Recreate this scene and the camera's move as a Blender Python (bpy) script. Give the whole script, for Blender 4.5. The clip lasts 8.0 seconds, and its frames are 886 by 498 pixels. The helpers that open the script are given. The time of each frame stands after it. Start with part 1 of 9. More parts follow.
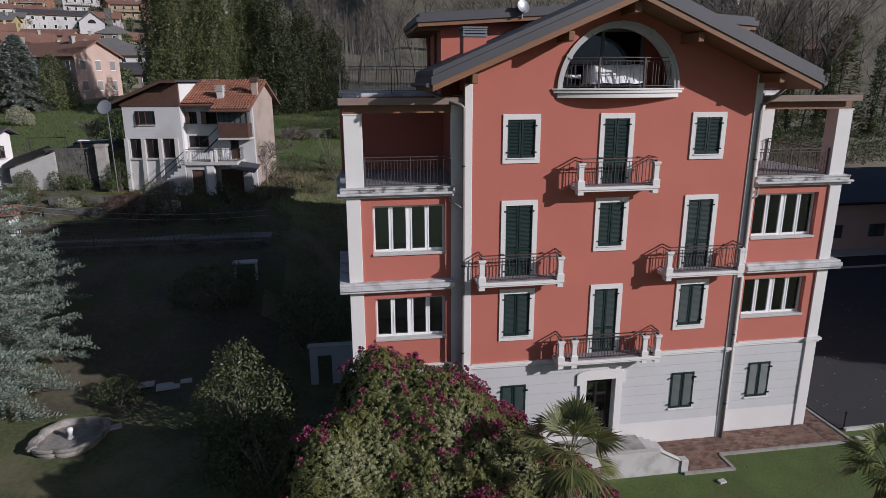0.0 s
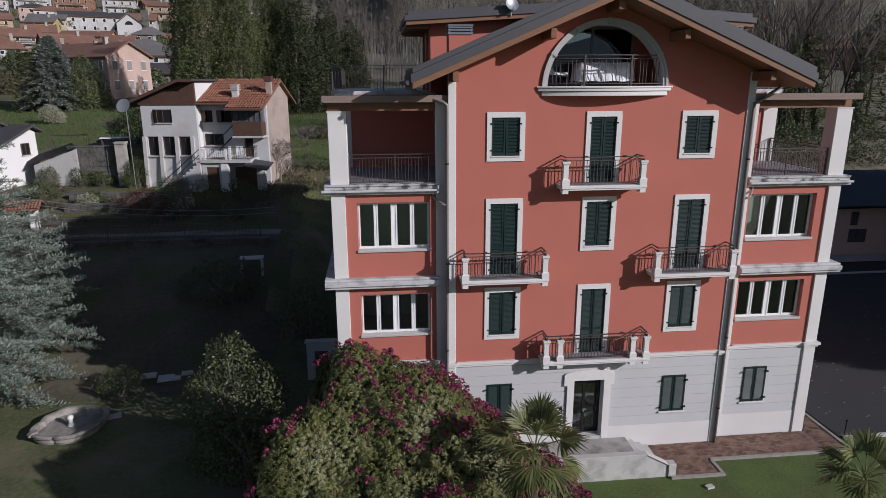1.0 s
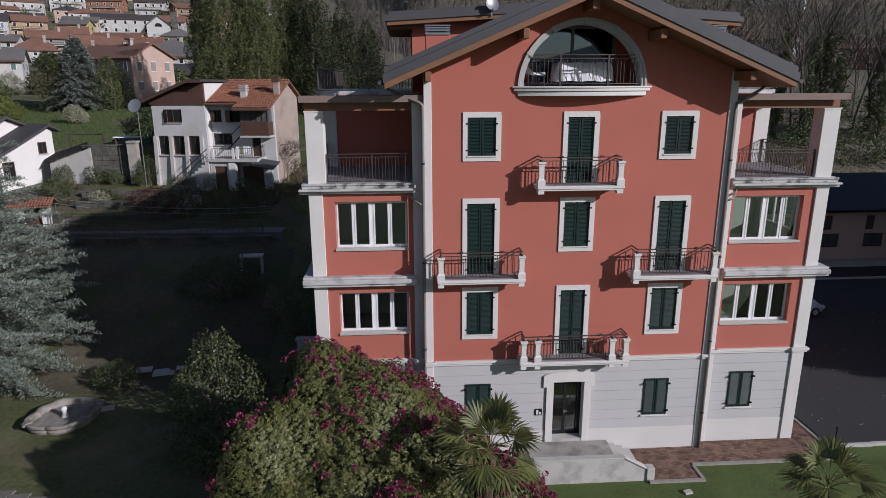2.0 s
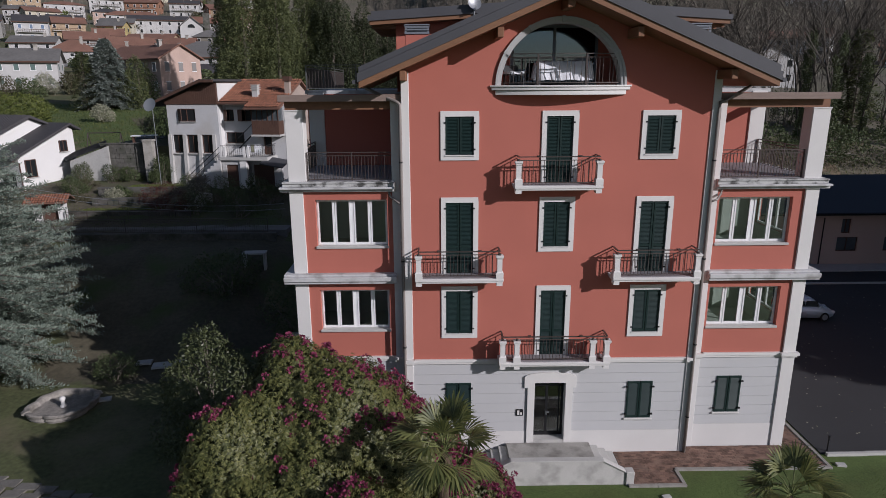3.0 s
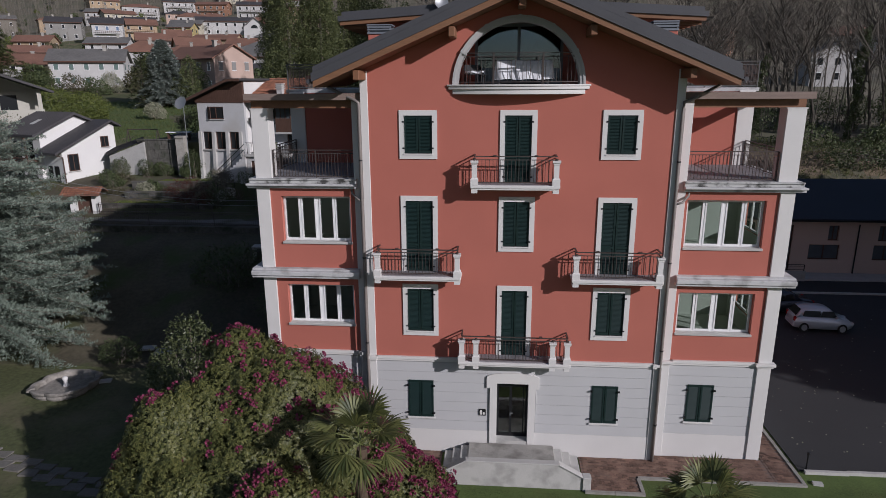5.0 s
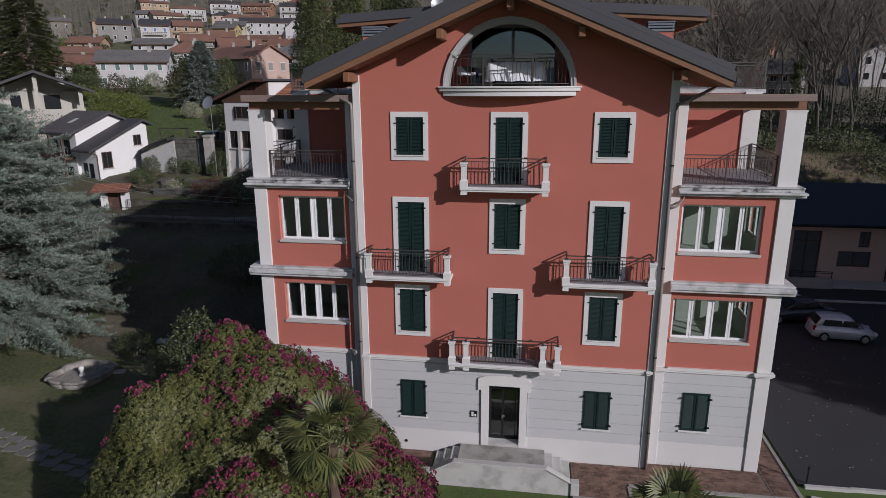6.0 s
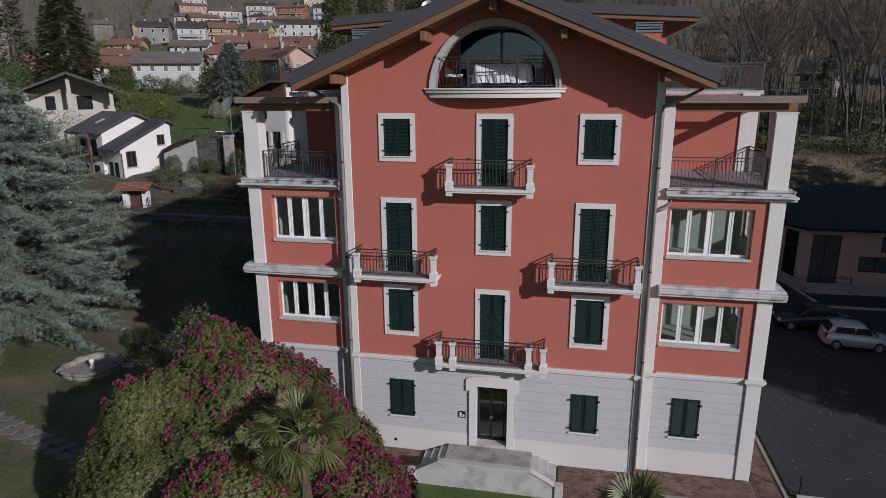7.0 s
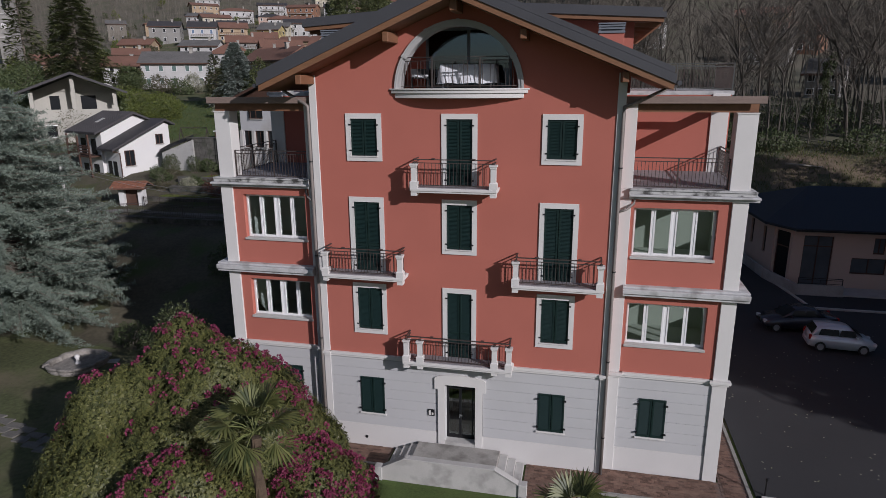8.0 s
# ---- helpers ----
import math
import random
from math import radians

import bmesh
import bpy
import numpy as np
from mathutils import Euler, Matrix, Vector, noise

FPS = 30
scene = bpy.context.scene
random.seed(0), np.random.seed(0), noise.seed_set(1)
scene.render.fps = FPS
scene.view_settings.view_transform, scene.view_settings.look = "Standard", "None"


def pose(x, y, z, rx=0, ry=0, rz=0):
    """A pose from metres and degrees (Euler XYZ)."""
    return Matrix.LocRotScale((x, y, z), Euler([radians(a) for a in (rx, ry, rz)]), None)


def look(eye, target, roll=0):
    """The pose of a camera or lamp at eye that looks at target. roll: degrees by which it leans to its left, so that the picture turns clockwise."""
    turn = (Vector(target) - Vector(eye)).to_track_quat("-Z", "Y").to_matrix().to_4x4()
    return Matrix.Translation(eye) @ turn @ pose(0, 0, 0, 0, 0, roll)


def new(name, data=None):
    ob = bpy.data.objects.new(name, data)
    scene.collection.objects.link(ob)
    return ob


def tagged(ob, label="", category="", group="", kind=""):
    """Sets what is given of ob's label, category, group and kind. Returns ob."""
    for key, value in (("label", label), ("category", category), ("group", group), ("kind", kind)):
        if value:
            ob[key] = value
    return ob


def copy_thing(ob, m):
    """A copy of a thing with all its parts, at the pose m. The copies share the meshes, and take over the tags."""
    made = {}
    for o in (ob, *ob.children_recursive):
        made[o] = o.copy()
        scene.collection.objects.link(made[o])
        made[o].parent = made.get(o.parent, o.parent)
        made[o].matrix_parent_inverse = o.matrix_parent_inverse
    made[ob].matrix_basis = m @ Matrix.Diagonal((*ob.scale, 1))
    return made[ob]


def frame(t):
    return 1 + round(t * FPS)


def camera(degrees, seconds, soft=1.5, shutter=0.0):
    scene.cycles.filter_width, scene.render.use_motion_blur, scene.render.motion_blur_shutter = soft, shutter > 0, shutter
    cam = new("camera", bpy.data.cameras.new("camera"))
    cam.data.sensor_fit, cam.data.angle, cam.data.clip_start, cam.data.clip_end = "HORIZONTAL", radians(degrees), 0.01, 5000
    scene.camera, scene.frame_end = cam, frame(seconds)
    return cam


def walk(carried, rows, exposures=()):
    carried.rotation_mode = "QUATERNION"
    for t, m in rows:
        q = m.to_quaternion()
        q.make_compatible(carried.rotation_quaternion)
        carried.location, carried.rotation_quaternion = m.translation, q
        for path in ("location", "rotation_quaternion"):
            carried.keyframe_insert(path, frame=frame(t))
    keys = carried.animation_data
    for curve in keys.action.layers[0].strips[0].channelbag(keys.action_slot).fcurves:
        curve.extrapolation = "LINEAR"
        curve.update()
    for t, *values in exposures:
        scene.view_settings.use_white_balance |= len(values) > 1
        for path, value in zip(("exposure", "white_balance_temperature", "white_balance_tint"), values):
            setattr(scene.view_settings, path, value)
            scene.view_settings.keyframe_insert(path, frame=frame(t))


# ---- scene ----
cam = camera(70.5, 8.0, 0.5)
PATH = [
    (0, (-0.065, -0.373, 13.683), (0.23, 1.537, 13.169), -0.2),
    (0.5, (0.685, -0.512, 13.64), (0.932, 1.405, 13.127), -0.2),
    (1, (1.465, -0.65, 13.603), (1.665, 1.272, 13.09), -0.2),
    (1.5, (2.275, -0.777, 13.589), (2.436, 1.15, 13.077), -0.2),
    (3, (4.864, -1.003, 13.556), (4.888, 0.931, 13.044), -0.3),
    (3.5, (5.742, -1.047, 13.544), (5.72, 0.886, 13.031), -0.3),
    (4, (6.637, -1.068, 13.544), (6.572, 0.864, 13.03), -0.3),
    (4.5, (7.468, -1.078, 13.543), (7.356, 0.852, 13.029), -0.3),
    (6, (9.941, -0.913, 13.619), (9.653, 0.997, 13.104), -0.3),
    (6.5, (10.731, -0.839, 13.648), (10.379, 1.061, 13.134), -0.3),
    (7, (11.483, -0.754, 13.662), (11.095, 1.139, 13.148), -0.4),
    (7.5, (12.236, -0.686, 13.68), (11.835, 1.204, 13.165), -0.4),
    (8, (13.04, -0.582, 13.676), (12.615, 1.303, 13.161), -0.4),
]
walk(cam, [(t, look(eye, target, roll)) for t, eye, target, roll in PATH], [(0, -0.02, 6080, 17), (3.5, -0.19, 6080, 17), (8, -0.33, 6080, 17)])

# ---- light ----
SUN = Vector((1.39, -1.0, 0.72)).normalized()
sun_data = bpy.data.lights.new("sun", "SUN")
sun_data.energy, sun_data.angle, sun_data.color = 4.2, radians(0.55), (1.0, 0.955, 0.91)
sun_lamp = new("sun", sun_data)
sun_lamp.matrix_world = look((60, -60, 60), Vector((60, -60, 60)) - SUN)
world = bpy.data.worlds.new("sky")
scene.world = world
world.use_nodes = True
wn = world.node_tree
sky = wn.nodes.new("ShaderNodeTexSky")
sky.sky_type, sky.sun_disc = "NISHITA", False
sky.sun_elevation = math.asin(SUN.z)
sky.sun_rotation = math.atan2(SUN.x, SUN.y)
wn.links.new(sky.outputs[0], wn.nodes["Background"].inputs["Color"])
wn.nodes["Background"].inputs["Strength"].default_value = 0.064


# ---- materials ----
def material(name, color, rough=0.8, vary=0.12, grain=30.0, patch=1.5, bump=0.15, metal=0.0, dirt=None, dirt_amount=0.0, dirt_scale=0.6, world_space=False, pieces=0.0, islands=0.0, spec=0.4, stretch=None):
    """A surface with grain and patches of its own scale, stains, and a fine relief."""
    m = bpy.data.materials.new(name)
    m.use_nodes = True
    nt = m.node_tree
    N, L = nt.nodes, nt.links
    b = N["Principled BSDF"]
    b.inputs["Roughness"].default_value = rough
    b.inputs["Metallic"].default_value = metal
    b.inputs["Specular IOR Level"].default_value = spec
    geo = N.new("ShaderNodeNewGeometry")
    if world_space:
        co = geo.outputs["Position"]
    else:
        co = N.new("ShaderNodeTexCoord").outputs["Object"]
    if stretch:
        mp = N.new("ShaderNodeMapping")
        mp.inputs["Scale"].default_value = stretch
        L.new(co, mp.inputs["Vector"])
        co = mp.outputs["Vector"]

    def noise_tex(scale, detail):
        n = N.new("ShaderNodeTexNoise")
        n.inputs["Scale"].default_value, n.inputs["Detail"].default_value = scale, detail
        L.new(co, n.inputs["Vector"])
        return n.outputs["Fac"]

    fine, broad = noise_tex(grain, 4), noise_tex(patch, 3)
    add = N.new("ShaderNodeMath")
    add.operation = "ADD"
    L.new(fine, add.inputs[0])
    L.new(broad, add.inputs[1])
    src = add.outputs[0]
    if pieces or islands:
        rnd = N.new("ShaderNodeObjectInfo").outputs["Random"] if pieces else geo.outputs["Random Per Island"]
        mul = N.new("ShaderNodeMath")
        mul.operation = "MULTIPLY_ADD"
        mul.inputs[1].default_value = (pieces or islands) * 2
        L.new(rnd, mul.inputs[0])
        sub = N.new("ShaderNodeMath")
        sub.operation = "ADD"
        sub.inputs[1].default_value = -(pieces or islands)
        L.new(src, sub.inputs[0])
        L.new(sub.outputs[0], mul.inputs[2])
        src = mul.outputs[0]
    rng = N.new("ShaderNodeMapRange")
    rng.inputs["From Min"].default_value, rng.inputs["From Max"].default_value = 0.55, 1.45
    rng.inputs["To Min"].default_value, rng.inputs["To Max"].default_value = 1 - vary, 1 + vary
    rng.clamp = not (pieces or islands)
    L.new(src, rng.inputs["Value"])
    mix = N.new("ShaderNodeMix")
    mix.data_type, mix.blend_type = "RGBA", "MULTIPLY"
    mix.inputs["Factor"].default_value = 1.0
    mix.inputs["A"].default_value = (*color, 1)
    L.new(rng.outputs["Result"], mix.inputs["B"])
    out = mix.outputs["Result"]
    if dirt:
        ramp = N.new("ShaderNodeMapRange")
        ramp.inputs["From Min"].default_value, ramp.inputs["From Max"].default_value = 0.48, 0.66
        ramp.inputs["To Max"].default_value = dirt_amount
        L.new(noise_tex(dirt_scale, 6), ramp.inputs["Value"])
        m2 = N.new("ShaderNodeMix")
        m2.data_type = "RGBA"
        m2.inputs["B"].default_value = (*dirt, 1)
        L.new(ramp.outputs["Result"], m2.inputs["Factor"])
        L.new(out, m2.inputs["A"])
        out = m2.outputs["Result"]
    L.new(out, b.inputs["Base Color"])
    if bump:
        bn = N.new("ShaderNodeBump")
        bn.inputs["Strength"].default_value, bn.inputs["Distance"].default_value = bump, 0.02
        L.new(fine, bn.inputs["Height"])
        L.new(bn.outputs["Normal"], b.inputs["Normal"])
    return m


def leaf_material(name, color, second, rough=0.5, passing=0.25, spec=0.4):
    """Leaves that differ one by one, and let some light through."""
    m = bpy.data.materials.new(name)
    m.use_nodes = True
    N, L = m.node_tree.nodes, m.node_tree.links
    b = N["Principled BSDF"]
    geo = N.new("ShaderNodeNewGeometry")
    mix = N.new("ShaderNodeMix")
    mix.data_type = "RGBA"
    mix.inputs["A"].default_value, mix.inputs["B"].default_value = (*color, 1), (*second, 1)
    L.new(geo.outputs["Random Per Island"], mix.inputs["Factor"])
    L.new(mix.outputs["Result"], b.inputs["Base Color"])
    b.inputs["Roughness"].default_value = rough
    b.inputs["Specular IOR Level"].default_value = spec
    t = N.new("ShaderNodeBsdfTranslucent")
    L.new(mix.outputs["Result"], t.inputs["Color"])
    ms = N.new("ShaderNodeMixShader")
    ms.inputs[0].default_value = passing
    L.new(b.outputs[0], ms.inputs[1])
    L.new(t.outputs[0], ms.inputs[2])
    L.new(ms.outputs[0], N["Material Output"].inputs["Surface"])
    return m


def glass_material(name, tint=(0.9, 0.95, 0.93), ior=1.6, mirror_tint=(1.0, 1.0, 1.0)):
    """A clear pane: sees through, and mirrors more at a slant."""
    m = bpy.data.materials.new(name)
    m.use_nodes = True
    N, L = m.node_tree.nodes, m.node_tree.links
    N.remove(N["Principled BSDF"])
    tr, gl, fr, ms = N.new("ShaderNodeBsdfTransparent"), N.new("ShaderNodeBsdfGlossy"), N.new("ShaderNodeFresnel"), N.new("ShaderNodeMixShader")
    tr.inputs["Color"].default_value = (*tint, 1)
    gl.inputs["Roughness"].default_value = 0.01
    gl.inputs["Color"].default_value = (*mirror_tint, 1)
    fr.inputs["IOR"].default_value = ior
    L.new(fr.outputs[0], ms.inputs[0])
    L.new(tr.outputs[0], ms.inputs[1])
    L.new(gl.outputs[0], ms.inputs[2])
    L.new(ms.outputs[0], N["Material Output"].inputs["Surface"])
    return m


M = {}
M["red"] = material("terracotta_stucco", (0.42, 0.135, 0.10), 0.9, 0.07, 60, 0.7, 0.12, world_space=True)
M["grey_wall"] = material("pale_grey_stucco", (0.48, 0.48, 0.485), 0.9, 0.05, 50, 0.8, 0.1, world_space=True)
M["base_wall"] = material("off_white_plinth", (0.60, 0.585, 0.57), 0.9, 0.05, 50, 0.8, 0.1, world_space=True)
M["trim"] = material("white_stone_trim", (0.63, 0.615, 0.595), 0.8, 0.05, 40, 1.2, 0.08, world_space=True)
M["arch_grey"] = material("grey_arch_stone", (0.40, 0.395, 0.39), 0.8, 0.06, 40, 1.2, 0.08, world_space=True)
M["band"] = material("weathered_white_cornice", (0.50, 0.50, 0.50), 0.85, 0.06, 40, 1.2, 0.1, dirt=(0.20, 0.19, 0.18), dirt_amount=0.65, dirt_scale=2.0, world_space=True)
M["flaking"] = material("flaking_white_paint", (0.46, 0.46, 0.45), 0.9, 0.12, 14, 3.0, 0.25, dirt=(0.05, 0.048, 0.045), dirt_amount=0.95, dirt_scale=3.2, world_space=True)
M["shutter"] = material("dark_green_paint", (0.009, 0.024, 0.022), 0.45, 0.15, 30, 2, 0.05)
M["iron_grey"] = material("grey_painted_iron", (0.10, 0.105, 0.10), 0.5, 0.15, 60, 3, 0.05, metal=0.2)
M["iron"] = material("brown_iron", (0.075, 0.06, 0.055), 0.5, 0.15, 60, 3, 0.05, metal=0.3)
M["iron_dark"] = material("dark_hinge_iron", (0.02, 0.02, 0.022), 0.5, 0.1, 60, 3, 0.05, metal=0.4)
M["copper"] = material("aged_copper_pipe", (0.22, 0.195, 0.18), 0.45, 0.2, 20, 2, 0.05, metal=0.1)
M["zinc"] = material("dark_zinc_roof", (0.075, 0.076, 0.083), 0.55, 0.12, 25, 1.0, 0.08, metal=0.2, world_space=True)
M["wood"] = material("honey_larch_board", (0.20, 0.10, 0.052), 0.6, 0.2, 8, 1.5, 0.08, stretch=(1, 8, 8), world_space=True)
M["wood_dark"] = material("brown_beam", (0.20, 0.095, 0.05), 0.65, 0.2, 10, 1.5, 0.08, stretch=(6, 1, 6), world_space=True)
M["wood_grey"] = material("weathered_fascia_board", (0.22, 0.165, 0.14), 0.8, 0.2, 12, 1.5, 0.1, stretch=(1, 10, 10), world_space=True)
M["frame_white"] = material("white_window_frame", (0.78, 0.78, 0.78), 0.4, 0.03, 30, 2, 0.0)
# the blue-grey of the reflected surroundings is painted into this pane's mirror colour
M["mirror_glass"] = glass_material("blue_tinted_mirror_glass", (0.55, 0.62, 0.66), 2.2, (0.62, 0.80, 1.0))
M["glass"] = glass_material("window_glass", (0.82, 0.87, 0.85), 1.75)
M["room"] = material("pale_room_plaster", (0.36, 0.39, 0.35), 0.9, 0.04, 30, 1, 0.02)
M["dim_room"] = material("dim_room_plaster", (0.45, 0.48, 0.48), 0.9, 0.05, 30, 1, 0.02)
M["curtain"] = material("white_curtain", (0.7, 0.72, 0.72), 0.9, 0.06, 20, 2, 0.1)
M["tile_floor"] = material("grey_terrace_tiles", (0.26, 0.25, 0.26), 0.7, 0.12, 12, 2, 0.05, world_space=True)
M["concrete"] = material("stained_concrete", (0.46, 0.45, 0.43), 0.9, 0.12, 25, 1.5, 0.2, dirt=(0.22, 0.21, 0.2), dirt_amount=0.55, dirt_scale=1.8, world_space=True)
M["paver"] = material("brown_brick_paver", (0.155, 0.092, 0.068), 0.85, 0.42, 20, 3, 0.2, dirt=(0.25, 0.165, 0.125), dirt_amount=0.5, dirt_scale=2.2, pieces=0.45, world_space=True)
M["paver_bed"] = material("sandy_joint", (0.17, 0.12, 0.10), 0.95, 0.15, 40, 3, 0.2, world_space=True)
M["paver_stuff"] = material("brown_brick_paving", (0.155, 0.092, 0.068), 0.85, 0.42, 20, 3, 0.2, dirt=(0.25, 0.165, 0.125), dirt_amount=0.5, dirt_scale=2.2, islands=0.45, world_space=True)
M["edging"] = material("worn_edging_stone", (0.30, 0.285, 0.26), 0.9, 0.2, 25, 2, 0.2, dirt=(0.15, 0.13, 0.11), dirt_amount=0.5, dirt_scale=2.0, world_space=True)
M["landing"] = material("dirty_landing_stone", (0.33, 0.315, 0.29), 0.9, 0.18, 20, 1.5, 0.2, dirt=(0.15, 0.14, 0.125), dirt_amount=0.75, dirt_scale=1.6, world_space=True)
M["old_pink"] = material("faded_pink_render", (0.36, 0.29, 0.25), 0.9, 0.12, 15, 0.5, 0.1, dirt=(0.22, 0.19, 0.165), dirt_amount=0.6, dirt_scale=0.6, world_space=True)
M["kerb"] = material("pale_kerb_stone", (0.45, 0.44, 0.42), 0.9, 0.15, 25, 2, 0.2, world_space=True)
M["asphalt"] = material("asphalt", (0.037, 0.037, 0.039), 0.9, 0.2, 40, 0.3, 0.2, world_space=True)
M["ground"] = material("meadow_and_soil", (0.085, 0.095, 0.04), 0.95, 0.55, 5, 0.35, 0.6, dirt=(0.17, 0.14, 0.09), dirt_amount=0.75, dirt_scale=0.3, world_space=True)
M["lawn"] = material("mown_lawn", (0.076, 0.112, 0.03), 0.95, 0.35, 14, 0.8, 0.5, dirt=(0.09, 0.095, 0.03), dirt_amount=0.6, dirt_scale=0.5, world_space=True)
M["soil"] = material("mossy_garden_soil", (0.085, 0.075, 0.05), 0.95, 0.4, 5, 0.5, 0.5, dirt=(0.06, 0.085, 0.025), dirt_amount=0.85, dirt_scale=0.35, world_space=True)
M["woodland"] = material("woodland_floor", (0.135, 0.12, 0.088), 0.95, 0.4, 3, 0.1, 0.4, dirt=(0.075, 0.085, 0.045), dirt_amount=0.7, dirt_scale=0.05, world_space=True)
M["earth"] = material("bare_earth_bank", (0.17, 0.13, 0.09), 0.95, 0.4, 5, 0.6, 0.6, dirt=(0.07, 0.08, 0.03), dirt_amount=0.85, dirt_scale=0.3, world_space=True)
M["stone"] = material("grey_garden_stone", (0.36, 0.34, 0.31), 0.9, 0.2, 15, 1.2, 0.3, dirt=(0.16, 0.15, 0.12), dirt_amount=0.6, dirt_scale=1.2)
M["old_stone"] = material("weathered_basin_stone", (0.26, 0.24, 0.215), 0.95, 0.35, 9, 1.3, 0.4, dirt=(0.12, 0.11, 0.09), dirt_amount=0.7, dirt_scale=1.6)
M["stone_wall"] = material("rubble_retaining_wall", (0.105, 0.10, 0.09), 0.95, 0.45, 5, 0.8, 0.6, dirt=(0.04, 0.048, 0.03), dirt_amount=0.85, dirt_scale=0.9, world_space=True)
M["tower_stone"] = material("pale_tower_stone", (0.30, 0.29, 0.27), 0.9, 0.2, 4, 0.4, 0.2, dirt=(0.18, 0.17, 0.15), dirt_amount=0.5, dirt_scale=0.3, world_space=True)
M["lane"] = material("worn_lane", (0.17, 0.165, 0.16), 0.95, 0.25, 8, 0.8, 0.2, dirt=(0.08, 0.09, 0.05), dirt_amount=0.6, dirt_scale=0.5, world_space=True)
M["flag"] = material("flagstone", (0.165, 0.155, 0.138), 0.9, 0.2, 12, 1.5, 0.2, islands=0.3, world_space=True)
M["white_house"] = material("white_render", (0.66, 0.65, 0.635), 0.9, 0.06, 20, 0.6, 0.1, world_space=True)
M["block_wall"] = material("weathered_block_wall", (0.40, 0.395, 0.38), 0.95, 0.15, 10, 0.8, 0.2, dirt=(0.22, 0.21, 0.19), dirt_amount=0.6, dirt_scale=0.8, world_space=True)
M["old_white"] = material("old_white_render", (0.50, 0.50, 0.505), 0.9, 0.1, 15, 0.5, 0.1, dirt=(0.36, 0.33, 0.29), dirt_amount=0.5, dirt_scale=0.5, world_space=True)
M["dark_tile"] = material("anthracite_roof_tiles", (0.055, 0.052, 0.055), 0.75, 0.25, 5, 0.6, 0.3, world_space=True)
M["slate"] = material("grey_stone_slab_roof", (0.13, 0.125, 0.12), 0.85, 0.3, 3, 0.4, 0.3, world_space=True)
M["red_tile"] = material("weathered_red_roof_tiles", (0.27, 0.115, 0.07), 0.85, 0.3, 6, 0.6, 0.3, islands=0.25, world_space=True)
M["far_red"] = material("red_brown_roof", (0.19, 0.10, 0.072), 0.85, 0.25, 3, 0.3, 0.2, world_space=True)
M["brown_board"] = material("dark_brown_boarding", (0.085, 0.045, 0.032), 0.75, 0.2, 10, 1, 0.15, world_space=True)
M["pane"] = material("dark_window_pane", (0.018, 0.02, 0.022), 0.2, 0.1, 3, 1, 0.0, spec=0.3)
M["bay_glass"] = material("grey_bay_glass", (0.10, 0.115, 0.125), 0.15, 0.2, 2, 0.8, 0.0, spec=0.6)
M["blue_roof"] = material("dark_blue_metal_roof", (0.026, 0.033, 0.048), 0.6, 0.1, 10, 0.5, 0.05, metal=0.1, world_space=True)
M["beige"] = material("beige_render", (0.55, 0.43, 0.36), 0.9, 0.07, 20, 0.5, 0.1, world_space=True)
M["bark"] = material("grey_brown_bark", (0.17, 0.145, 0.12), 0.95, 0.3, 12, 1.5, 0.4)
M["wood_bark"] = material("dark_woodland_bark", (0.088, 0.078, 0.065), 0.95, 0.35, 8, 1.0, 0.3)
M["pale_bark"] = material("pale_bark", (0.30, 0.27, 0.23), 0.95, 0.3, 6, 0.8, 0.3)
M["palm_fibre"] = material("shaggy_palm_fibre", (0.085, 0.06, 0.04), 0.95, 0.4, 14, 3, 0.5, stretch=(1, 1, 4))
M["twigs"] = material("bare_twigs", (0.13, 0.114, 0.094), 0.95, 0.2, 4, 0.5, 0.0, islands=0.3)
# paler than the near twigs: the haze of distance is put into the colour
M["wood_haze"] = material("hazy_bare_twigs", (0.175, 0.157, 0.13), 0.95, 0.2, 4, 0.5, 0.0, islands=0.45)
M["rhodo"] = leaf_material("rhododendron_leaf", (0.066, 0.08, 0.026), (0.178, 0.178, 0.058), 0.45, 0.25, 0.35)
# darker copy of the rhododendron leaf: shade inside the bush put into its colour
M["rhodo_shade"] = leaf_material("shaded_rhododendron_leaf", (0.045, 0.055, 0.02), (0.085, 0.09, 0.035), 0.6, 0.15, 0.2)
M["flower"] = leaf_material("magenta_blossom", (0.18, 0.03, 0.068), (0.31, 0.075, 0.14), 0.7, 0.25, 0.15)
M["bright_grass"] = leaf_material("sunlit_lawn_grass", (0.09, 0.12, 0.03), (0.17, 0.19, 0.06), 0.7, 0.3, 0.2)
M["bright_lawn"] = material("terrace_lawn", (0.10, 0.125, 0.035), 0.95, 0.3, 12, 0.9, 0.4, world_space=True)
M["bramble"] = leaf_material("bramble_leaf", (0.06, 0.062, 0.032), (0.13, 0.115, 0.07), 0.7, 0.2, 0.2)
M["grass"] = leaf_material("rough_grass", (0.05, 0.075, 0.022), (0.14, 0.15, 0.055), 0.7, 0.3, 0.2)
M["dry_grass"] = leaf_material("dry_grass", (0.13, 0.11, 0.06), (0.24, 0.20, 0.12), 0.8, 0.2, 0.2)
M["lawn_grass"] = leaf_material("lawn_grass", (0.07, 0.10, 0.028), (0.12, 0.158, 0.048), 0.7, 0.3, 0.2)
M["cedar"] = leaf_material("blue_cedar_needles", (0.132, 0.17, 0.137), (0.235, 0.28, 0.23), 0.6, 0.15, 0.3)
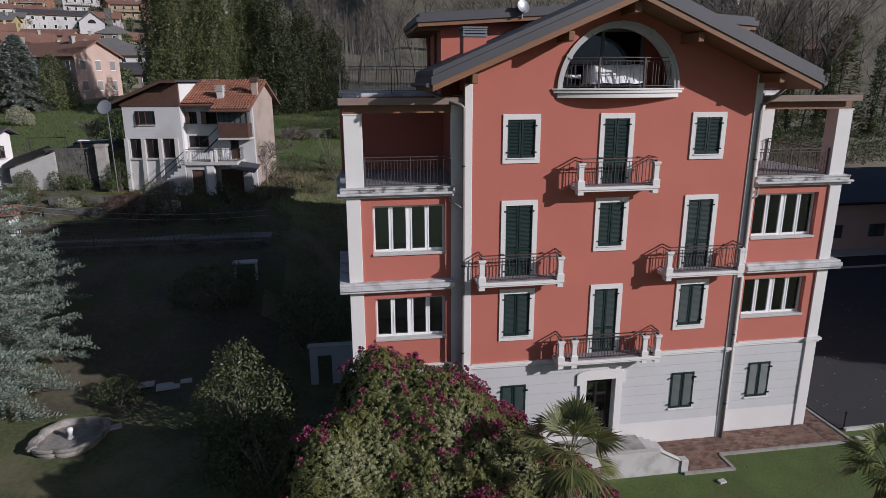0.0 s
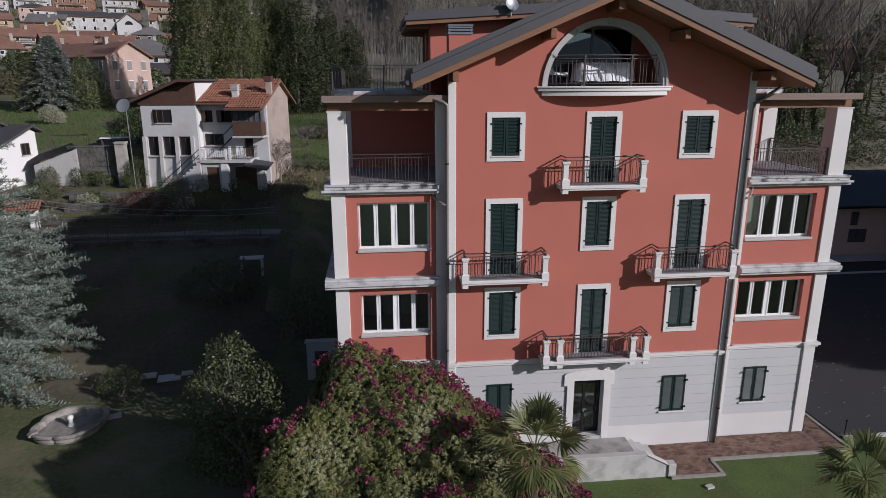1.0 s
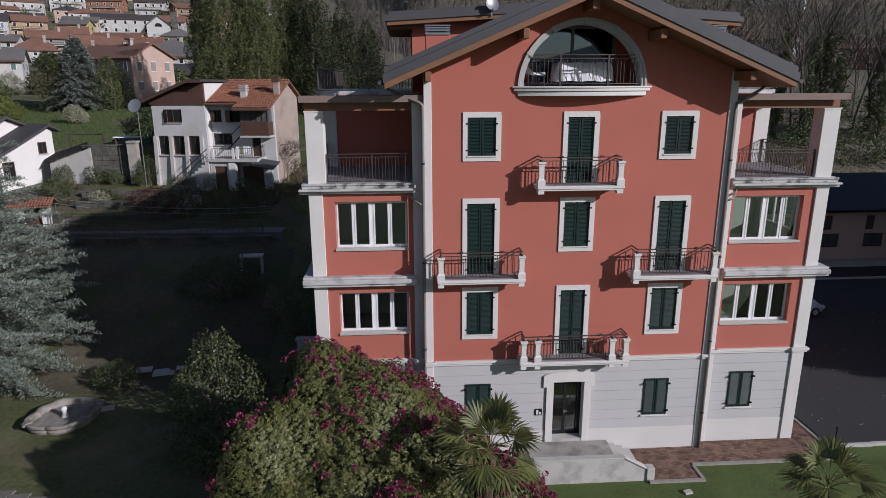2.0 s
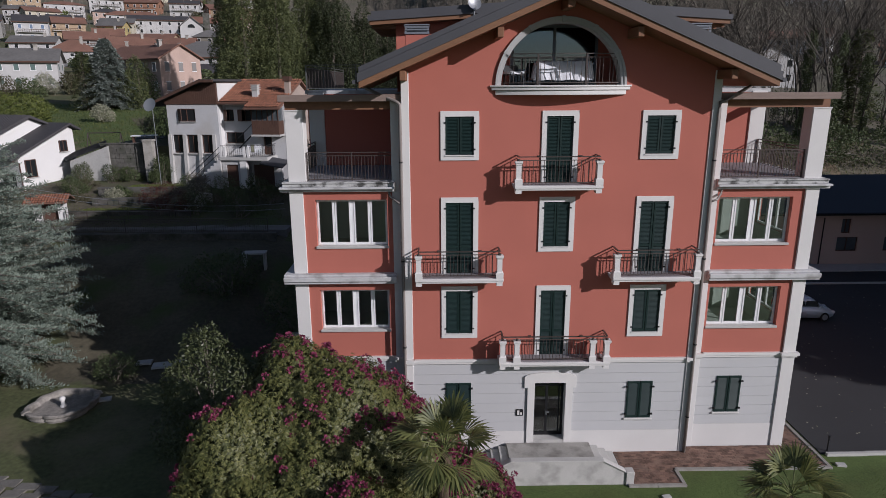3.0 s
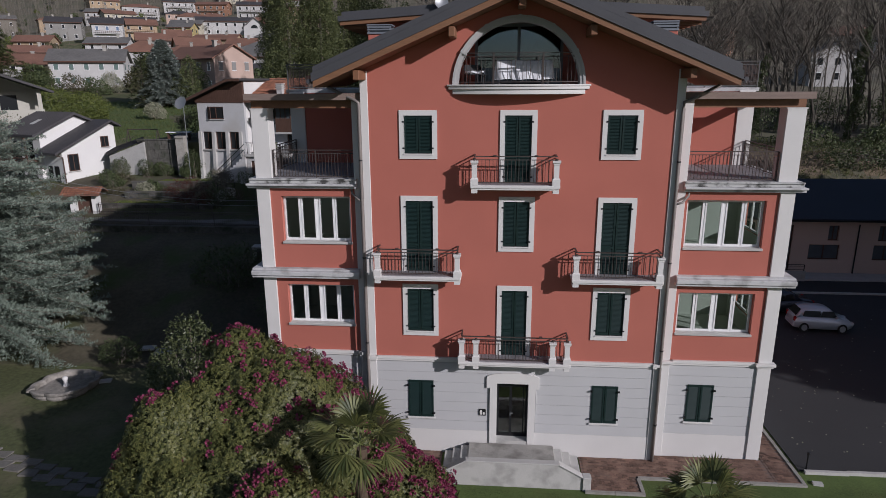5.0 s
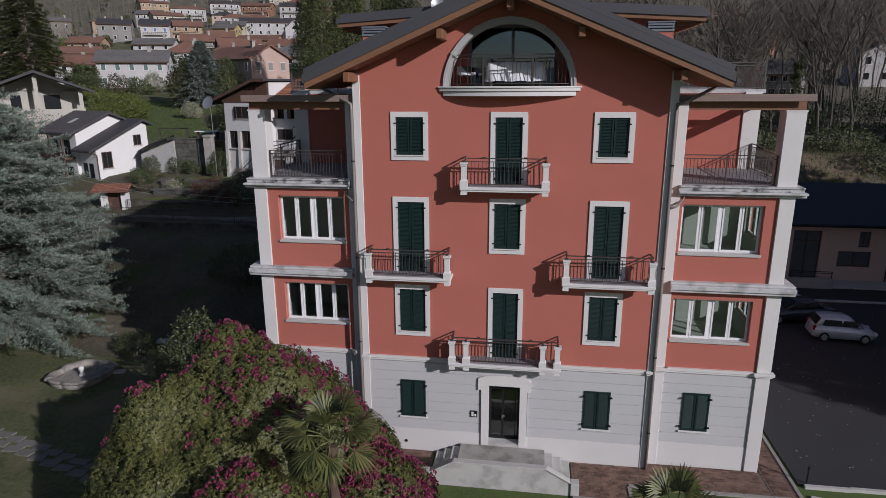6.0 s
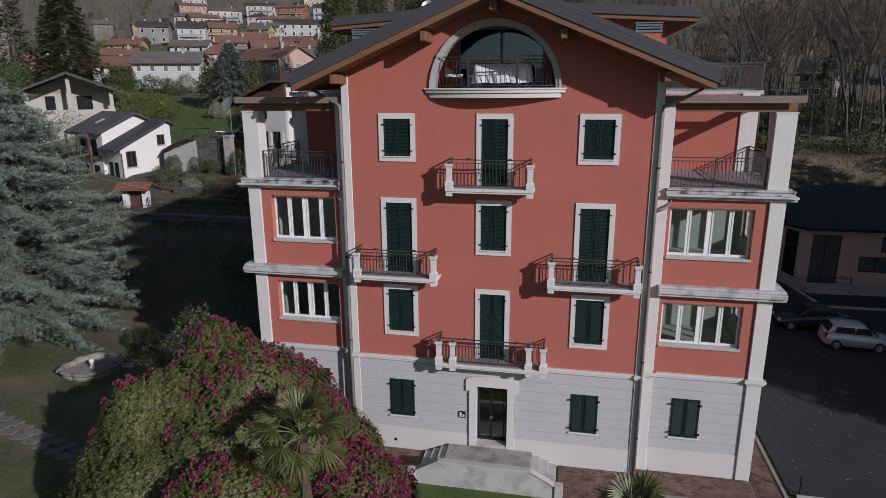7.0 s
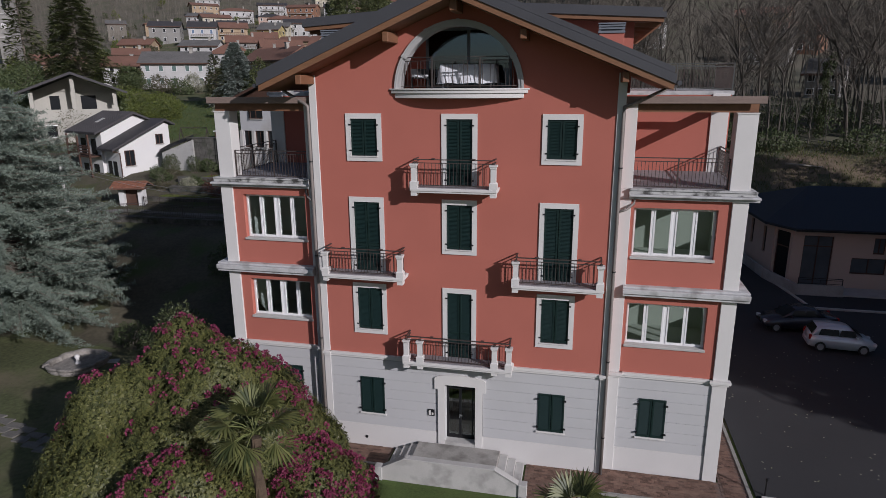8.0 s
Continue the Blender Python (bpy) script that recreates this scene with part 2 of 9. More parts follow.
M["spruce"] = leaf_material("blue_spruce_needles", (0.23, 0.27, 0.245), (0.38, 0.42, 0.38), 0.6, 0.1, 0.3)
M["yew"] = leaf_material("blackish_green_needles", (0.03, 0.04, 0.02), (0.065, 0.075, 0.035), 0.6, 0.15, 0.2)
M["fir"] = leaf_material("dark_green_needles", (0.062, 0.08, 0.035), (0.155, 0.17, 0.068), 0.6, 0.2, 0.3)
M["laurel"] = leaf_material("glossy_evergreen_leaf", (0.055, 0.07, 0.03), (0.105, 0.12, 0.052), 0.45, 0.2)
M["spring"] = leaf_material("fresh_spring_leaf", (0.10, 0.13, 0.028), (0.17, 0.19, 0.05), 0.6, 0.3)
M["dull_leaf"] = leaf_material("dull_green_leaf", (0.05, 0.075, 0.028), (0.10, 0.12, 0.05), 0.6, 0.2)
M["blossom"] = leaf_material("cream_blossom", (0.24, 0.25, 0.16), (0.42, 0.41, 0.32), 0.7, 0.3, 0.2)
M["maple"] = leaf_material("dark_red_leaf", (0.07, 0.02, 0.018), (0.13, 0.045, 0.03), 0.6, 0.25)
M["palm"] = leaf_material("palm_leaf", (0.06, 0.08, 0.03), (0.23, 0.24, 0.085), 0.45, 0.32, 0.4)
M["palm_stalk"] = material("palm_stalk", (0.15, 0.17, 0.06), 0.55, 0.15, 12, 1, 0.02)
M["ivy"] = leaf_material("ivy_leaf", (0.042, 0.062, 0.025), (0.095, 0.115, 0.045), 0.5, 0.2)
M["car_silver"] = material("silver_car_paint", (0.52, 0.55, 0.60), 0.3, 0.03, 30, 2, 0.0, metal=0.3, spec=0.6)
M["car_dark"] = material("dark_blue_car_paint", (0.05, 0.055, 0.07), 0.25, 0.03, 30, 2, 0.0, metal=0.4, spec=0.6)
M["tyre"] = material("black_rubber", (0.018, 0.018, 0.018), 0.85, 0.1, 40, 3, 0.05)
M["rim"] = material("alloy_rim", (0.5, 0.5, 0.52), 0.35, 0.05, 40, 3, 0.0, metal=0.8)
M["lamp_red"] = material("red_tail_light", (0.3, 0.02, 0.02), 0.25, 0.05, 40, 3, 0.0)
M["lamp_clear"] = material("clear_headlight", (0.6, 0.62, 0.65), 0.15, 0.05, 40, 3, 0.0)
M["cloth"] = material("white_table_cover", (0.72, 0.73, 0.76), 0.85, 0.08, 15, 2, 0.2)
M["steel"] = material("grey_galvanised_steel", (0.35, 0.36, 0.37), 0.45, 0.1, 30, 2, 0.05, metal=0.6)
M["black"] = material("black_plastic", (0.015, 0.015, 0.017), 0.4, 0.1, 30, 2, 0.0)
M["panel_grey"] = material("grey_louvre", (0.16, 0.175, 0.20), 0.5, 0.08, 30, 2, 0.0)

# ---- ground ----
LEFT_SLOPE = [(-400, 0), (27, 0), (31, 1.2), (36, 3.4), (42, 4.4), (48, 5.9), (55, 6.6), (70, 7.8), (105, 10.6), (150, 15), (200, 21), (260, 30), (330, 42), (420, 62), (600, 125), (900, 260), (1400, 480)]
RIGHT_SLOPE = [(-400, 0), (52, 0), (57, 4.0), (62, 6.8), (70, 8.0), (100, 10.5), (150, 16), (200, 25), (300, 60), (400, 105), (700, 290), (1400, 620)]


def smooth_step(a, b, v):
    s = min(max((v - a) / (b - a), 0.0), 1.0)
    return s * s * (3 - 2 * s)


def slope_at(rows, v):
    for (a, za), (b, zb) in zip(rows, rows[1:]):
        if v <= b:
            return za + (zb - za) * (v - a) / (b - a)
    return rows[-1][1]


def height(x, y):
    """The height of the ground: a flat garden, rising to the village and to the woods."""
    late = 9 * smooth_step(-7, 1, x) * (1 - smooth_step(40, 60, y))
    a, b = slope_at(LEFT_SLOPE, y - late), slope_at(RIGHT_SLOPE, y)
    s = smooth_step(5, 19, x)
    z = a * (1 - s) + b * s
    # the far side of the valley
    z += 0.045 * max(-500 - y, 0) + 0.28 * max(x - 260 - max(y, 0), 0)
    far = smooth_step(110, 260, y)
    return z + far * (2.5 * math.sin(x * 0.021 + 1.3) * math.sin(y * 0.017) + 1.2 * math.sin(x * 0.06 + y * 0.043))


# ---- building tools ----
def thing(name, at=(0, 0, 0), turn=0.0, label="", category="", group="", kind=""):
    """A top-level thing: an empty at its base, which parents its parts."""
    ob = new(name)
    ob.empty_display_size = 0.2
    ob.matrix_world = pose(*at, 0, 0, turn)
    return tagged(ob, label, category, group, kind)


def link(name, me, mat, parent=None, label="", m=None, smooth=False):
    ob = new(name, me)
    if mat is not None and not me.materials:
        me.materials.append(mat)
    if smooth:
        me.polygons.foreach_set("use_smooth", [True] * len(me.polygons))
    if parent is not None:
        ob.parent = parent
    if m is not None:
        ob.matrix_basis = m
    return tagged(ob, label)


def part(name, bm, mat, parent=None, label="", m=None, bevel=0.0, smooth=False):
    """Links a bmesh as one mesh object, under a thing or a part."""
    if bevel:
        edges = [e for e in bm.edges if len(e.link_faces) == 2 and e.calc_face_angle(0) > 0.5]
        bmesh.ops.bevel(bm, geom=edges, offset=bevel, segments=1, affect="EDGES", clamp_overlap=True)
    bmesh.ops.recalc_face_normals(bm, faces=bm.faces)
    me = bpy.data.meshes.new(name)
    bm.to_mesh(me)
    bm.free()
    return link(name, me, mat, parent, label, m, smooth)


def boxes(*rows):
    """A bmesh of boxes, each x0, y0, z0, x1, y1, z1."""
    bm = bmesh.new()
    for r in rows:
        add_box(bm, *r)
    return bm


def add_box(bm, x0, y0, z0, x1, y1, z1):
    v = [bm.verts.new((x, y, z)) for z in (z0, z1) for y in (y0, y1) for x in (x0, x1)]
    for f in ((0, 2, 3, 1), (4, 5, 7, 6), (0, 1, 5, 4), (2, 6, 7, 3), (0, 4, 6, 2), (1, 3, 7, 5)):
        bm.faces.new([v[i] for i in f])


def add_prism(bm, outline, a, b, axis="y"):
    """A prism over an outline of pairs, from a to b along an axis."""
    put = {"y": lambda p, q, d: (p, d, q), "x": lambda p, q, d: (d, p, q), "z": lambda p, q, d: (p, q, d)}[axis]
    v0 = [bm.verts.new(put(p, q, a)) for p, q in outline]
    v1 = [bm.verts.new(put(p, q, b)) for p, q in outline]
    n = len(outline)
    bm.faces.new(v0)
    bm.faces.new(v1[::-1])
    for i in range(n):
        bm.faces.new((v0[i], v1[i], v1[(i + 1) % n], v0[(i + 1) % n]))


def add_tube(bm, points, radius, sides=8, taper=1.0):
    """A round tube along points."""
    pts = [Vector(p) for p in points]
    rings = []
    for i, p in enumerate(pts):
        way = (pts[min(i + 1, len(pts) - 1)] - pts[max(i - 1, 0)]).normalized()
        side = way.cross(Vector((0.31, 0.17, 0.93))).normalized()
        up = way.cross(side)
        r = radius * (1 + (taper - 1) * i / max(len(pts) - 1, 1))
        rings.append([bm.verts.new(p + side * math.cos(k * math.tau / sides) * r + up * math.sin(k * math.tau / sides) * r) for k in range(sides)])
    for a, b in zip(rings, rings[1:]):
        for k in range(sides):
            bm.faces.new((a[k], a[(k + 1) % sides], b[(k + 1) % sides], b[k]))
    bm.faces.new(rings[0][::-1])
    bm.faces.new(rings[-1])


def lathe(profile, sides=14, square=False):
    """A bmesh turned, or squared, about z from rows of radius and height; one closed skin."""
    bm = bmesh.new()
    rings = []
    n = 4 if square else sides
    for r, z in profile:
        rings.append([bm.verts.new(((r * (1 if k in (0, 3) else -1), r * (1 if k < 2 else -1), z) if square else (r * math.cos(k * math.tau / n), r * math.sin(k * math.tau / n), z))) for k in range(n)])
    for a, b in zip(rings, rings[1:]):
        for k in range(n):
            bm.faces.new((a[k], a[(k + 1) % n], b[(k + 1) % n], b[k]))
    bm.faces.new(rings[0][::-1])
    bm.faces.new(rings[-1])
    return bm


def wall_with_openings(x0, x1, z0, z1, holes, y0, y1):
    """A bmesh of a wall along x, from y0 to y1 in depth, with rectangular holes x0, z0, x1, z1 right through it."""
    bm = bmesh.new()
    xs = sorted({x0, x1, *(v for h in holes for v in (h[0], h[2]) if x0 < v < x1)})
    zs = sorted({z0, z1, *(v for h in holes for v in (h[1], h[3]) if z0 < v < z1)})
    solid = lambda i, j: 0 <= i < len(xs) - 1 and 0 <= j < len(zs) - 1 and not any(h[0] < (xs[i] + xs[i + 1]) / 2 < h[2] and h[1] < (zs[j] + zs[j + 1]) / 2 < h[3] for h in holes)
    verts = {}

    def v(i, y, j):
        if (i, y, j) not in verts:
            verts[i, y, j] = bm.verts.new((xs[i], y, zs[j]))
        return verts[i, y, j]

    for i in range(len(xs) - 1):
        for j in range(len(zs) - 1):
            if not solid(i, j):
                continue
            bm.faces.new((v(i, y0, j), v(i + 1, y0, j), v(i + 1, y0, j + 1), v(i, y0, j + 1)))
            bm.faces.new((v(i, y1, j), v(i, y1, j + 1), v(i + 1, y1, j + 1), v(i + 1, y1, j)))
            for di, dj, a, b in ((-1, 0, (i, j), (i, j + 1)), (1, 0, (i + 1, j), (i + 1, j + 1)), (0, -1, (i, j), (i + 1, j)), (0, 1, (i, j + 1), (i + 1, j + 1))):
                if not solid(i + di, j + dj):
                    bm.faces.new((v(a[0], y0, a[1]), v(b[0], y0, b[1]), v(b[0], y1, b[1]), v(a[0], y1, a[1])))
    return bm


def quads_mesh(name, verts, size=4):
    """A mesh of loose polygons: an array of n x size x 3 corners."""
    verts = np.asarray(verts, dtype=np.float32)
    n = len(verts)
    me = bpy.data.meshes.new(name)
    me.vertices.add(n * size)
    me.vertices.foreach_set("co", verts.reshape(-1))
    me.loops.add(n * size)
    me.loops.foreach_set("vertex_index", np.arange(n * size, dtype=np.int32))
    me.polygons.add(n)
    me.polygons.foreach_set("loop_start", np.arange(0, n * size, size, dtype=np.int32))
    me.polygons.foreach_set("loop_total", np.full(n, size, dtype=np.int32))
    me.update(calc_edges=True)
    return me


def unit(a):
    return a / np.maximum(np.linalg.norm(a, axis=-1, keepdims=True), 1e-6)


def leaf_quads(base, way, up, length, width):
    """Pointed leaves: each from its base along its way, as wide as width at its middle."""
    side = unit(np.cross(way, up))
    length, width = np.reshape(length, (-1, 1)), np.reshape(width, (-1, 1))
    mid = base + way * length * 0.5
    return np.stack((base, mid + side * width / 2, base + way * length, mid - side * width / 2), axis=1)


def ground_sheet():
    near = lambda a, b, s: list(np.arange(a, b, s))
    xs = [-1200, -900, -650, -450, -330, -250] + near(-200, -70, 10) + near(-70, -34, 3) + near(-34, 44, 1.0) + near(44, 80, 4) + near(80, 220, 14) + [230, 300, 400, 550, 750, 1000, 1300]
    ys = [-1500, -1200, -900, -700, -500, -380, -260, -200, -140, -80, -40, -20] + near(-10, 66, 1.0) + near(66, 120, 3) + near(120, 260, 8) + near(260, 520, 20) + [540, 600, 680, 780, 900, 1050, 1200, 1400]
    rng = np.random.RandomState(3)
    co, nx = [], len(xs)
    for y in ys:
        for x in xs:
            rough = 0.06 if 27 < y < 60 and x < -1 else 0.0
            co.append((x, y, height(x, y) - 0.02 + rng.normal(0, 1) * rough))
    faces = [(j * nx + i, j * nx + i + 1, (j + 1) * nx + i + 1, (j + 1) * nx + i) for j in range(len(ys) - 1) for i in range(nx - 1)]
    me = bpy.data.meshes.new("ground")
    me.from_pydata(co, [], faces)
    for k in ("lawn", "ground", "woodland", "earth", "soil"):
        me.materials.append(M[k])
    kinds = []
    for j in range(len(ys) - 1):
        for i in range(nx - 1):
            x, y = (xs[i] + xs[i + 1]) / 2, (ys[j] + ys[j + 1]) / 2
            edge = 2.5 * math.sin(x * 0.9) + 1.5 * math.sin(x * 2.3 + y)
            k = 1
            if y < 24 and x > -1.0:
                k = 0
            if 66 + edge < y < 104 and -75 < x < 0:
                k = 0
            if 55.5 + edge * 0.2 < y < 104 and -9 < x < 8:
                k = 0
            if y > 120 and x > -20 + 0.05 * y or (x > 16 and y > 52) or y > 330 or (y > 180 and x < -170):
                k = 2
            if y < -140:
                k = 2
            if 26 < y < 56 + edge * 0.5 and x < -5 + edge * 0.3:
                k = 4
            if x > 20 and 58.8 < y + edge * 0.3 < 63.0 and x < 42 + edge:
                k = 3
            kinds.append(k)
    me.polygons.foreach_set("material_index", kinds)
    me.polygons.foreach_set("use_smooth", [True] * len(kinds))
    return tagged(new("ground", me), "garden lawn rising to meadows and wooded hillside", "ground", kind="structure")


ground_sheet()


def flat_sheet(name, outline, z, mat, label, category, thick=0.05):
    bm = bmesh.new()
    add_prism(bm, outline, z - thick, z, "z")
    ob = part(name, bm, mat)
    return tagged(ob, label, category, kind="structure")


# the asphalt yard beside the house
flat_sheet("road", [(19.3, 19.65), (60, 20.6), (60, 51.6), (19.3, 51.6)], 0.03, M["asphalt"], "dark asphalt yard with leaf litter beside the house", "road", 0.2)
kerb = thing("kerb", (0, 0, 0), 0, "pale stone kerb between asphalt and lawn", "kerb", kind="structure")
for k in range(14):
    part("kerb_stone", boxes((19.45 + k * 1.5, 19.47, -0.1, 20.94 + k * 1.5, 19.60, 0.10)), M["kerb"], kerb, m=pose(0, 0.024 * k * 1.5, 0), bevel=0.012)


# ---- the apartment house ----
C = 9.0            # its middle line
FRONT = 19.90      # the plane of its main front
WING = 20.26       # the plane of the wings' red panels
house = thing("apartment_house", (C, FRONT, 0), 0, "terracotta and grey apartment house with green shutters and gable roof", "house")
INV = house.matrix_world.inverted()


def hpart(name, bm, mat, parent=None, label="", bevel=0.0, smooth=False):
    """A part of the house, drawn in the world's metres."""
    bmesh.ops.transform(bm, matrix=INV, verts=bm.verts)
    return part(name, bm, mat, parent or house, label, bevel=bevel, smooth=smooth)


SLOPE, APEX, ROOF_Y = 0.42, 16.73, 18.60   # pitch, height of the ridge, front edge of the roof
under = lambda x: APEX - 0.66 - SLOPE * abs(x - C)

main_win = []   # x centre, z0, z1, width of the trim's outside, french
for s in (-1, 1):
    main_win += [(C + 0.01 + s * 3.32, 11.08, 12.67, 1.27, False), (C + 0.01 + s * 3.32, 7.12, 9.82, 1.27, True), (C + 0.01 + s * 3.32, 4.74, 6.67, 1.27, False)]
main_win += [(C, 10.28, 12.67, 1.21, True), (C, 7.92, 9.82, 1.21, False), (C, 4.02, 6.67, 1.21, True)]
T = 0.17
holes = [(x - w / 2 + T, z0 + (0.0 if f else T), x + w / 2 - T, z1 - T) for x, z0, z1, w, f in main_win]
hpart("wall", wall_with_openings(C - 5.2, C + 5.2, 3.80, 13.45, holes, FRONT, FRONT + 0.4), M["red"], label="terracotta stucco front wall")

# the gable above, with its round-headed loggia
bm = bmesh.new()
R_ARCH, Z_ARCH, A = 1.95, 13.45, C - 0.04
cuts = sorted({-5.2, 5.2, A - C - R_ARCH, A - C + R_ARCH, 0.0, *(A - C + R_ARCH * math.sin(a * math.pi / 48) for a in range(-24, 25)), *np.arange(-5, 5.01, 0.5)})
for a, b in zip(cuts, cuts[1:]):
    low = [Z_ARCH + (math.sqrt(max(R_ARCH ** 2 - (q + C - A) ** 2, 0)) if abs((a + b) / 2 + C - A) <= R_ARCH else 0) for q in (a, b)]
    add_prism(bm, [(C + a, low[0]), (C + b, low[1]), (C + b, under(C + b) + 0.1), (C + a, under(C + a) + 0.1)], FRONT, FRONT + 0.4)
bmesh.ops.remove_doubles(bm, verts=bm.verts, dist=0.0005)
hpart("gable_wall", bm, M["red"], label="terracotta gable with a round-headed opening")
for w_name, r0, r1, y0, y1 in (("arch_trim", 1.955, 2.10, FRONT - 0.05, FRONT + 0.06), ("arch_moulding", 2.05, 2.125, FRONT - 0.085, FRONT - 0.052), ("arch_lining", 1.935, 1.954, FRONT - 0.02, FRONT + 0.42)):
    bm = bmesh.new()
    for k in range(36):
        a0, a1 = math.pi * k / 36, math.pi * (k + 1) / 36
        add_prism(bm, [(A + r * math.cos(a), Z_ARCH + r * math.sin(a)) for r, a in ((r0, a0), (r1, a0), (r1, a1), (r0, a1))], y0, y1)
    bmesh.ops.remove_doubles(bm, verts=bm.verts, dist=0.0005)
    hpart(w_name, bm, M["arch_grey"], label="pale grey arched surround")
for k in range(1, 6):
    a, d = math.pi * k / 6, 0.022
    bm = bmesh.new()
    add_prism(bm, [(A + r * math.cos(b), Z_ARCH + r * math.sin(b)) for r, b in ((1.93, a - d), (2.14, a - d), (2.14, a + d), (1.93, a + d))], FRONT - 0.10, FRONT)
    hpart("arch_joint_block", bm, M["arch_grey"])

# bowed ledge under the arch, in two steps
def bow(half, deep, z0, z1):
    bm = bmesh.new()
    n = 24
    pts = [(A + half * (2 * i / n - 1), FRONT - deep * (1 - (2 * i / n - 1) ** 2) - 0.06) for i in range(n + 1)]
    add_prism(bm, [(A - half, FRONT + 0.35)] + pts + [(A + half, FRONT + 0.35)], z0, z1, "z")
    return bm


ledge = hpart("ledge", bow(2.30, 0.55, 13.42, 13.475), M["trim"], label="white bowed balcony ledge", bevel=0.01)
hpart("ledge_moulding", bow(2.25, 0.51, 13.32, 13.418), M["trim"], bevel=0.012)
hpart("ledge_moulding", bow(2.12, 0.46, 13.17, 13.316), M["trim"], bevel=0.012)


def each(name, rows, mat, parent=None, label="", bevel=0.0):
    """Boxes that are parts of their own."""
    return [hpart(name, boxes(r), mat, parent, label, bevel) for r in rows]


def railing(points, height_, spacing=0.105, two=True, posts=True):
    """A bmesh of an iron railing along points at floor level."""
    bm = bmesh.new()
    for p, q in zip(points, points[1:]):
        p, q = Vector(p), Vector(q)
        n = max(int((q - p).length / spacing), 1)
        way = (q - p).normalized()
        side = Vector((-way.y, way.x, 0))

        def bar(a, b, w, h):
            vs = []
            for c in (a, b):
                for sx, sz in ((-1, -1), (1, -1), (1, 1), (-1, 1)):
                    vs.append(bm.verts.new(c + side * sx * w + Vector((0, 0, sz * h))))
            for f in ((0, 1, 2, 3), (7, 6, 5, 4), (0, 4, 5, 1), (1, 5, 6, 2), (2, 6, 7, 3), (3, 7, 4, 0)):
                bm.faces.new([vs[i] for i in f])

        up = Vector((0, 0, 1))
        bar(p + up * height_, q + up * height_, 0.028, 0.014)
        if two:
            bar(p + up * (height_ - 0.11), q + up * (height_ - 0.11), 0.014, 0.012)
        bar(p + up * 0.09, q + up * 0.09, 0.014, 0.012)
        for i in range(1, n):
            c = p.lerp(q, i / n)
            add_box(bm, c.x - 0.008, c.y - 0.008, c.z + 0.09, c.x + 0.008, c.y + 0.008, c.z + height_ - (0.11 if two else 0.0))
        if posts:
            for c in ((p, q) if q == Vector(points[-1]) else (p,)):
                add_box(bm, c.x - 0.022, c.y - 0.022, c.z, c.x + 0.022, c.y + 0.022, c.z + height_)
    return bm


bar_cache = {}


def loose_pieces(bm):
    """The boxes of a bmesh, each as a bmesh of its own."""
    bm.verts.ensure_lookup_table()
    bm.verts.index_update()
    out = []
    for k in range(0, len(bm.verts), 8):
        co = [bm.verts[k + i].co.copy() for i in range(8)]
        faces = [[v.index - k for v in f.verts] for f in bm.faces if k <= f.verts[0].index < k + 8]
        one = bmesh.new()
        vs = [one.verts.new(c) for c in co]
        for f in faces:
            one.faces.new([vs[i] for i in f])
        out.append(one)
    bm.free()
    return out


def iron_railing(name, points, height_, spacing=0.105, label="", parent=None, bars_under=None, posts=True, iron=None):
    """Rails in one part, and each upright bar as a part under it."""
    rail = None
    for p, q in zip(points, points[1:]):
        for piece in loose_pieces(railing([p, q], height_, 99, True, False)):
            if rail is None:
                rail = hpart(name, piece, (iron or M["iron"]), parent, label)
            else:
                hpart("rail", piece, (iron or M["iron"]), rail if parent is None else parent)
    rail_parent = bars_under or rail
    for p in points if posts else ():
        hpart("rail_post", boxes((p[0] - 0.021, p[1] - 0.021, p[2], p[0] + 0.021, p[1] + 0.021, p[2] + height_ + 0.004)), (iron or M["iron"]), rail_parent)
    for p, q in zip(points, points[1:]):
        p, q = Vector(p), Vector(q)
        n = max(int((q - p).length / spacing), 1)
        for i in range(1, n):
            c = p.lerp(q, i / n) - Vector((C, FRONT, 0))
            if height_ not in bar_cache:
                bar_cache[height_] = part("bar", boxes((-0.008, -0.008, 0.09, 0.008, 0.008, height_ - 0.11)), (iron or M["iron"]), rail_parent, m=pose(*c)).data
            else:
                link("bar", bar_cache[height_], None, rail_parent, "", pose(*c))
    return rail


pts = [(A + 1.90 * (2 * i / 8 - 1), FRONT + 0.02 - 0.34 * (1 - (2 * i / 8 - 1) ** 2), 13.46) for i in range(9)]
iron_railing("arch_railing", pts, 0.98, 0.105, "dark iron railing across the arch", posts=False)
each("arch_rail_post", [(x - 0.03, FRONT - y - 0.03, 13.46, x + 0.03, FRONT - y + 0.03, 14.45) for x, y in ((A - 0.80, 0.26), (A + 0.75, 0.27))], M["iron"])

# the loggia room behind the arch
hpart("loggia_floor", boxes((C - 2.4, FRONT + 0.4, 13.25, C + 2.4, 22.1, 13.45)), M["tile_floor"])
each("loggia_side", [(C - 2.45, FRONT + 0.4, 13.3, C - 2.3, 22.1, 15.3), (C + 2.3, FRONT + 0.4, 13.3, C + 2.45, 22.1, 15.3)], M["red"])
hpart("loggia_ceiling", boxes((C - 2.45, FRONT + 0.4, 15.46, C + 2.45, 22.3, 15.6)), M["wood_dark"])
gdoor = hpart("glass_door", wall_with_openings(C - 1.5, C + 1.5, 13.45, 15.46, [(C - 1.4, 13.53, C - 0.05, 15.36), (C + 0.05, 13.53, C + 1.4, 15.36)], 21.5, 21.58), M["panel_grey"], label="grey-framed sliding glass door")
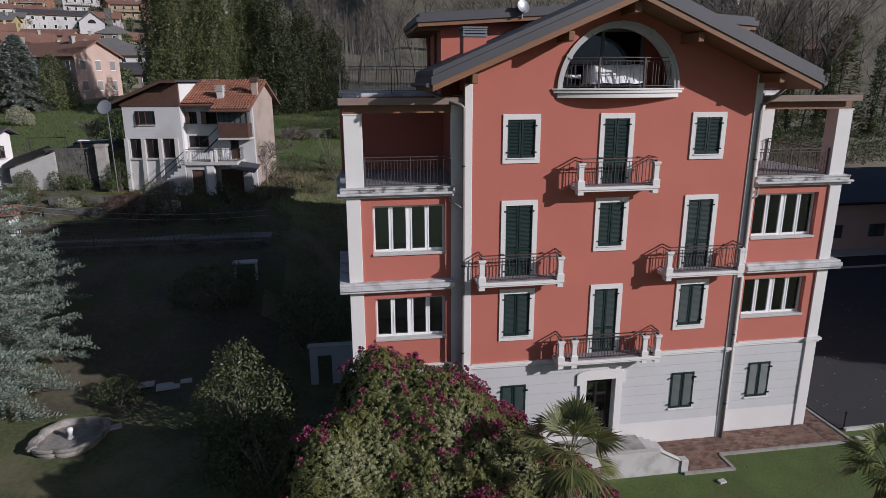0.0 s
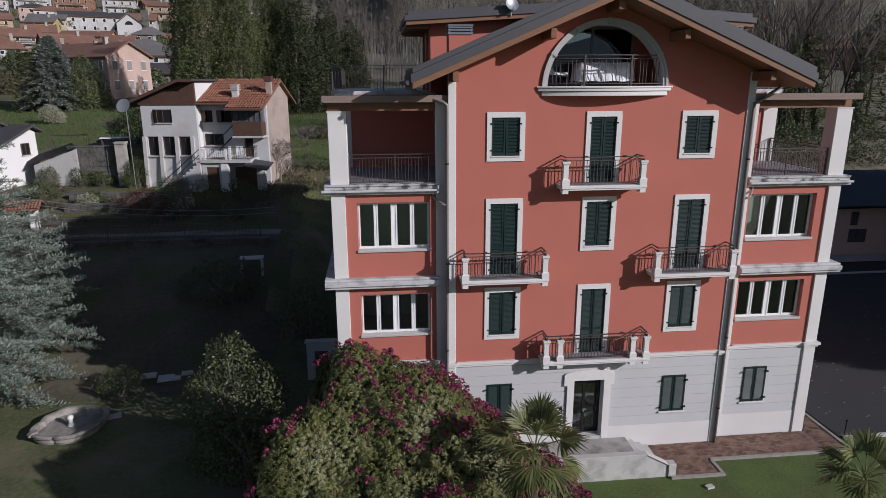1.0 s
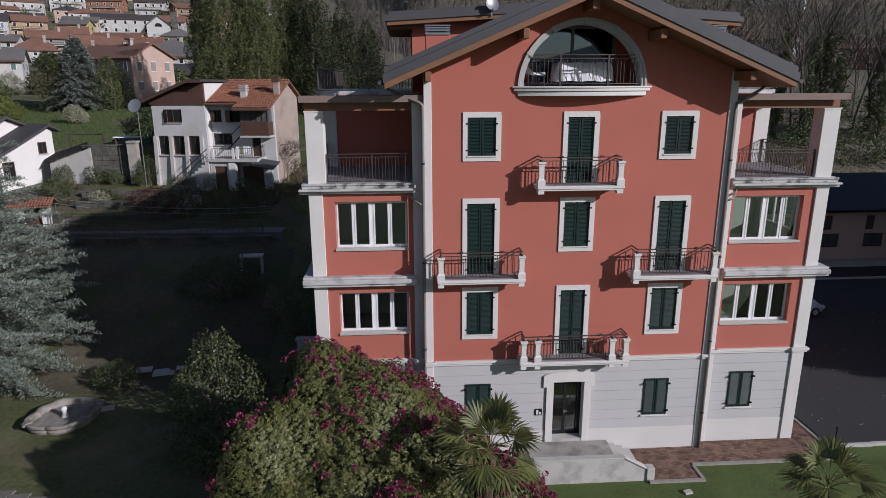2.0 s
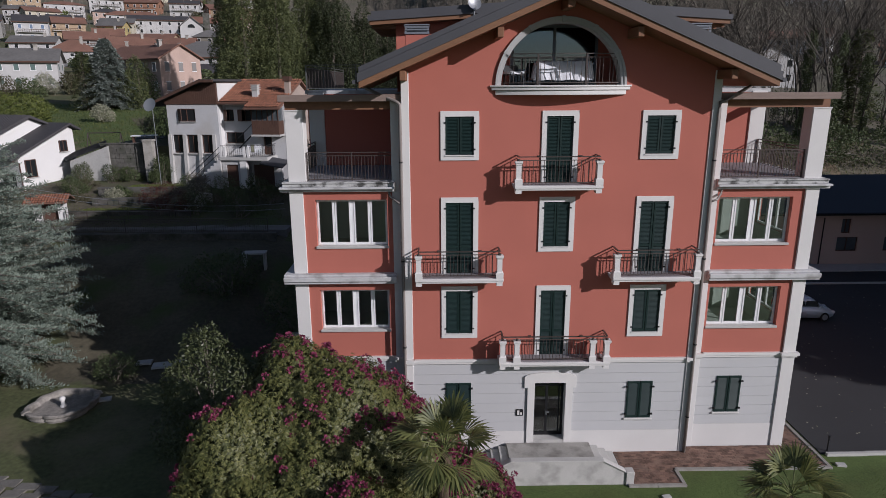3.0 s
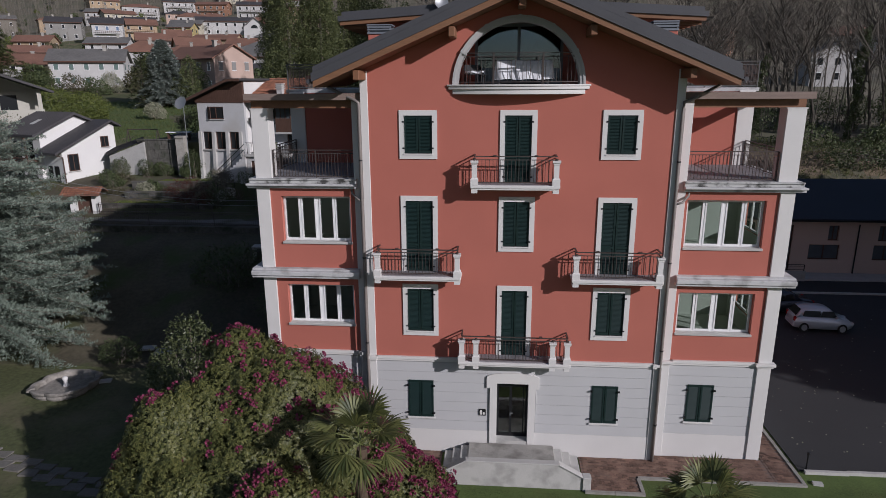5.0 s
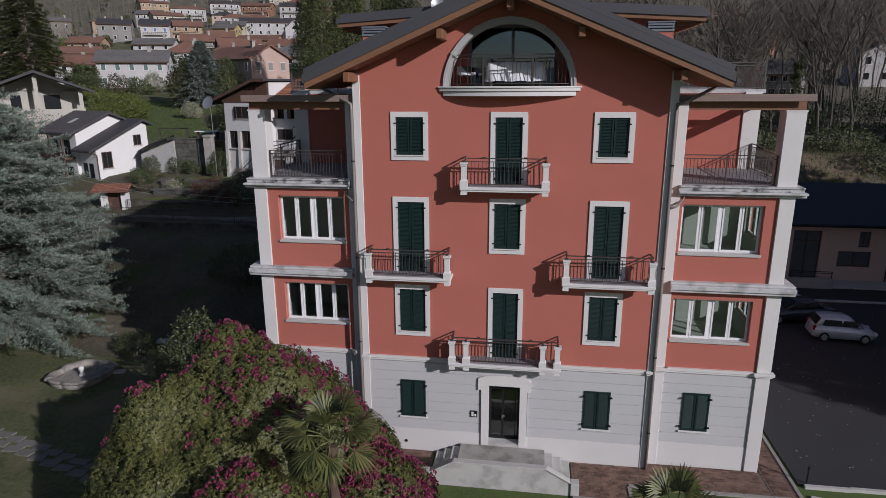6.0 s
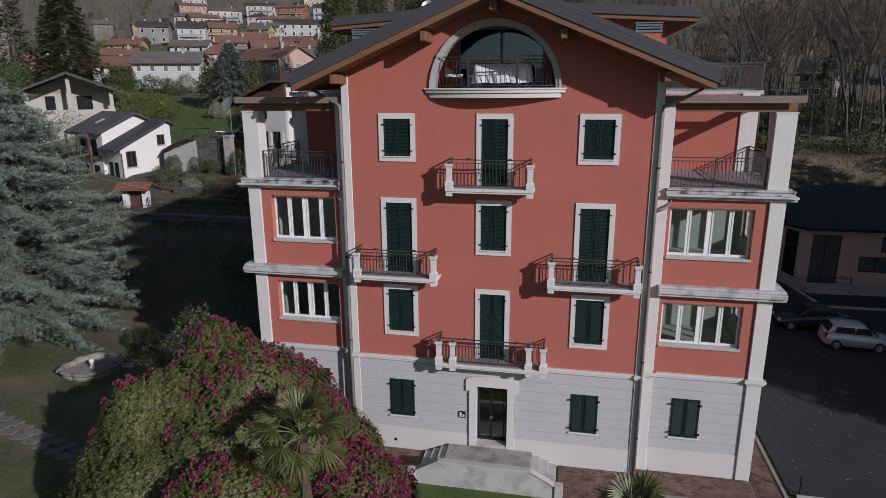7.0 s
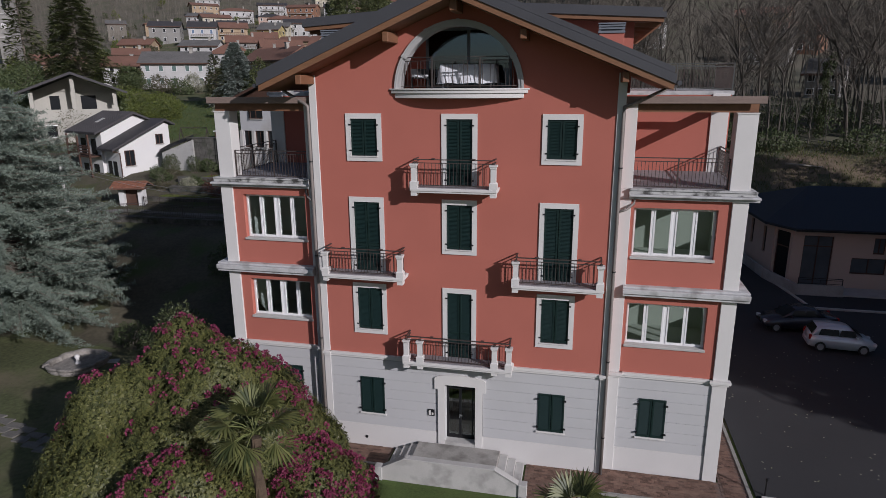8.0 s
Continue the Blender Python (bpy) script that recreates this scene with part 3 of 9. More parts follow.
for x in (-0.725, 0.725):
    hpart("pane", boxes((C + x - 0.675, 21.53, 13.53, C + x + 0.675, 21.545, 15.36)), M["mirror_glass"], gdoor).visible_shadow = False
each("loggia_back_wall", [(C - 2.3, 21.5, 13.45, C - 1.5, 21.7, 15.46), (C + 1.5, 21.5, 13.45, C + 2.3, 21.7, 15.46)], M["red"])
hpart("room_shell", boxes((C - 2.3, 24.6, 13.25, C + 2.3, 24.8, 15.6), (C - 2.3, 21.7, 13.25, C + 2.3, 24.6, 13.4)), M["dim_room"])

# corner pilasters of the main front
for s in (-1, 1):
    a, b = sorted((C + s * 4.96, C + s * 5.22))
    hpart("pilaster", boxes((a, FRONT - 0.04, 3.90, b, FRONT + 0.003, under(C + s * 5.2) + 0.03)), M["trim"], label="white corner pilaster", bevel=0.012)
    hpart("pilaster_base", boxes((a, FRONT - 0.04, -0.1, b, FRONT + 0.003, 3.72)), M["base_wall"], bevel=0.012)

# ground storey: courses of smooth grey stucco over a pale plinth
g_win = [(C + s * 3.335, 1.47, 2.95, 0.92) for s in (-1, 1)]
g_holes = [(x - w / 2, z0, x + w / 2, z1) for x, z0, z1, w in g_win] + [(8.46, 0.5, 9.60, 2.94)]
hpart("ground_wall", wall_with_openings(C - 5.2, C + 5.2, -0.3, 3.80, g_holes, FRONT + 0.02, FRONT + 0.42), M["grey_wall"], label="pale grey ground-storey wall")
hpart("plinth", wall_with_openings(C - 4.96, C + 4.96, -0.3, 0.95, [(8.46, 0.5, 9.60, 2.94)], FRONT - 0.012, FRONT + 0.02), M["base_wall"])
COURSES = [0.955 + 0.39 * k for k in range(8)]


def course_pieces(x0, x1, z0, z1, holes_, y):
    """Spans of one course of the wall, broken by the openings."""
    spans = [(x0, x1, z0, z1)]
    for h in holes_:
        nxt = []
        for a, b, c, d in spans:
            if h[2] <= a or h[0] >= b or h[3] <= c or h[1] >= d:
                nxt.append((a, b, c, d))
                continue
            if h[0] > a:
                nxt.append((a, h[0], c, d))
            if h[2] < b:
                nxt.append((h[2], b, c, d))
            lo, hi = max(a, h[0]), min(b, h[2])
            if h[1] > c + 0.02:
                nxt.append((lo, hi, c, h[1]))
            if h[3] < d - 0.02:
                nxt.append((lo, hi, h[3], d))
        spans = nxt
    return spans


def courses(x0, x1, holes_, y):
    for z0 in COURSES:
        z1 = min(z0 + 0.372, 3.72)
        if z1 - z0 < 0.08:
            continue
        each("stucco_course", [(a, y, c, b, y + 0.02, d) for a, b, c, d in course_pieces(x0, x1, z0, z1, holes_, y)], M["grey_wall"])


courses(C - 4.96, C + 4.96, g_holes + [(8.18, 0.3, 9.88, 3.18)], FRONT)


def string_course(x0, x1, y, name="string_course"):
    return hpart(name, boxes((x0, y - 0.09, 3.80, x1, y + 0.02, 3.90), (x0, y - 0.05, 3.72, x1, y + 0.02, 3.80)), M["trim"], label="white moulded string course")


string_course(C - 4.96, C + 4.96, FRONT)
for s in (-1, 1):
    a, b = sorted((C + s * 4.92, C + s * 5.24))
    hpart("pilaster_cap", boxes((a, FRONT - 0.15, 3.80, b, FRONT + 0.02, 3.90), (a + 0.02, FRONT - 0.10, 3.72, b - 0.02, FRONT + 0.02, 3.80)), M["trim"])


# windows with shutters
def shutter_leaf(w, h, name="shutter"):
    """A closed louvred leaf, its lower left corner at the origin, facing -y."""
    bm = boxes((0, 0, 0, 0.055, 0.04, h), (w - 0.055, 0, 0, w, 0.04, h), (0.055, 0, 0, w - 0.055, 0.04, 0.09), (0.055, 0, h - 0.07, w - 0.055, 0.04, h))
    if h > 1.9:
        add_box(bm, 0.055, 0, h * 0.36, w - 0.055, 0.04, h * 0.36 + 0.08)
    z = 0.1
    while z < h - 0.11:
        if not (h > 1.9 and h * 0.36 - 0.03 < z < h * 0.36 + 0.08):
            vs = [bm.verts.new(c) for c in ((0.055, 0.003, z), (w - 0.055, 0.003, z), (w - 0.055, 0.034, z + 0.04), (0.055, 0.034, z + 0.04))]
            bm.faces.new(vs)
        z += 0.046
    add_box(bm, 0.05, 0.036, 0.05, w - 0.05, 0.039, h - 0.05)
    return bm


leaf_cache = {}


def shutters(parent, x, z0, z1, w, y):
    """Two closed leaves with hinge pins and a gap between them."""
    lw = w / 2 - 0.012
    key = (round(lw, 3), round(z1 - z0, 3))
    for s in (-1, 1):
        local = Vector((x - (lw + 0.012 if s < 0 else -0.012), y, z0)) - Vector((C, FRONT, 0))
        if key not in leaf_cache:
            leaf_cache[key] = part("shutter", shutter_leaf(*key), M["shutter"], parent, "dark green louvred shutter leaf, closed", pose(*local)).data
        else:
            link("shutter", leaf_cache[key], None, parent, "dark green louvred shutter leaf, closed", pose(*local))
    pins = [(x + s * (w / 2 + 0.02) - 0.04, y - 0.055, z - 0.025, x + s * (w / 2 + 0.02) + 0.04, y + 0.005, z + 0.025) for s in (-1, 1) for z in (z0 + 0.17, z1 - 0.2)]
    each("hinge", pins, M["iron_dark"], parent)


for x, z0, z1, w, french in main_win:
    bm = wall_with_openings(x - w / 2, x + w / 2, z0, z1, [(x - w / 2 + T, z0 + (0 if french else T) - (1 if french else 0), x + w / 2 - T, z1 - T)], FRONT - 0.045, FRONT + 0.004)
    win = hpart("french_window" if french else "window", bm, M["trim"], None, "white-framed french window with closed green shutters" if french else "white-framed window with closed green shutters", bevel=0.008)
    zb = z0 + (0.03 if french else T)
    shutters(win, x, zb + 0.01, z1 - T - 0.005, w - 2 * T, FRONT + 0.0)
    hpart("backing", boxes((x - w / 2 + T, FRONT + 0.3, zb - 0.03, x + w / 2 - T, FRONT + 0.33, z1 - T)), M["pane"], win)
    if not french:
        hpart("window_sill", boxes((x - w / 2 + T - 0.03, FRONT - 0.075, zb - 0.04, x + w / 2 - T + 0.03, FRONT + 0.1, zb)), M["trim"], win, bevel=0.006)


def ground_window(x, z0, z1, w, y):
    win = hpart("window", boxes((x - w / 2 - 0.06, y - 0.07, z0 - 0.06, x + w / 2 + 0.06, y + 0.15, z0)), M["trim"], None, "ground-floor window with closed green shutters and white sill", bevel=0.006)
    shutters(win, x, z0 + 0.005, z1, w, y - 0.035)
    hpart("backing", boxes((x - w / 2, y + 0.3, z0, x + w / 2, y + 0.33, z1)), M["pane"], win)


for x, z0, z1, w in g_win:
    ground_window(x, z0, z1, w, FRONT)

# entrance door with its white surround and bowed head
bm = bmesh.new()
add_prism(bm, [(8.20, 0.5), (8.46, 0.5), (8.46, 2.94), (9.60, 2.94), (9.60, 0.5), (9.86, 0.5), (9.86, 2.75), (9.98, 2.75), (9.98, 3.17)] + [(9.03 + 0.95 * math.cos(a), 3.17 + 0.19 * math.sin(a)) for a in np.linspace(0.2, math.pi - 0.2, 13)] + [(8.08, 3.17), (8.08, 2.75), (8.20, 2.75)], FRONT - 0.07, FRONT + 0.015)
surround = hpart("door_surround", bm, M["trim"], label="white door surround with a bowed head")
door = hpart("entrance_door", boxes((8.46, 20.20, 0.6, 8.54, 20.28, 2.94), (9.52, 20.20, 0.6, 9.60, 20.28, 2.94), (8.54, 20.20, 2.64, 9.52, 20.28, 2.70), (8.54, 20.20, 2.88, 9.52, 20.28, 2.94), (8.93, 20.19, 0.62, 9.02, 20.28, 2.64), (9.42, 20.20, 0.62, 9.46, 20.28, 2.64), (8.54, 20.20, 0.6, 9.52, 20.28, 0.72)), M["iron_dark"], label="dark metal-framed glass entrance door, closed")
hpart("pane", boxes((8.54, 20.235, 0.72, 9.52, 20.245, 2.88)), M["glass"], door).visible_shadow = False
hpart("handle", boxes((8.95, 20.10, 1.5, 8.98, 20.19, 1.62), (8.95, 20.10, 1.58, 9.07, 20.13, 1.62)), M["steel"], door, "steel handle")
hpart("threshold", boxes((8.46, FRONT - 0.05, 0.45, 9.60, 20.5, 0.6)), M["concrete"])
hpart("hall", boxes((8.2, 22.5, 0.5, 9.9, 22.6, 3.0), (8.2, 20.4, 0.45, 9.9, 22.5, 0.6), (8.1, 20.4, 0.5, 8.2, 22.5, 3.0), (9.9, 20.4, 0.5, 10.0, 22.5, 3.0)), M["brown_board"])
bell = hpart("door_bell_panel", boxes((7.80, FRONT - 0.03, 1.60, 8.06, FRONT + 0.005, 1.86)), M["black"], label="black doorbell panel beside the door")
each("name_plate", [(7.84, FRONT - 0.036, 1.64, 7.92, FRONT - 0.03, 1.82), (7.95, FRONT - 0.036, 1.64, 8.02, FRONT - 0.03, 1.74)], M["trim"], bell)
for k, (x, z) in enumerate(((5.35, 0.4),)):
    bm = bmesh.new()
    add_tube(bm, [(x, FRONT - 0.03, z), (x, FRONT + 0.02, z)], 0.06, 10)
    hpart("vent_cap", bm, M["black"])


# balconies
def balcony(x0, x1, z, posts_in=False):
    deep = 0.70
    y = FRONT - deep
    slab = hpart("balcony", boxes((x0, y, z - 0.10, x1, FRONT, z), (x0 + 0.03, y + 0.03, z - 0.16, x1 - 0.03, FRONT, z - 0.10)), M["trim"], None, "white stone balcony slab with iron railing", bevel=0.012)
    hpart("balcony_floor", boxes((x0 + 0.08, y + 0.08, z, x1 - 0.08, FRONT, z + 0.012)), M["tile_floor"], slab)
    px = [x0 + 0.13, x1 - 0.13] + ([x0 + 0.63, x1 - 0.63] if posts_in else [])
    for x in px:
        c = (x, y + 0.13)
        bm = lathe([(0.125, z), (0.125, z + 0.20), (0.085, z + 0.24), (0.085, z + 0.66), (0.10, z + 0.68), (0.10, z + 0.71), (0.125, z + 0.74), (0.125, z + 0.80)], square=True)
        bmesh.ops.translate(bm, vec=(c[0], c[1], 0), verts=bm.verts)
        hpart("post", bm, M["trim"], slab, "white stone baluster post")
        hpart("bracket", boxes((x - 0.10, y + 0.03, z - 0.26, x + 0.10, y + 0.30, z - 0.16)), M["trim"], slab)
        bm = bmesh.new()
        add_tube(bm, [(x, c[1], z + 0.80), (x, c[1], z + 0.86)], 0.05, 8)
        hpart("finial", bm, M["iron"], slab)
    yr = y + 0.13
    iron_railing("railing", [(x0 + 0.13, FRONT, z), (x0 + 0.13, yr, z), (x1 - 0.13, yr, z), (x1 - 0.13, FRONT, z)], 0.93, 0.115, "brown iron railing", slab, slab, False)
    # hooks for flower boxes
    each("hook", [(x0 + (x1 - x0) * f - 0.06, yr - 0.10, z + 0.955, x0 + (x1 - x0) * f + 0.06, yr + 0.05, z + 0.975) for f in (0.27, 0.73)], M["iron"], slab)


balcony(C - 1.94, C + 1.98, 4.04, True)
balcony(C - 4.84, C - 1.84, 7.14)
balcony(C + 1.88, C + 4.88, 7.14)
balcony(C - 1.54, C + 1.36, 10.30)


# wings, with verandas on two storeys and an open loggia above
def wing(s):
    X = lambda h: C + s * h
    span = lambda a, b: tuple(sorted((X(a), X(b))))
    y = WING
    rear = 24.5
    w0, w1 = span(5.70, 8.27) if s > 0 else span(5.79, 8.26)
    for z0, z1, win_z in ((7.09, 10.0, (8.05, 9.70)), (3.90, 6.76, (4.93, 6.44))):
        a, b = span(5.60, 8.64)
        # the opening runs right to the inner strip
        hpart("wing_wall", wall_with_openings(a, b, z0, z1, [(w0, win_z[0], w1, win_z[1])], y, y + 0.3), M["red"], label="terracotta wing wall")
        yw = y + 0.20
        zb, zt = win_z
        n = 4
        cut = [w0 + 0.07 - 0.07] + [w0 + (w1 - w0) * k / n for k in range(1, n)] + [w1]
        half = (0.07, 0.055, 0.09, 0.055, 0.07)
        lights = [(cut[k] + half[k], zb + 0.08, cut[k + 1] - half[k + 1], zt - 0.07) for k in range(n)]
        win = hpart("veranda_window", wall_with_openings(w0, w1, zb, zt, lights, yw, yw + 0.07), M["frame_white"], None, "white four-light veranda window", bevel=0.006)
        for k in range(n):
            xa, xb = w0 + (w1 - w0) * k / n + 0.05, w0 + (w1 - w0) * (k + 1) / n - 0.05
            hpart("pane", boxes((xa, yw + 0.03, zb + 0.06, xb, yw + 0.04, zt - 0.05)), M["glass"], win).visible_shadow = False
            l0, b0, l1, t0 = lights[k]
            hpart("casement", wall_with_openings(l0 - 0.035, l1 + 0.035, b0 - 0.035, t0 + 0.035, [(l0 + 0.02, b0 + 0.025, l1 - 0.02, t0 - 0.02)], yw - 0.018, yw - 0.003), M["frame_white"], win, bevel=0.004)
        hpart("window_sill", boxes((w0 - 0.03, y - 0.06, zb - 0.07, w1 + 0.03, yw + 0.03, zb + 0.014)), M["kerb"], win, "grey stone sill", bevel=0.008)
        # the room behind
        room = M["room"] if s > 0 else M["dim_room"]
        hpart("veranda_room", boxes((*span(5.25, 8.9)[:1], rear - 0.4, z0 - 0.2, span(5.25, 8.9)[1], rear - 0.3, z1), (span(5.25, 8.9)[0], y + 0.3, z0 + 0.25, span(5.25, 8.9)[1], rear - 0.4, z0 + 0.33), (span(5.25, 8.9)[0], y + 0.3, z1 - 0.13, span(5.25, 8.9)[1], rear - 0.4, z1 - 0.05)), room)
        hpart("room_side", boxes((*span(5.20, 5.25)[:1], y + 0.3, z0, span(5.20, 5.25)[1], rear - 0.3, z1)), room)
        sa, sb = span(8.86, 9.06)
        turned = lambda bm_: (bmesh.ops.transform(bm_, matrix=Matrix(((0, 1, 0, 0), (1, 0, 0, 0), (0, 0, 1, 0), (0, 0, 0, 1))), verts=bm_.verts), bm_)[1]
        s0, s1 = y + 0.75, rear - 0.75
        hpart("side_wall", turned(wall_with_openings(y + 0.3, rear, z0, z1, [(s0, zb, s1, zt)], sa, sb)), M["red"], label="terracotta veranda side wall")
        # on the left without an opening, added to block sun through the side window
        la, lb = span(8.80, 8.855)
        hpart("room_lining", turned(wall_with_openings(y + 0.305, rear - 0.4, z0 + 0.34, z1 - 0.14, [(s0, zb, s1, zt)] if s > 0 else [], la, lb)), room)
        sl = [(s0 + (s1 - s0) * k / 4 + 0.06, zb + 0.08, s0 + (s1 - s0) * (k + 1) / 4 - 0.06, zt - 0.07) for k in range(4)]
        hpart("side_window", turned(wall_with_openings(s0, s1, zb, zt, sl, (sa + sb) / 2 - 0.03, (sa + sb) / 2 + 0.03)), M["frame_white"], label="white veranda side window")
    # ground storey of the wing
    a, b = span(5.2, 9.06)
    gx = X(6.79)
    gh = [(gx - 0.46, 1.47, gx + 0.46, 2.95)]
    hpart("ground_wall", wall_with_openings(a, b, -0.3, 3.80, gh, y + 0.02, y + 0.4), M["grey_wall"], label="pale grey wing wall")
    ia, ib = span(5.58, 8.64)
    hpart("plinth", boxes((ia, y - 0.012, -0.3, ib, y + 0.02, 0.95)), M["base_wall"])
    courses(ia, ib, gh, y)
    ground_window(gx, 1.47, 2.95, 0.92, y)
    string_course(ia, ib, y)
    # outer and inner pilasters
    for p0, p1, nm in ((8.64, 9.11, "pilaster"), (5.23, 5.60, "pilaster")):
        a, b = span(p0, p1)
        py = y - 0.07
        each(nm, [(a, py, 3.90, b, y + 0.35, 6.76), (a, py, 7.09, b, y + 0.35, 10.0)] if p0 > 8 else [(a, py, 3.90, b, y + 0.35, 10.0)], M["trim"], None, "white wing pilaster", 0.01)
        hpart("pilaster_base", boxes((a, py, -0.1, b, y + 0.03, 3.72)), M["base_wall"], bevel=0.01)
        hpart("pilaster_cap", boxes((a - 0.10, py - 0.12, 3.80, b + 0.10, y + 0.03, 3.90), (a - 0.05, py - 0.06, 3.72, b + 0.05, y + 0.03, 3.80)), M["trim"])
    # side wall
    a, b = span(8.9, 9.06)
    hpart("side_wall", boxes((a, y + 0.02, -0.3, b, rear + 10.5, 3.80)), M["grey_wall"], label="pale grey side wall")
    hpart("side_wall", boxes((a, rear, 3.80, b, rear + 10.5, 10.0)), M["red"], label="terracotta side wall")
    hpart("side_post", boxes((a, y + 0.28, 6.70, b, rear, 7.10)), M["band"])
    # cornice slabs
    a, b = span(5.50, 9.44)
    hpart("cornice", boxes((a, y - 0.37, 6.86, b, rear, 7.02), (a, y - 0.30, 6.76, b - s * 0.0, rear, 6.86), (a, y - 0.25, 7.02, b, rear, 7.09)), M["band"], label="weathered white cornice slab", bevel=0.012)
    a, b = span(5.50, 9.40)
    hpart("cornice", boxes((a, y - 0.30, 10.10, b, rear, 10.17), (a, y - 0.17, 10.0, b, rear, 10.10)), M["band"], label="weathered white cornice moulding", bevel=0.012)
    a, b = span(5.50, 9.30)
    hpart("cornice_slab", boxes((a, y - 0.19, 10.172, b, rear, 10.29), (a, y - 0.23, 10.29, b, rear, 10.345)), M["flaking"], label="white cornice slab with flaking paint", bevel=0.008)
    hpart("pilaster_head", boxes((*span(5.235, 5.495)[:1], y - 0.07, 10.002, span(5.235, 5.495)[1], y + 0.3, 10.308)), M["trim"])
    # loggia: floor, pillar, back wall, rails, roof
    hpart("loggia_floor", boxes((*span(5.2, 9.0)[:1], y, 10.345, span(5.2, 9.0)[1], rear, 10.36)), M["tile_floor"])
    a, b = span(8.50, 9.10)
    hpart("pillar", boxes((a, y - 0.07, 10.31, b, y + 0.50, 12.72)), M["trim"], label="white square loggia pillar", bevel=0.012)
    hpart("pillar_cap", boxes((a - 0.02, y - 0.09, 12.68, b + 0.02, y + 0.52, 12.72)), M["trim"])
    hpart("loggia_back_wall", boxes((*span(5.2, 8.5)[:1], rear, 10.31, span(5.2, 8.5)[1], rear + 0.3, 13.2)), M["red"], label="terracotta loggia back wall")
    a, b = span(8.50, 9.10)
    hpart("rear_pilaster", boxes((a, rear - 0.06, 10.31, b, rear + 0.35, 13.2)), M["trim"], bevel=0.012)
    a, b = span(5.23, 5.60)
    hpart("inner_pilaster", boxes((a, y - 0.07, 10.31, b, y + 0.2, 13.0)), M["trim"], label="white pilaster strip", bevel=0.01)
    xr = X(8.45)
    iron_railing("loggia_railing", [(X(5.5), y + 0.05, 10.31), (X(6.95), y + 0.05, 10.31), (xr, y + 0.05, 10.31)], 1.0, 0.105, "brown iron loggia railing")
    xo = X(8.92)
    iron_railing("side_railing", [(xo, y + 0.5, 10.31), (xo, 22.4, 10.31), (xo, rear - 0.1, 10.31)], 1.0)
    # loggia roof: beam, boards, weathered fascia
    a, b = span(5.2, 9.24)
    fz = 13.02
    hpart("fascia", boxes((a, y - 0.26, fz - 0.03, b, y - 0.22, fz + 0.19)), M["wood_grey"], label="weathered wooden fascia board", bevel=0.008)
    hpart("beam", boxes((*span(5.2, 9.1)[:1], y + 0.05, 12.72, span(5.2, 9.1)[1], y + 0.30, fz)), M["wood_dark"], label="brown timber beam")
    for yy in (24.28, 23.2, 22.12, 21.05):
        a2, b2 = span(5.2, 9.18)
        hpart("pergola_beam", boxes((a2, yy - 0.06, fz - 0.16, b2, yy + 0.06, fz + 0.06)), M["wood_dark"], label="brown pergola beam", bevel=0.01)
    a2, b2 = span(8.92, 9.10)
    hpart("side_beam", boxes((a2, y + 0.30, 12.72, b2, rear + 0.1, fz - 0.02)), M["wood_dark"], label="brown timber side beam")
    # the terrace above the rear part
    a, b = span(5.2, 9.22)
    hpart("terrace_edge", boxes((a, rear - 0.02, 13.16, b, rear + 11.6, 13.30)), M["band"])
    hpart("terrace_wall", boxes((a, rear + 0.35, 10.0, b, rear + 10.5, 13.16)), M["red"])
    deep_rail = [(X(9.15), rear + 3.5, 13.28), (X(7.2), rear + 3.5, 13.28), (X(5.7), rear + 3.5, 13.28)] if s > 0 else [(X(9.15), rear + 4, 13.28), (X(9.15), rear + 7.4, 13.28), (X(9.15), rear + 10.6, 13.28)]
    iron_railing("terrace_railing", [(X(5.4), rear + 0.05, 13.28), (X(7.2), rear + 0.05, 13.28), (X(9.15), rear + 0.05, 13.28)] + deep_rail, 0.98, 0.115, "grey iron terrace railing", iron=M["iron_grey"])
    # downpipe from the eave into the corner
    bm = bmesh.new()
    xp, yp = X(5.17 if s > 0 else 5.26), FRONT - 0.105
    pts_ = [(X(6.42), 20.4, 13.42), (X(5.75), 20.1, 13.12), (X(5.36), yp, 12.98), (xp, yp, 12.90), (xp, yp, 12.7), (xp, yp, 8.0), (xp, yp, 4.0), (xp, yp, 0.05)]
    add_tube(bm, pts_, 0.056, 10)
    hpart("downpipe", bm, M["copper"], label="aged copper downpipe", smooth=True)
    bm = bmesh.new()
    add_tube(bm, [(X(5.70), y - 0.1, 10.05), (X(5.68), y - 0.12, 9.85), (X(5.42), FRONT - 0.08, 9.70), (xp, yp, 9.62)], 0.04, 8)
    hpart("drain_spout", bm, M["copper"], smooth=True)
    for z in (1.5, 4.4, 7.6, 11.0):
        bm = bmesh.new()
        add_tube(bm, [(xp, yp, z), (xp, yp, z + 0.05)], 0.065, 10)
        hpart("pipe_clip", bm, M["iron_dark"])


wing(-1)
wing(1)

# the body behind, and the attic storey
each("side_wall", [(C - 5.2, FRONT + 0.4, -0.3, C - 5.0, 34.8, 13.2), (C + 5.0, FRONT + 0.4, -0.3, C + 5.2, 34.8, 13.2)], M["red"], None, "terracotta side wall")
hpart("rear_wall", boxes((C - 9.06, 35.8, -0.3, C + 9.06, 36.1, 13.16)), M["red"])
hpart("floor_slab", boxes((C - 5.0, FRONT + 0.4, 13.05, C + 5.0, 34.9, 13.25)), M["room"])
bm = bmesh.new()
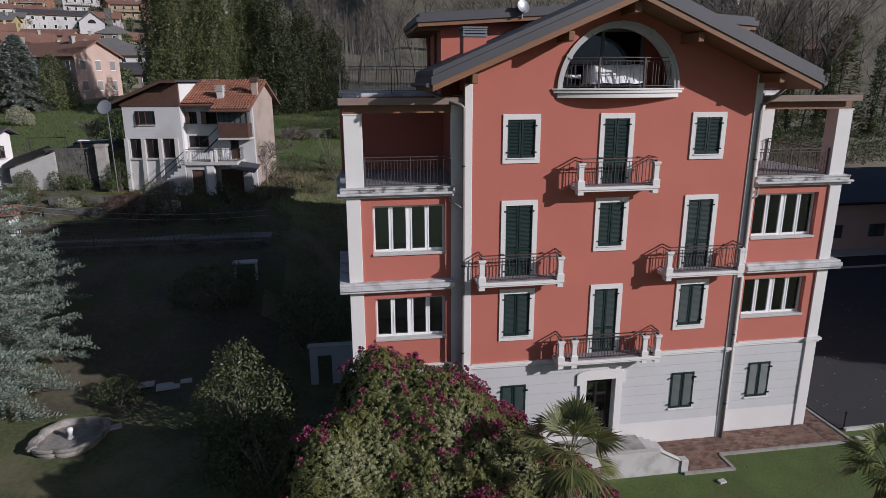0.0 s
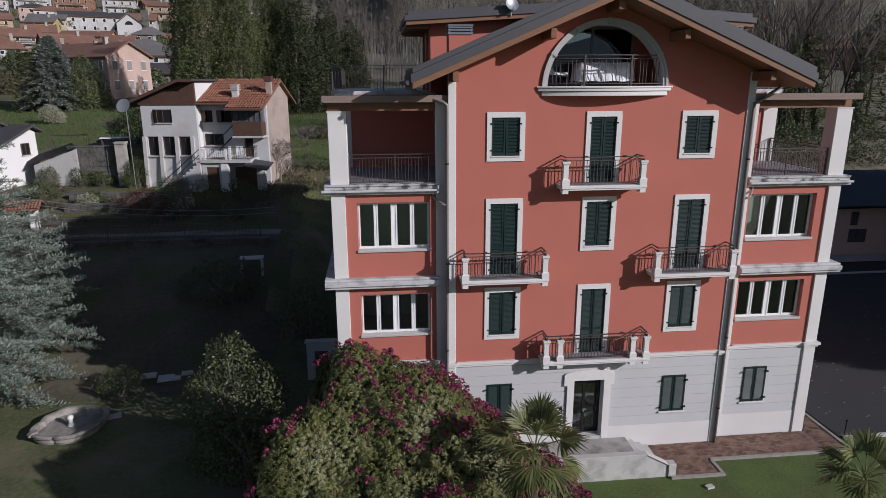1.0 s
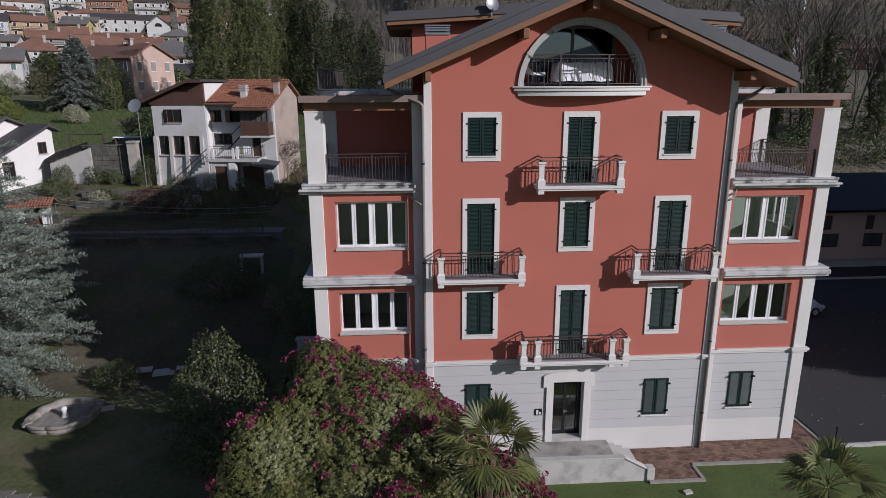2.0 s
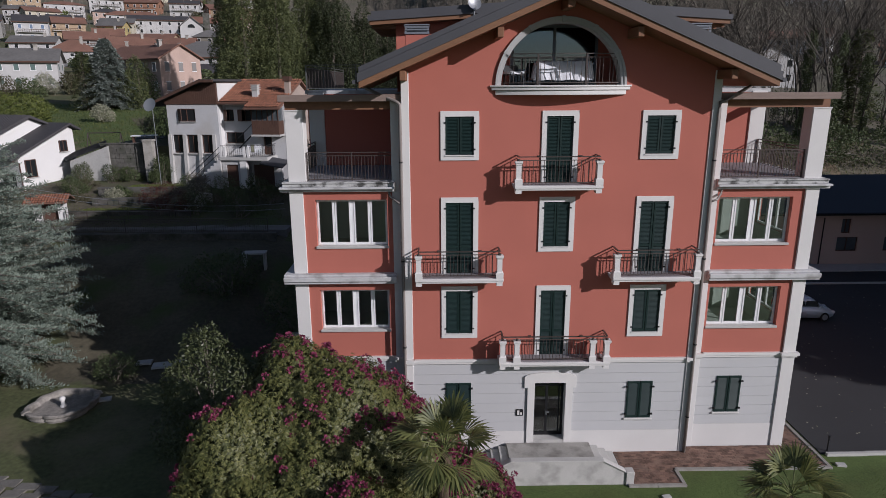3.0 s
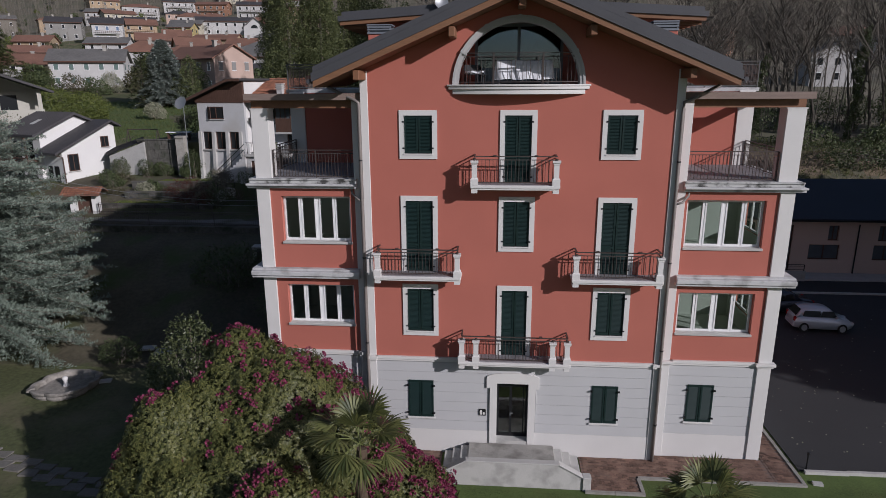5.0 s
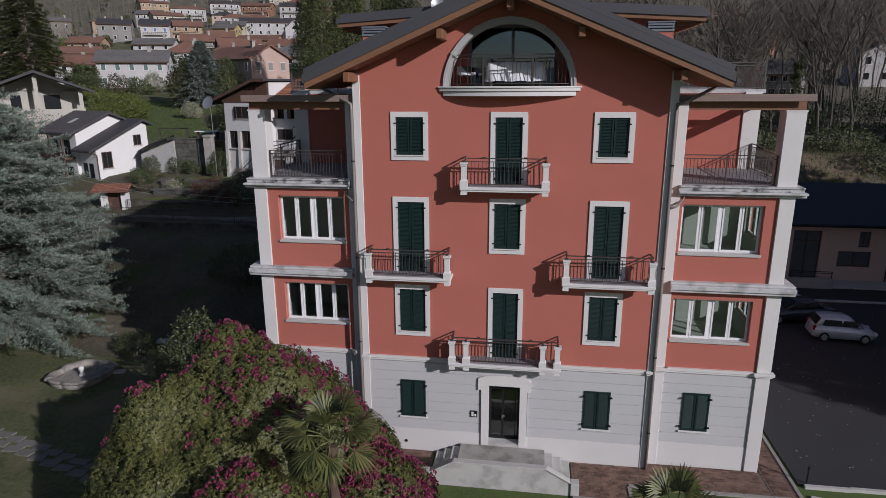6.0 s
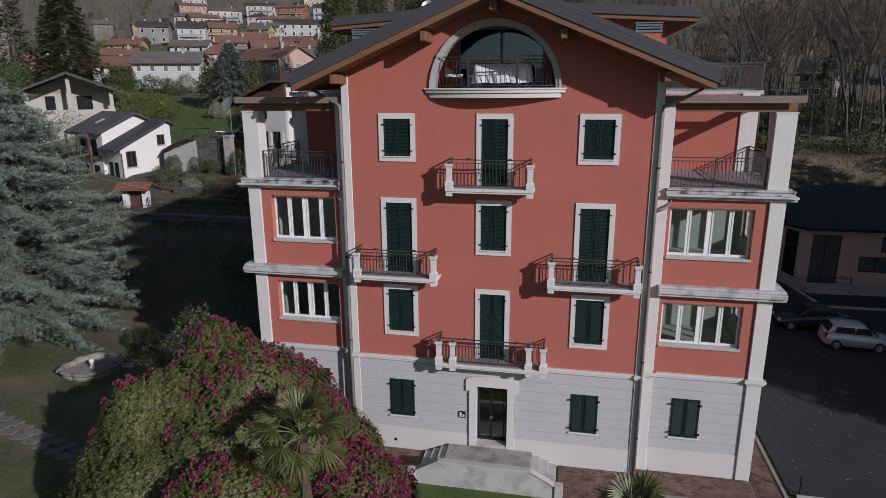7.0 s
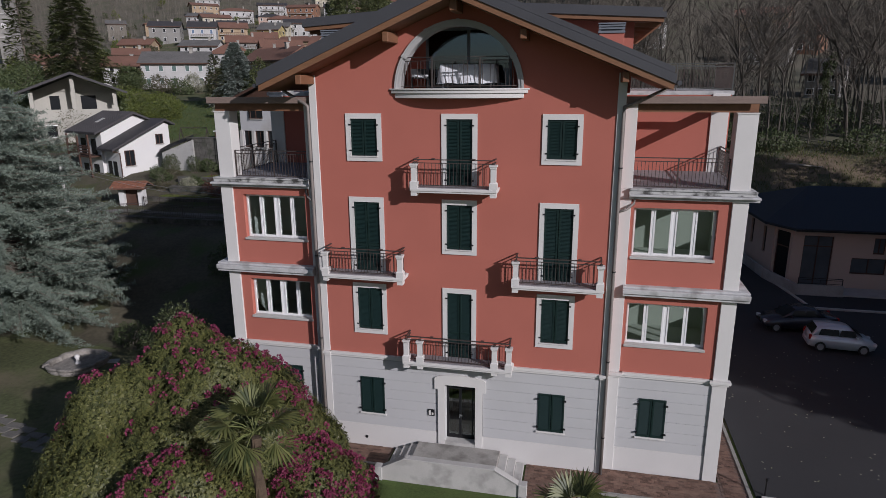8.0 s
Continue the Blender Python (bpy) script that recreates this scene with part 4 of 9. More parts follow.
add_prism(bm, [(C - 5.5, 13.25), (C + 5.5, 13.25), (C + 5.5, 15.63), (C, 15.97), (C - 5.5, 15.63)], 23.04, 23.3)
hpart("attic_wall", bm, M["red"], label="terracotta attic wall")
hpart("attic_side", boxes((C - 5.5, 23.3, 13.25, C - 5.3, 24.0, 15.63), (C - 5.5, 24.9, 13.25, C - 5.3, 25.8, 15.63), (C - 5.5, 26.8, 13.25, C - 5.3, 27.0, 15.63), (C - 5.3, 26.8, 13.25, C - 3.3, 27.0, 15.63), (C - 3.5, 27.0, 13.25, C - 3.3, 33.8, 15.72), (C - 5.5, 24.0, 15.5, C - 5.3, 26.8, 15.63), (C + 5.3, 23.3, 13.25, C + 5.5, 33.8, 15.63), (C - 3.5, 33.8, 13.25, C + 5.5, 34.0, 15.63)), M["red"])
each("attic_door", [(C - 5.44, 24.0, 13.3, C - 5.38, 24.9, 15.5), (C - 5.44, 25.8, 13.3, C - 5.38, 26.8, 15.5)], M["pane"])
# rendered chimneys with louvred caps, standing on the roof before the attic
for s in (-1, 1):
    a, b = sorted((C + s * 4.30, C + s * 5.08))
    stack = hpart("chimney_stack", boxes((a, 20.92, 13.4, b, 21.55, 15.13)), M["red"], label="terracotta chimney stack", bevel=0.01)
    cap = hpart("chimney_cap", boxes((a - 0.02, 20.88, 15.132, b + 0.02, 21.58, 15.20), *[(p, q, 15.20, p + 0.05, q + 0.05, 15.40) for p in (a, b - 0.05) for q in (20.90, 21.50)], (a + 0.06, 20.99, 15.20, b - 0.06, 21.47, 15.39), (a - 0.03, 20.86, 15.40, b + 0.03, 21.60, 15.44)), M["panel_grey"], stack, "grey louvred chimney cap")
    for z in (15.245, 15.325):
        hpart("slat", boxes((a - 0.015, 20.875, z, b + 0.015, 20.925, z + 0.05)), M["panel_grey"], cap)
    for k in range(18 if s > 0 else 7):
        p, q = sorted((C + s * 5.5, C + s * 6.34))
        y = 22.75 + k * 0.66
        hpart("rafter", boxes((p, y, 15.45, q, y + 0.09, 15.56)), M["wood_dark"], None, "brown eave rafter")


# roofs
def roof_half(s, apex, slope, half, y0, y1, layers):
    """One pitch in layers: name, top and bottom below the ridge line, how far its edges stand back, material, label."""
    for nm, top, low, back, mat, lab in layers:
        bm = bmesh.new()
        h = half - back
        add_prism(bm, [(C, apex - top), (C + s * h, apex - top - slope * h), (C + s * h, apex - low - slope * h), (C, apex - low)], y0 + back, y1)
        hpart(nm, bm, mat, label=lab)


for s in (-1, 1):
    roof_half(s, APEX, SLOPE, 6.46, ROOF_Y, 23.04, [("roof", 0.0, 0.16, 0.05, M["zinc"], "dark grey sheet roof"), ("roof_edge", 0.17, 0.43, 0.0, M["zinc"], "dark grey roof edge"), ("verge_board", 0.433, 0.62, 0.04, M["wood"], "honey-coloured wooden verge board")])
    roof_half(s, 16.40, 0.062, 6.45, 22.35, 34.9 if s > 0 else 27.2, [("attic_roof", 0.0, 0.14, 0.12, M["zinc"], "dark grey sheet roof"), ("attic_roof_edge", 0.143, 0.32, 0.0, M["zinc"], ""), ("attic_verge", 0.323, 0.46, 0.06, M["wood"], "honey-coloured wooden eave")])
    if s < 0:
        roof_half(s, 16.40, 0.062, 4.0, 27.2, 34.9, [("attic_roof", 0.0, 0.14, 0.0, M["zinc"], "dark grey sheet roof"), ("attic_roof_edge", 0.143, 0.32, 0.0, M["zinc"], ""), ("attic_verge", 0.323, 0.46, 0.0, M["wood"], "honey-coloured wooden eave")])
    for h in (5.10, 2.12):
        x = C + s * h
        z = under(x)
        hpart("purlin", boxes((x - 0.10, ROOF_Y + 0.22, z - 0.30, x + 0.10, FRONT + 0.02, z + 0.0)), M["wood_dark"], label="brown purlin end", bevel=0.02)
    # gutter along the eave
    bm = bmesh.new()
    xe = C + s * 6.56
    ze = APEX - 0.40 - SLOPE * 6.5
    add_tube(bm, [(xe, ROOF_Y + 0.05, ze), (xe, 23.0, ze)], 0.07, 8)
    hpart("gutter", bm, M["zinc"], label="grey eave gutter")
hpart("purlin", boxes((C - 0.12, ROOF_Y + 0.3, APEX - 1.0, C + 0.12, FRONT + 0.02, APEX - 0.68)), M["wood_dark"], label="brown ridge beam end", bevel=0.02)


# satellite dish and solar panels on the roof
dish = thing("satellite_dish", (6.29, 22.42, 15.75), 0, "grey satellite dish on the roof slope", "satellite dish")
bm = bmesh.new()
rings = [[bm.verts.new((0, 0, 0))]] + [[bm.verts.new((0.24 * i / 5 * math.cos(a * math.tau / 22), -0.06 * (i / 5) ** 2, 0.24 * i / 5 * math.sin(a * math.tau / 22))) for a in range(22)] for i in range(1, 6)]
for k in range(22):
    bm.faces.new((rings[0][0], rings[1][k], rings[1][(k + 1) % 22]))
for p, q in zip(rings[1:], rings[2:]):
    for k in range(22):
        bm.faces.new((p[k], p[(k + 1) % 22], q[(k + 1) % 22], q[k]))
part("reflector", bm, M["steel"], dish, m=pose(0, -0.12, 0.47, -22, 0, 15), smooth=True)
bm = bmesh.new()
add_tube(bm, [(0, -0.06, 0.1), (0, -0.06, 0.5)], 0.025, 8)
part("mast", bm, M["steel"], dish)
bm = bmesh.new()
add_tube(bm, [(0.02, -0.1, 0.28), (0.05, -0.36, 0.34)], 0.014, 6)
add_box(bm, 0.02, -0.40, 0.31, 0.08, -0.34, 0.37)
part("feed_arm", bm, M["steel"], dish)
for k, (x, y) in enumerate(((5.0, 27.0), (11.6, 27.0))):
    ob = part("roof_panel", boxes((-1.5, -0.6, 0, 1.5, 0.6, 0.07)), M["kerb"], bevel=0.01)
    ob.matrix_world = pose(x, y, 16.40 - 0.062 * abs(x - C) + 0.12, 8, 0, 0)
    tagged(ob, "pale flat panel on the attic roof", "roof panel", "roof panels")


# ---- entrance steps, paving and garden ornaments ----
def entrance_steps():
    st = thing("entrance_steps", (9.0, 19.0, 0), 0, "grey concrete entrance landing with steps and a stained parapet", "steps")
    o = Vector((9.0, 19.0, 0))

    def sp(name, bm, mat=M["concrete"], label="", bevel=0.012):
        bmesh.ops.translate(bm, vec=-o, verts=bm.verts)
        return part(name, bm, mat, st, label, bevel=bevel)

    sp("landing", boxes((7.45, 18.15, -0.2, 10.55, FRONT - 0.08, 0.50)), M["landing"], "grey stone landing")
    for s, x in ((-1, 7.45), (1, 10.55)):
        for k in range(1, 4):
            a, b = sorted((x + s * 0.30 * (k - 1), x + s * 0.30 * k))
            sp("step", boxes((a, 18.15, -0.2, b, FRONT - 0.08, 0.50 - 0.125 * k)))
    bm = bmesh.new()
    add_prism(bm, [(6.45, -0.25), (11.50, -0.25), (11.50, 0.42), (11.38, 0.46), (10.62, 0.90), (7.38, 0.90), (6.62, 0.46), (6.45, 0.42)], 17.96, 18.14)
    sp("parapet", bm, M["concrete"], "white stained parapet wall")
    bm = bmesh.new()
    add_prism(bm, [(10.60, 0.905), (7.40, 0.905), (7.40, 0.955), (10.60, 0.955)], 17.92, 18.18)
    sp("parapet_coping", bm, M["kerb"])
    for s in (-1, 1):
        a = (9.0 + s * 1.60, 0.905)
        b = (9.0 + s * 2.42, 0.45)
        bm = bmesh.new()
        add_prism(bm, [a, b, (b[0], b[1] + 0.05), (a[0], a[1] + 0.05)], 17.92, 18.18)
        sp("parapet_coping", bm, M["kerb"])
        x = 9.0 + s * 2.56
        sp("end_post", boxes((x - 0.14, 17.90, -0.25, x + 0.14, 18.20, 0.50)), M["concrete"])


entrance_steps()


def paving():
    """Brown block paving in a herringbone round the house, edged with pale stone."""
    pv = thing("pavement", (0, 0, 0), 0, "brown brick paving edged with pale stone round the house", "pavement", kind="structure")
    areas = [(2.0, 18.80, 6.45, 20.25), (11.52, 18.80, 18.2, 20.2), (18.2, 18.80, 19.05, 33.0), (11.55, 17.88, 13.4, 18.80)]
    part("joint_bed", boxes(*[(a, b, -0.1, c, d, 0.012 + 0.002 * i) for i, (a, b, c, d) in enumerate(areas)]), M["paver_bed"], pv)
    kerbs = [(13.45, 18.68, 19.17, 18.80), (19.05, 18.80, 19.17, 33), (11.50, 17.76, 13.52, 17.88), (13.40, 17.88, 13.52, 18.68), (2.0, 18.68, 6.45, 18.80)]
    for a, b, c, d in kerbs:
        n = max(int(max(c - a, d - b) / 0.95), 1)
        for k in range(n):
            if c - a > d - b:
                r = (a + (c - a) * k / n + 0.006, b, -0.1, a + (c - a) * (k + 1) / n - 0.006, d, 0.06)
            else:
                r = (a, b + (d - b) * k / n + 0.006, -0.1, c, b + (d - b) * (k + 1) / n - 0.006, 0.058)
            part("edging_stone", boxes(r), M["edging"], pv, bevel=0.01)
    bm = boxes((-0.098, -0.048, 0, 0.098, 0.048, 0.035))
    bmesh.ops.bevel(bm, geom=[e for e in bm.edges if min(v.co.z for v in e.verts) > 0.02], offset=0.006, segments=1, affect="EDGES")
    brick_mesh = bpy.data.meshes.new("brick")
    bm.to_mesh(brick_mesh)
    bm.free()
    brick_mesh.materials.append(M["paver"])
    rng = random.Random(5)
    rows, rest = [], []
    for i, (a, b, c, d) in enumerate(areas):
        y, r = b + 0.05, 0
        while y < d - 0.04:
            x = a + 0.1 + (0.1 if r % 2 else 0)
            while x < c - 0.09:
                rows.append((x, y, 0.0 + rng.uniform(-0.003, 0.004), rng.uniform(-2, 2)))
                x += 0.2
            y += 0.1
            r += 1
    rows.sort(key=lambda q: (q[0] - 14.5) ** 2 + (q[1] - 18.9) ** 2)
    for x, y, z, turn in rows[:300]:
        link("brick", brick_mesh, None, pv, "", pose(x, y, z, rng.uniform(-1, 1), rng.uniform(-1, 1), turn))
    quads = []
    for x, y, z, turn in rows[300:]:
        h, k, zz = 0.097, 0.047, z + 0.034
        quads.append(((x - h, y - k, zz), (x + h, y - k, zz), (x + h, y + k, zz), (x - h, y + k, zz)))
    tagged(link("bricks", quads_mesh("bricks", quads), M["paver_stuff"], pv), kind="stuff")


def fountain():
    ft = thing("fountain", (-11.25, 23.65, 0.0), 39, "weathered oval stone basin with a small pedestal, dry", "fountain")
    n, rings = 72, []
    shape = [(0.90, -0.05), (0.93, 0.07), (0.97, 0.09), (0.95, 0.20), (1.02, 0.27), (1.03, 0.36), (0.99, 0.385), (0.90, 0.375), (0.86, 0.33), (0.84, 0.14)]
    bm = bmesh.new()
    for f, z in shape:
        ring = []
        for k in range(n):
            a = k * math.tau / n
            lobe = 0.90 + 0.13 * abs(math.cos(2 * a)) ** 0.6
            wave = 0.018 * math.cos(9 * a) if z > 0.3 else 0.0
            ring.append(bm.verts.new((1.36 * f * lobe * math.cos(a), 1.28 * f * lobe * math.sin(a), z + wave)))
        rings.append(ring)
    for p, q in zip(rings, rings[1:]):
        for k in range(n):
            bm.faces.new((p[k], p[(k + 1) % n], q[(k + 1) % n], q[k]))
    part("basin", bm, M["old_stone"], ft, "scalloped weathered stone rim")
    bm = bmesh.new()
    bm.faces.new([bm.verts.new((v[0], v[1], 0.15)) for v in [(1.36 * 0.85 * (0.90 + 0.13 * abs(math.cos(2 * k * math.tau / n)) ** 0.6) * math.cos(k * math.tau / n), 1.28 * 0.85 * (0.90 + 0.13 * abs(math.cos(2 * k * math.tau / n)) ** 0.6) * math.sin(k * math.tau / n)) for k in range(n)]])
    part("basin_floor", bm, M["old_stone"], ft, "dry grey basin floor")
    for s in (-1, 1):
        bm = bmesh.new()
        add_prism(bm, [(1.18 * s, 0.18), (1.35 * s, 0.22), (1.54 * s, 0.30), (1.52 * s, 0.36), (1.37 * s, 0.42), (1.20 * s, 0.44)], -0.13, 0.13)
        part("spout", bm, M["old_stone"], ft, "carved stone spout", bevel=0.03)
    bm = lathe([(0.14, 0.12), (0.14, 0.20), (0.09, 0.26), (0.08, 0.40), (0.12, 0.48), (0.12, 0.55), (0.08, 0.60), (0.03, 0.62)])
    part("pedestal", bm, M["trim"], ft, "white carved pedestal", smooth=True)


fountain()


def stone_path():
    """Crazy paving across the garden."""
    ph = thing("garden_path", (0, 0, 0), 0, "pale crazy-paved stone path through the garden", "path", kind="structure")
    rng = random.Random(11)
    quads = []
    for i in range(22):
        for j in range(2):
            x, y = -15.5 + i * 0.72 + 0.3 * j, 19.75 - i * 0.215 + (j - 0.5) * 0.42
            jit = lambda s: rng.uniform(-s, s)
            c = [(x - 0.33 + jit(0.07), y - 0.18 + jit(0.05)), (x + 0.33 + jit(0.07), y - 0.2 + jit(0.05)), (x + 0.33 + jit(0.07), y + 0.19 + jit(0.05)), (x - 0.33 + jit(0.07), y + 0.18 + jit(0.05))]
            bm = bmesh.new()
            add_prism(bm, c, -0.05, 0.03 + rng.uniform(0, 0.015), "z")
            part("flagstone", bm, M["flag"], ph, bevel=0.01)


stone_path()
rng = random.Random(21)
for x, y, w, d, a in ((-9.6, 27.8, 0.7, 0.45, 10), (-8.6, 27.6, 1.0, 0.6, 12), (-7.85, 27.9, 0.5, 0.4, 8), (-9.9, 24.5, 0.5, 0.35, 20), (19.6, 18.9, 0.32, 0.2, -8), (12.6, 17.2, 0.28, 0.18, 12)):
    ob = part("stepping_stone", boxes((-w / 2, -d / 2, -0.05, w / 2, d / 2, 0.05)), M["kerb"], bevel=0.02)
    ob.matrix_world = pose(x, y, height(x, y), 0, 0, a)
    tagged(ob, "pale flat stepping stone in the grass", "stone", "stepping stones")
bm = bmesh.new()
add_tube(bm, [(19.6, 19.75, 0), (19.6, 19.75, 0.62)], 0.028, 10)
add_tube(bm, [(19.6, 19.75, 0.60), (19.6, 19.75, 0.70)], 0.045, 10)
tagged(part("bollard_light", bm, M["black"]), "short black garden bollard light on the kerb", "lamp")

# garden bench and low wall in the shade beside the house
bench = thing("garden_table", (-6.0, 35.5, height(-6.0, 35.5)), 4, "pale stone garden table on a slab leg", "table")
part("tabletop", boxes((-0.68, -0.35, 0.72, 0.68, 0.35, 0.80)), M["kerb"], bench, bevel=0.015)
part("leg", boxes((0.52, -0.25, -0.3, 0.64, 0.25, 0.72)), M["kerb"], bench)
part("leg", boxes((-0.64, -0.25, -0.3, -0.52, 0.25, 0.72)), M["kerb"], bench)
gate = thing("side_gate_wall", (-1.35, 27.0, 0), 0, "low pale wall with a dark doorway beside the house", "wall", kind="structure")
part("wall", boxes((-0.75, 0, 0, -0.4, 0.3, 1.86), (0.25, 0, 0, 1.25, 0.3, 1.86), (-0.4, 0, 1.45, 0.25, 0.3, 1.86)), M["grey_wall"], gate)
part("coping", boxes((-0.82, -0.06, 1.86, 1.25, 0.36, 1.93)), M["kerb"], gate)

# table under a cover in the arched loggia, and a chair
tb = thing("covered_table", (C + 0.15, 20.75, 13.45), 0, "table under a draped white cover on the loggia", "table")
bm = bmesh.new()
nx, ny = 26, 12
grid = [[None] * (ny + 1) for _ in range(nx + 1)]
for i in range(nx + 1):
    for j in range(ny + 1):
        u, v = i / nx * 2 - 1, j / ny * 2 - 1
        x, y = u * 1.15, v * 0.62
        over = max(abs(u) - 0.78, 0) / 0.22 + max(abs(v) - 0.66, 0) / 0.34
        fold = 0.03 * math.sin(17 * u + 3 * v) * min(over, 1)
        z = 0.78 - 0.60 * min(over, 1.0) + 0.02 * math.sin(9 * u) * math.cos(7 * v)
        grid[i][j] = bm.verts.new((x * (1 - 0.12 * min(over, 1)), y * (1 - 0.10 * min(over, 1)) + fold, z))
for i in range(nx):
    for j in range(ny):
        bm.faces.new((grid[i][j], grid[i + 1][j], grid[i + 1][j + 1], grid[i][j + 1]))
part("cover", bm, M["cloth"], tb, "creased white cover", smooth=True)
for sx in (-0.8, 0.8):
    for sy in (-0.35, 0.35):
        part("leg", boxes((sx - 0.025, sy - 0.025, 0, sx + 0.025, sy + 0.025, 0.72)), M["steel"], tb)
ch = thing("garden_chair", (A - 1.45, 20.55, 13.45), 20, "low dark garden chair with a white seat cushion", "chair")
part("seat", boxes((-0.28, -0.24, 0.34, 0.28, 0.24, 0.38)), M["iron_dark"], ch, bevel=0.01)
part("cushion", boxes((-0.27, -0.23, 0.38, 0.27, 0.23, 0.46)), M["cloth"], ch, "white seat cushion", bevel=0.03)
part("backrest", boxes((-0.26, 0.22, 0.38, 0.26, 0.25, 0.66)), M["iron_dark"], ch, bevel=0.01)
for sx in (-0.25, 0.25):
    for sy in (-0.21, 0.21):
        part("leg", boxes((sx - 0.015, sy - 0.015, 0, sx + 0.015, sy + 0.015, 0.34)), M["iron_dark"], ch)


# ---- plants ----
def rand_dirs(rng, n):
    return unit(rng.normal(size=(n, 3)))


def conifer_mesh(name, seed, tall, wide, branches, sprays, needles, spray_len, needle, droop=0.25, low=0.05, power=0.9, flat=0.35, rise=0.12, skirt=1.0):
    """Needled sprays along tiered branches. Returns the mesh of the needles and the branches' lines."""
    rng = np.random.RandomState(seed)
    bases, ways, lens, lines = [], [], [], []
    for i in range(branches):
        f = low + (1 - low) * ((i + rng.uniform(0, 0.8)) / branches)
        az = i * 2.39996 + rng.uniform(-0.35, 0.35)
        r = wide * (1 - f) ** power * rng.uniform(0.72, 1.12) * min(1.0, skirt + (1 - skirt) * f / 0.28) + 0.15
        out = np.array((math.cos(az), math.sin(az), 0.0))
        start = np.array((0, 0, f * tall))
        u = np.linspace(0, 1, 9)[:, None]
        line = start + out * r * u + np.array((0, 0, 1.0)) * (rise * r * u - (droop + rise) * r * u ** 2.2)
        lines.append(line)
        m = max(int(sprays * (0.35 + 0.65 * r / wide)), 4)
        q = rng.uniform(0.18, 1.0, m) ** 0.8
        at = np.stack([np.interp(q, np.linspace(0, 1, 9), line[:, k]) for k in range(3)], axis=1)
        side = np.array((-out[1], out[0], 0.0))
        sgn = rng.choice((-1, 1), m)[:, None]
        lean = rng.uniform(0.3, 1.1, m)[:, None]
        way = unit(out * 1.0 + side * sgn * lean * (1.25 - q[:, None]) * 1.5 + np.array((0, 0, 1.0)) * rng.normal(-droop * 0.7, flat * 0.5, m)[:, None])
        bases.append(at + rng.normal(0, 0.04, (m, 3)))
        ways.append(way)
        lens.append(spray_len * rng.uniform(0.6, 1.25, m) * (1.15 - 0.5 * q) * (0.55 + 0.45 * r / wide))
    base, way, length = np.concatenate(bases), np.concatenate(ways), np.concatenate(lens)
    n = len(base)
    k = np.tile(np.linspace(0.0, 1.0, needles), n)
    b = np.repeat(base, needles, axis=0)
    w = np.repeat(way, needles, axis=0)
    ln = np.repeat(length, needles)
    up = unit(np.array((0, 0, 1.0)) + rng.normal(0, 0.25, (len(b), 3)))
    side = unit(np.cross(w, up)) * np.where(np.arange(len(b)) % 2, 1, -1)[:, None]
    at = b + w * (ln * k)[:, None] - np.array((0, 0, 1.0)) * (0.18 * ln * k ** 2)[:, None]
    nway = unit(w * 0.8 + side * 0.9 + up * rng.uniform(-0.25, 0.45, (len(b), 1)))
    nl = needle * rng.uniform(0.7, 1.3, len(b)) * (1.15 - 0.55 * k)
    return quads_mesh(name, leaf_quads(at, nway, up, nl, nl * 0.34)), lines


def trunk_mesh(trunk_h, trunk_r):
    """A tapered trunk."""
    bm = bmesh.new()
    add_tube(bm, [(0, 0, -0.3), (0, 0, trunk_h * 0.3), (0.05, 0, trunk_h * 0.65), (0, 0, trunk_h)], trunk_r, 9, 0.12)
    return bm


def limb_lines(lines, r0=0.05):
    bm = bmesh.new()
    for ln in lines:
        add_tube(bm, [ln[0], ln[3], ln[6], ln[8]], r0, 4, 0.2)
    return bm


def conifer(name, at, label, mesh_lines, tall, trunk_r, mat, category="tree", group="", turn=0.0, scale=1.0):
    me, lines = mesh_lines
    tr = thing(name, at, turn, label, category, group)
    part("trunk", trunk_mesh(tall * 0.97, trunk_r), M["bark"], tr)
    tagged(part("branch", limb_lines(lines), M["bark"], tr), kind="stuff")
    link("crown", me, mat, tr)
    tr.scale = (scale,) * 3
    return tr


def lobes_surface(rng, lobes, n, rough=0.12, inner=0.0, low_cut=-9.0):
    """Points on the joint skin of ellipsoid lobes, with their outward ways."""
    cs = np.array([l[0] for l in lobes], float)
    rs = np.array([l[1] for l in lobes], float)
    area = rs[:, 0] * rs[:, 1] + rs[:, 1] * rs[:, 2] + rs[:, 0] * rs[:, 2]
    pick = rng.choice(len(lobes), n, p=area / area.sum())
    d = rand_dirs(rng, n)
    bumps = 1 + rough * (0.8 * np.sin(d[:, 0] * 13 + pick) * np.sin(d[:, 2] * 12 + d[:, 1] * 5) + np.sin(d[:, 0] * 7 + pick * 2.1) * np.sin(d[:, 1] * 6 + pick) + np.sin(d[:, 2] * 8 + d[:, 0] * 5 + pick * 3) * 0.7)
    depth = 1 - inner * rng.uniform(0, 1, n) ** 2
    p = cs[pick] + d * rs[pick] * (bumps * depth)[:, None]
    keep = p[:, 2] > low_cut
    for k in range(len(lobes)):
        e = (((p - cs[k]) / rs[k]) ** 2).sum(axis=1)
        keep &= (pick == k) | (e > 0.86)
    nrm = unit(d / rs[pick])
    return p[keep], nrm[keep], pick[keep]


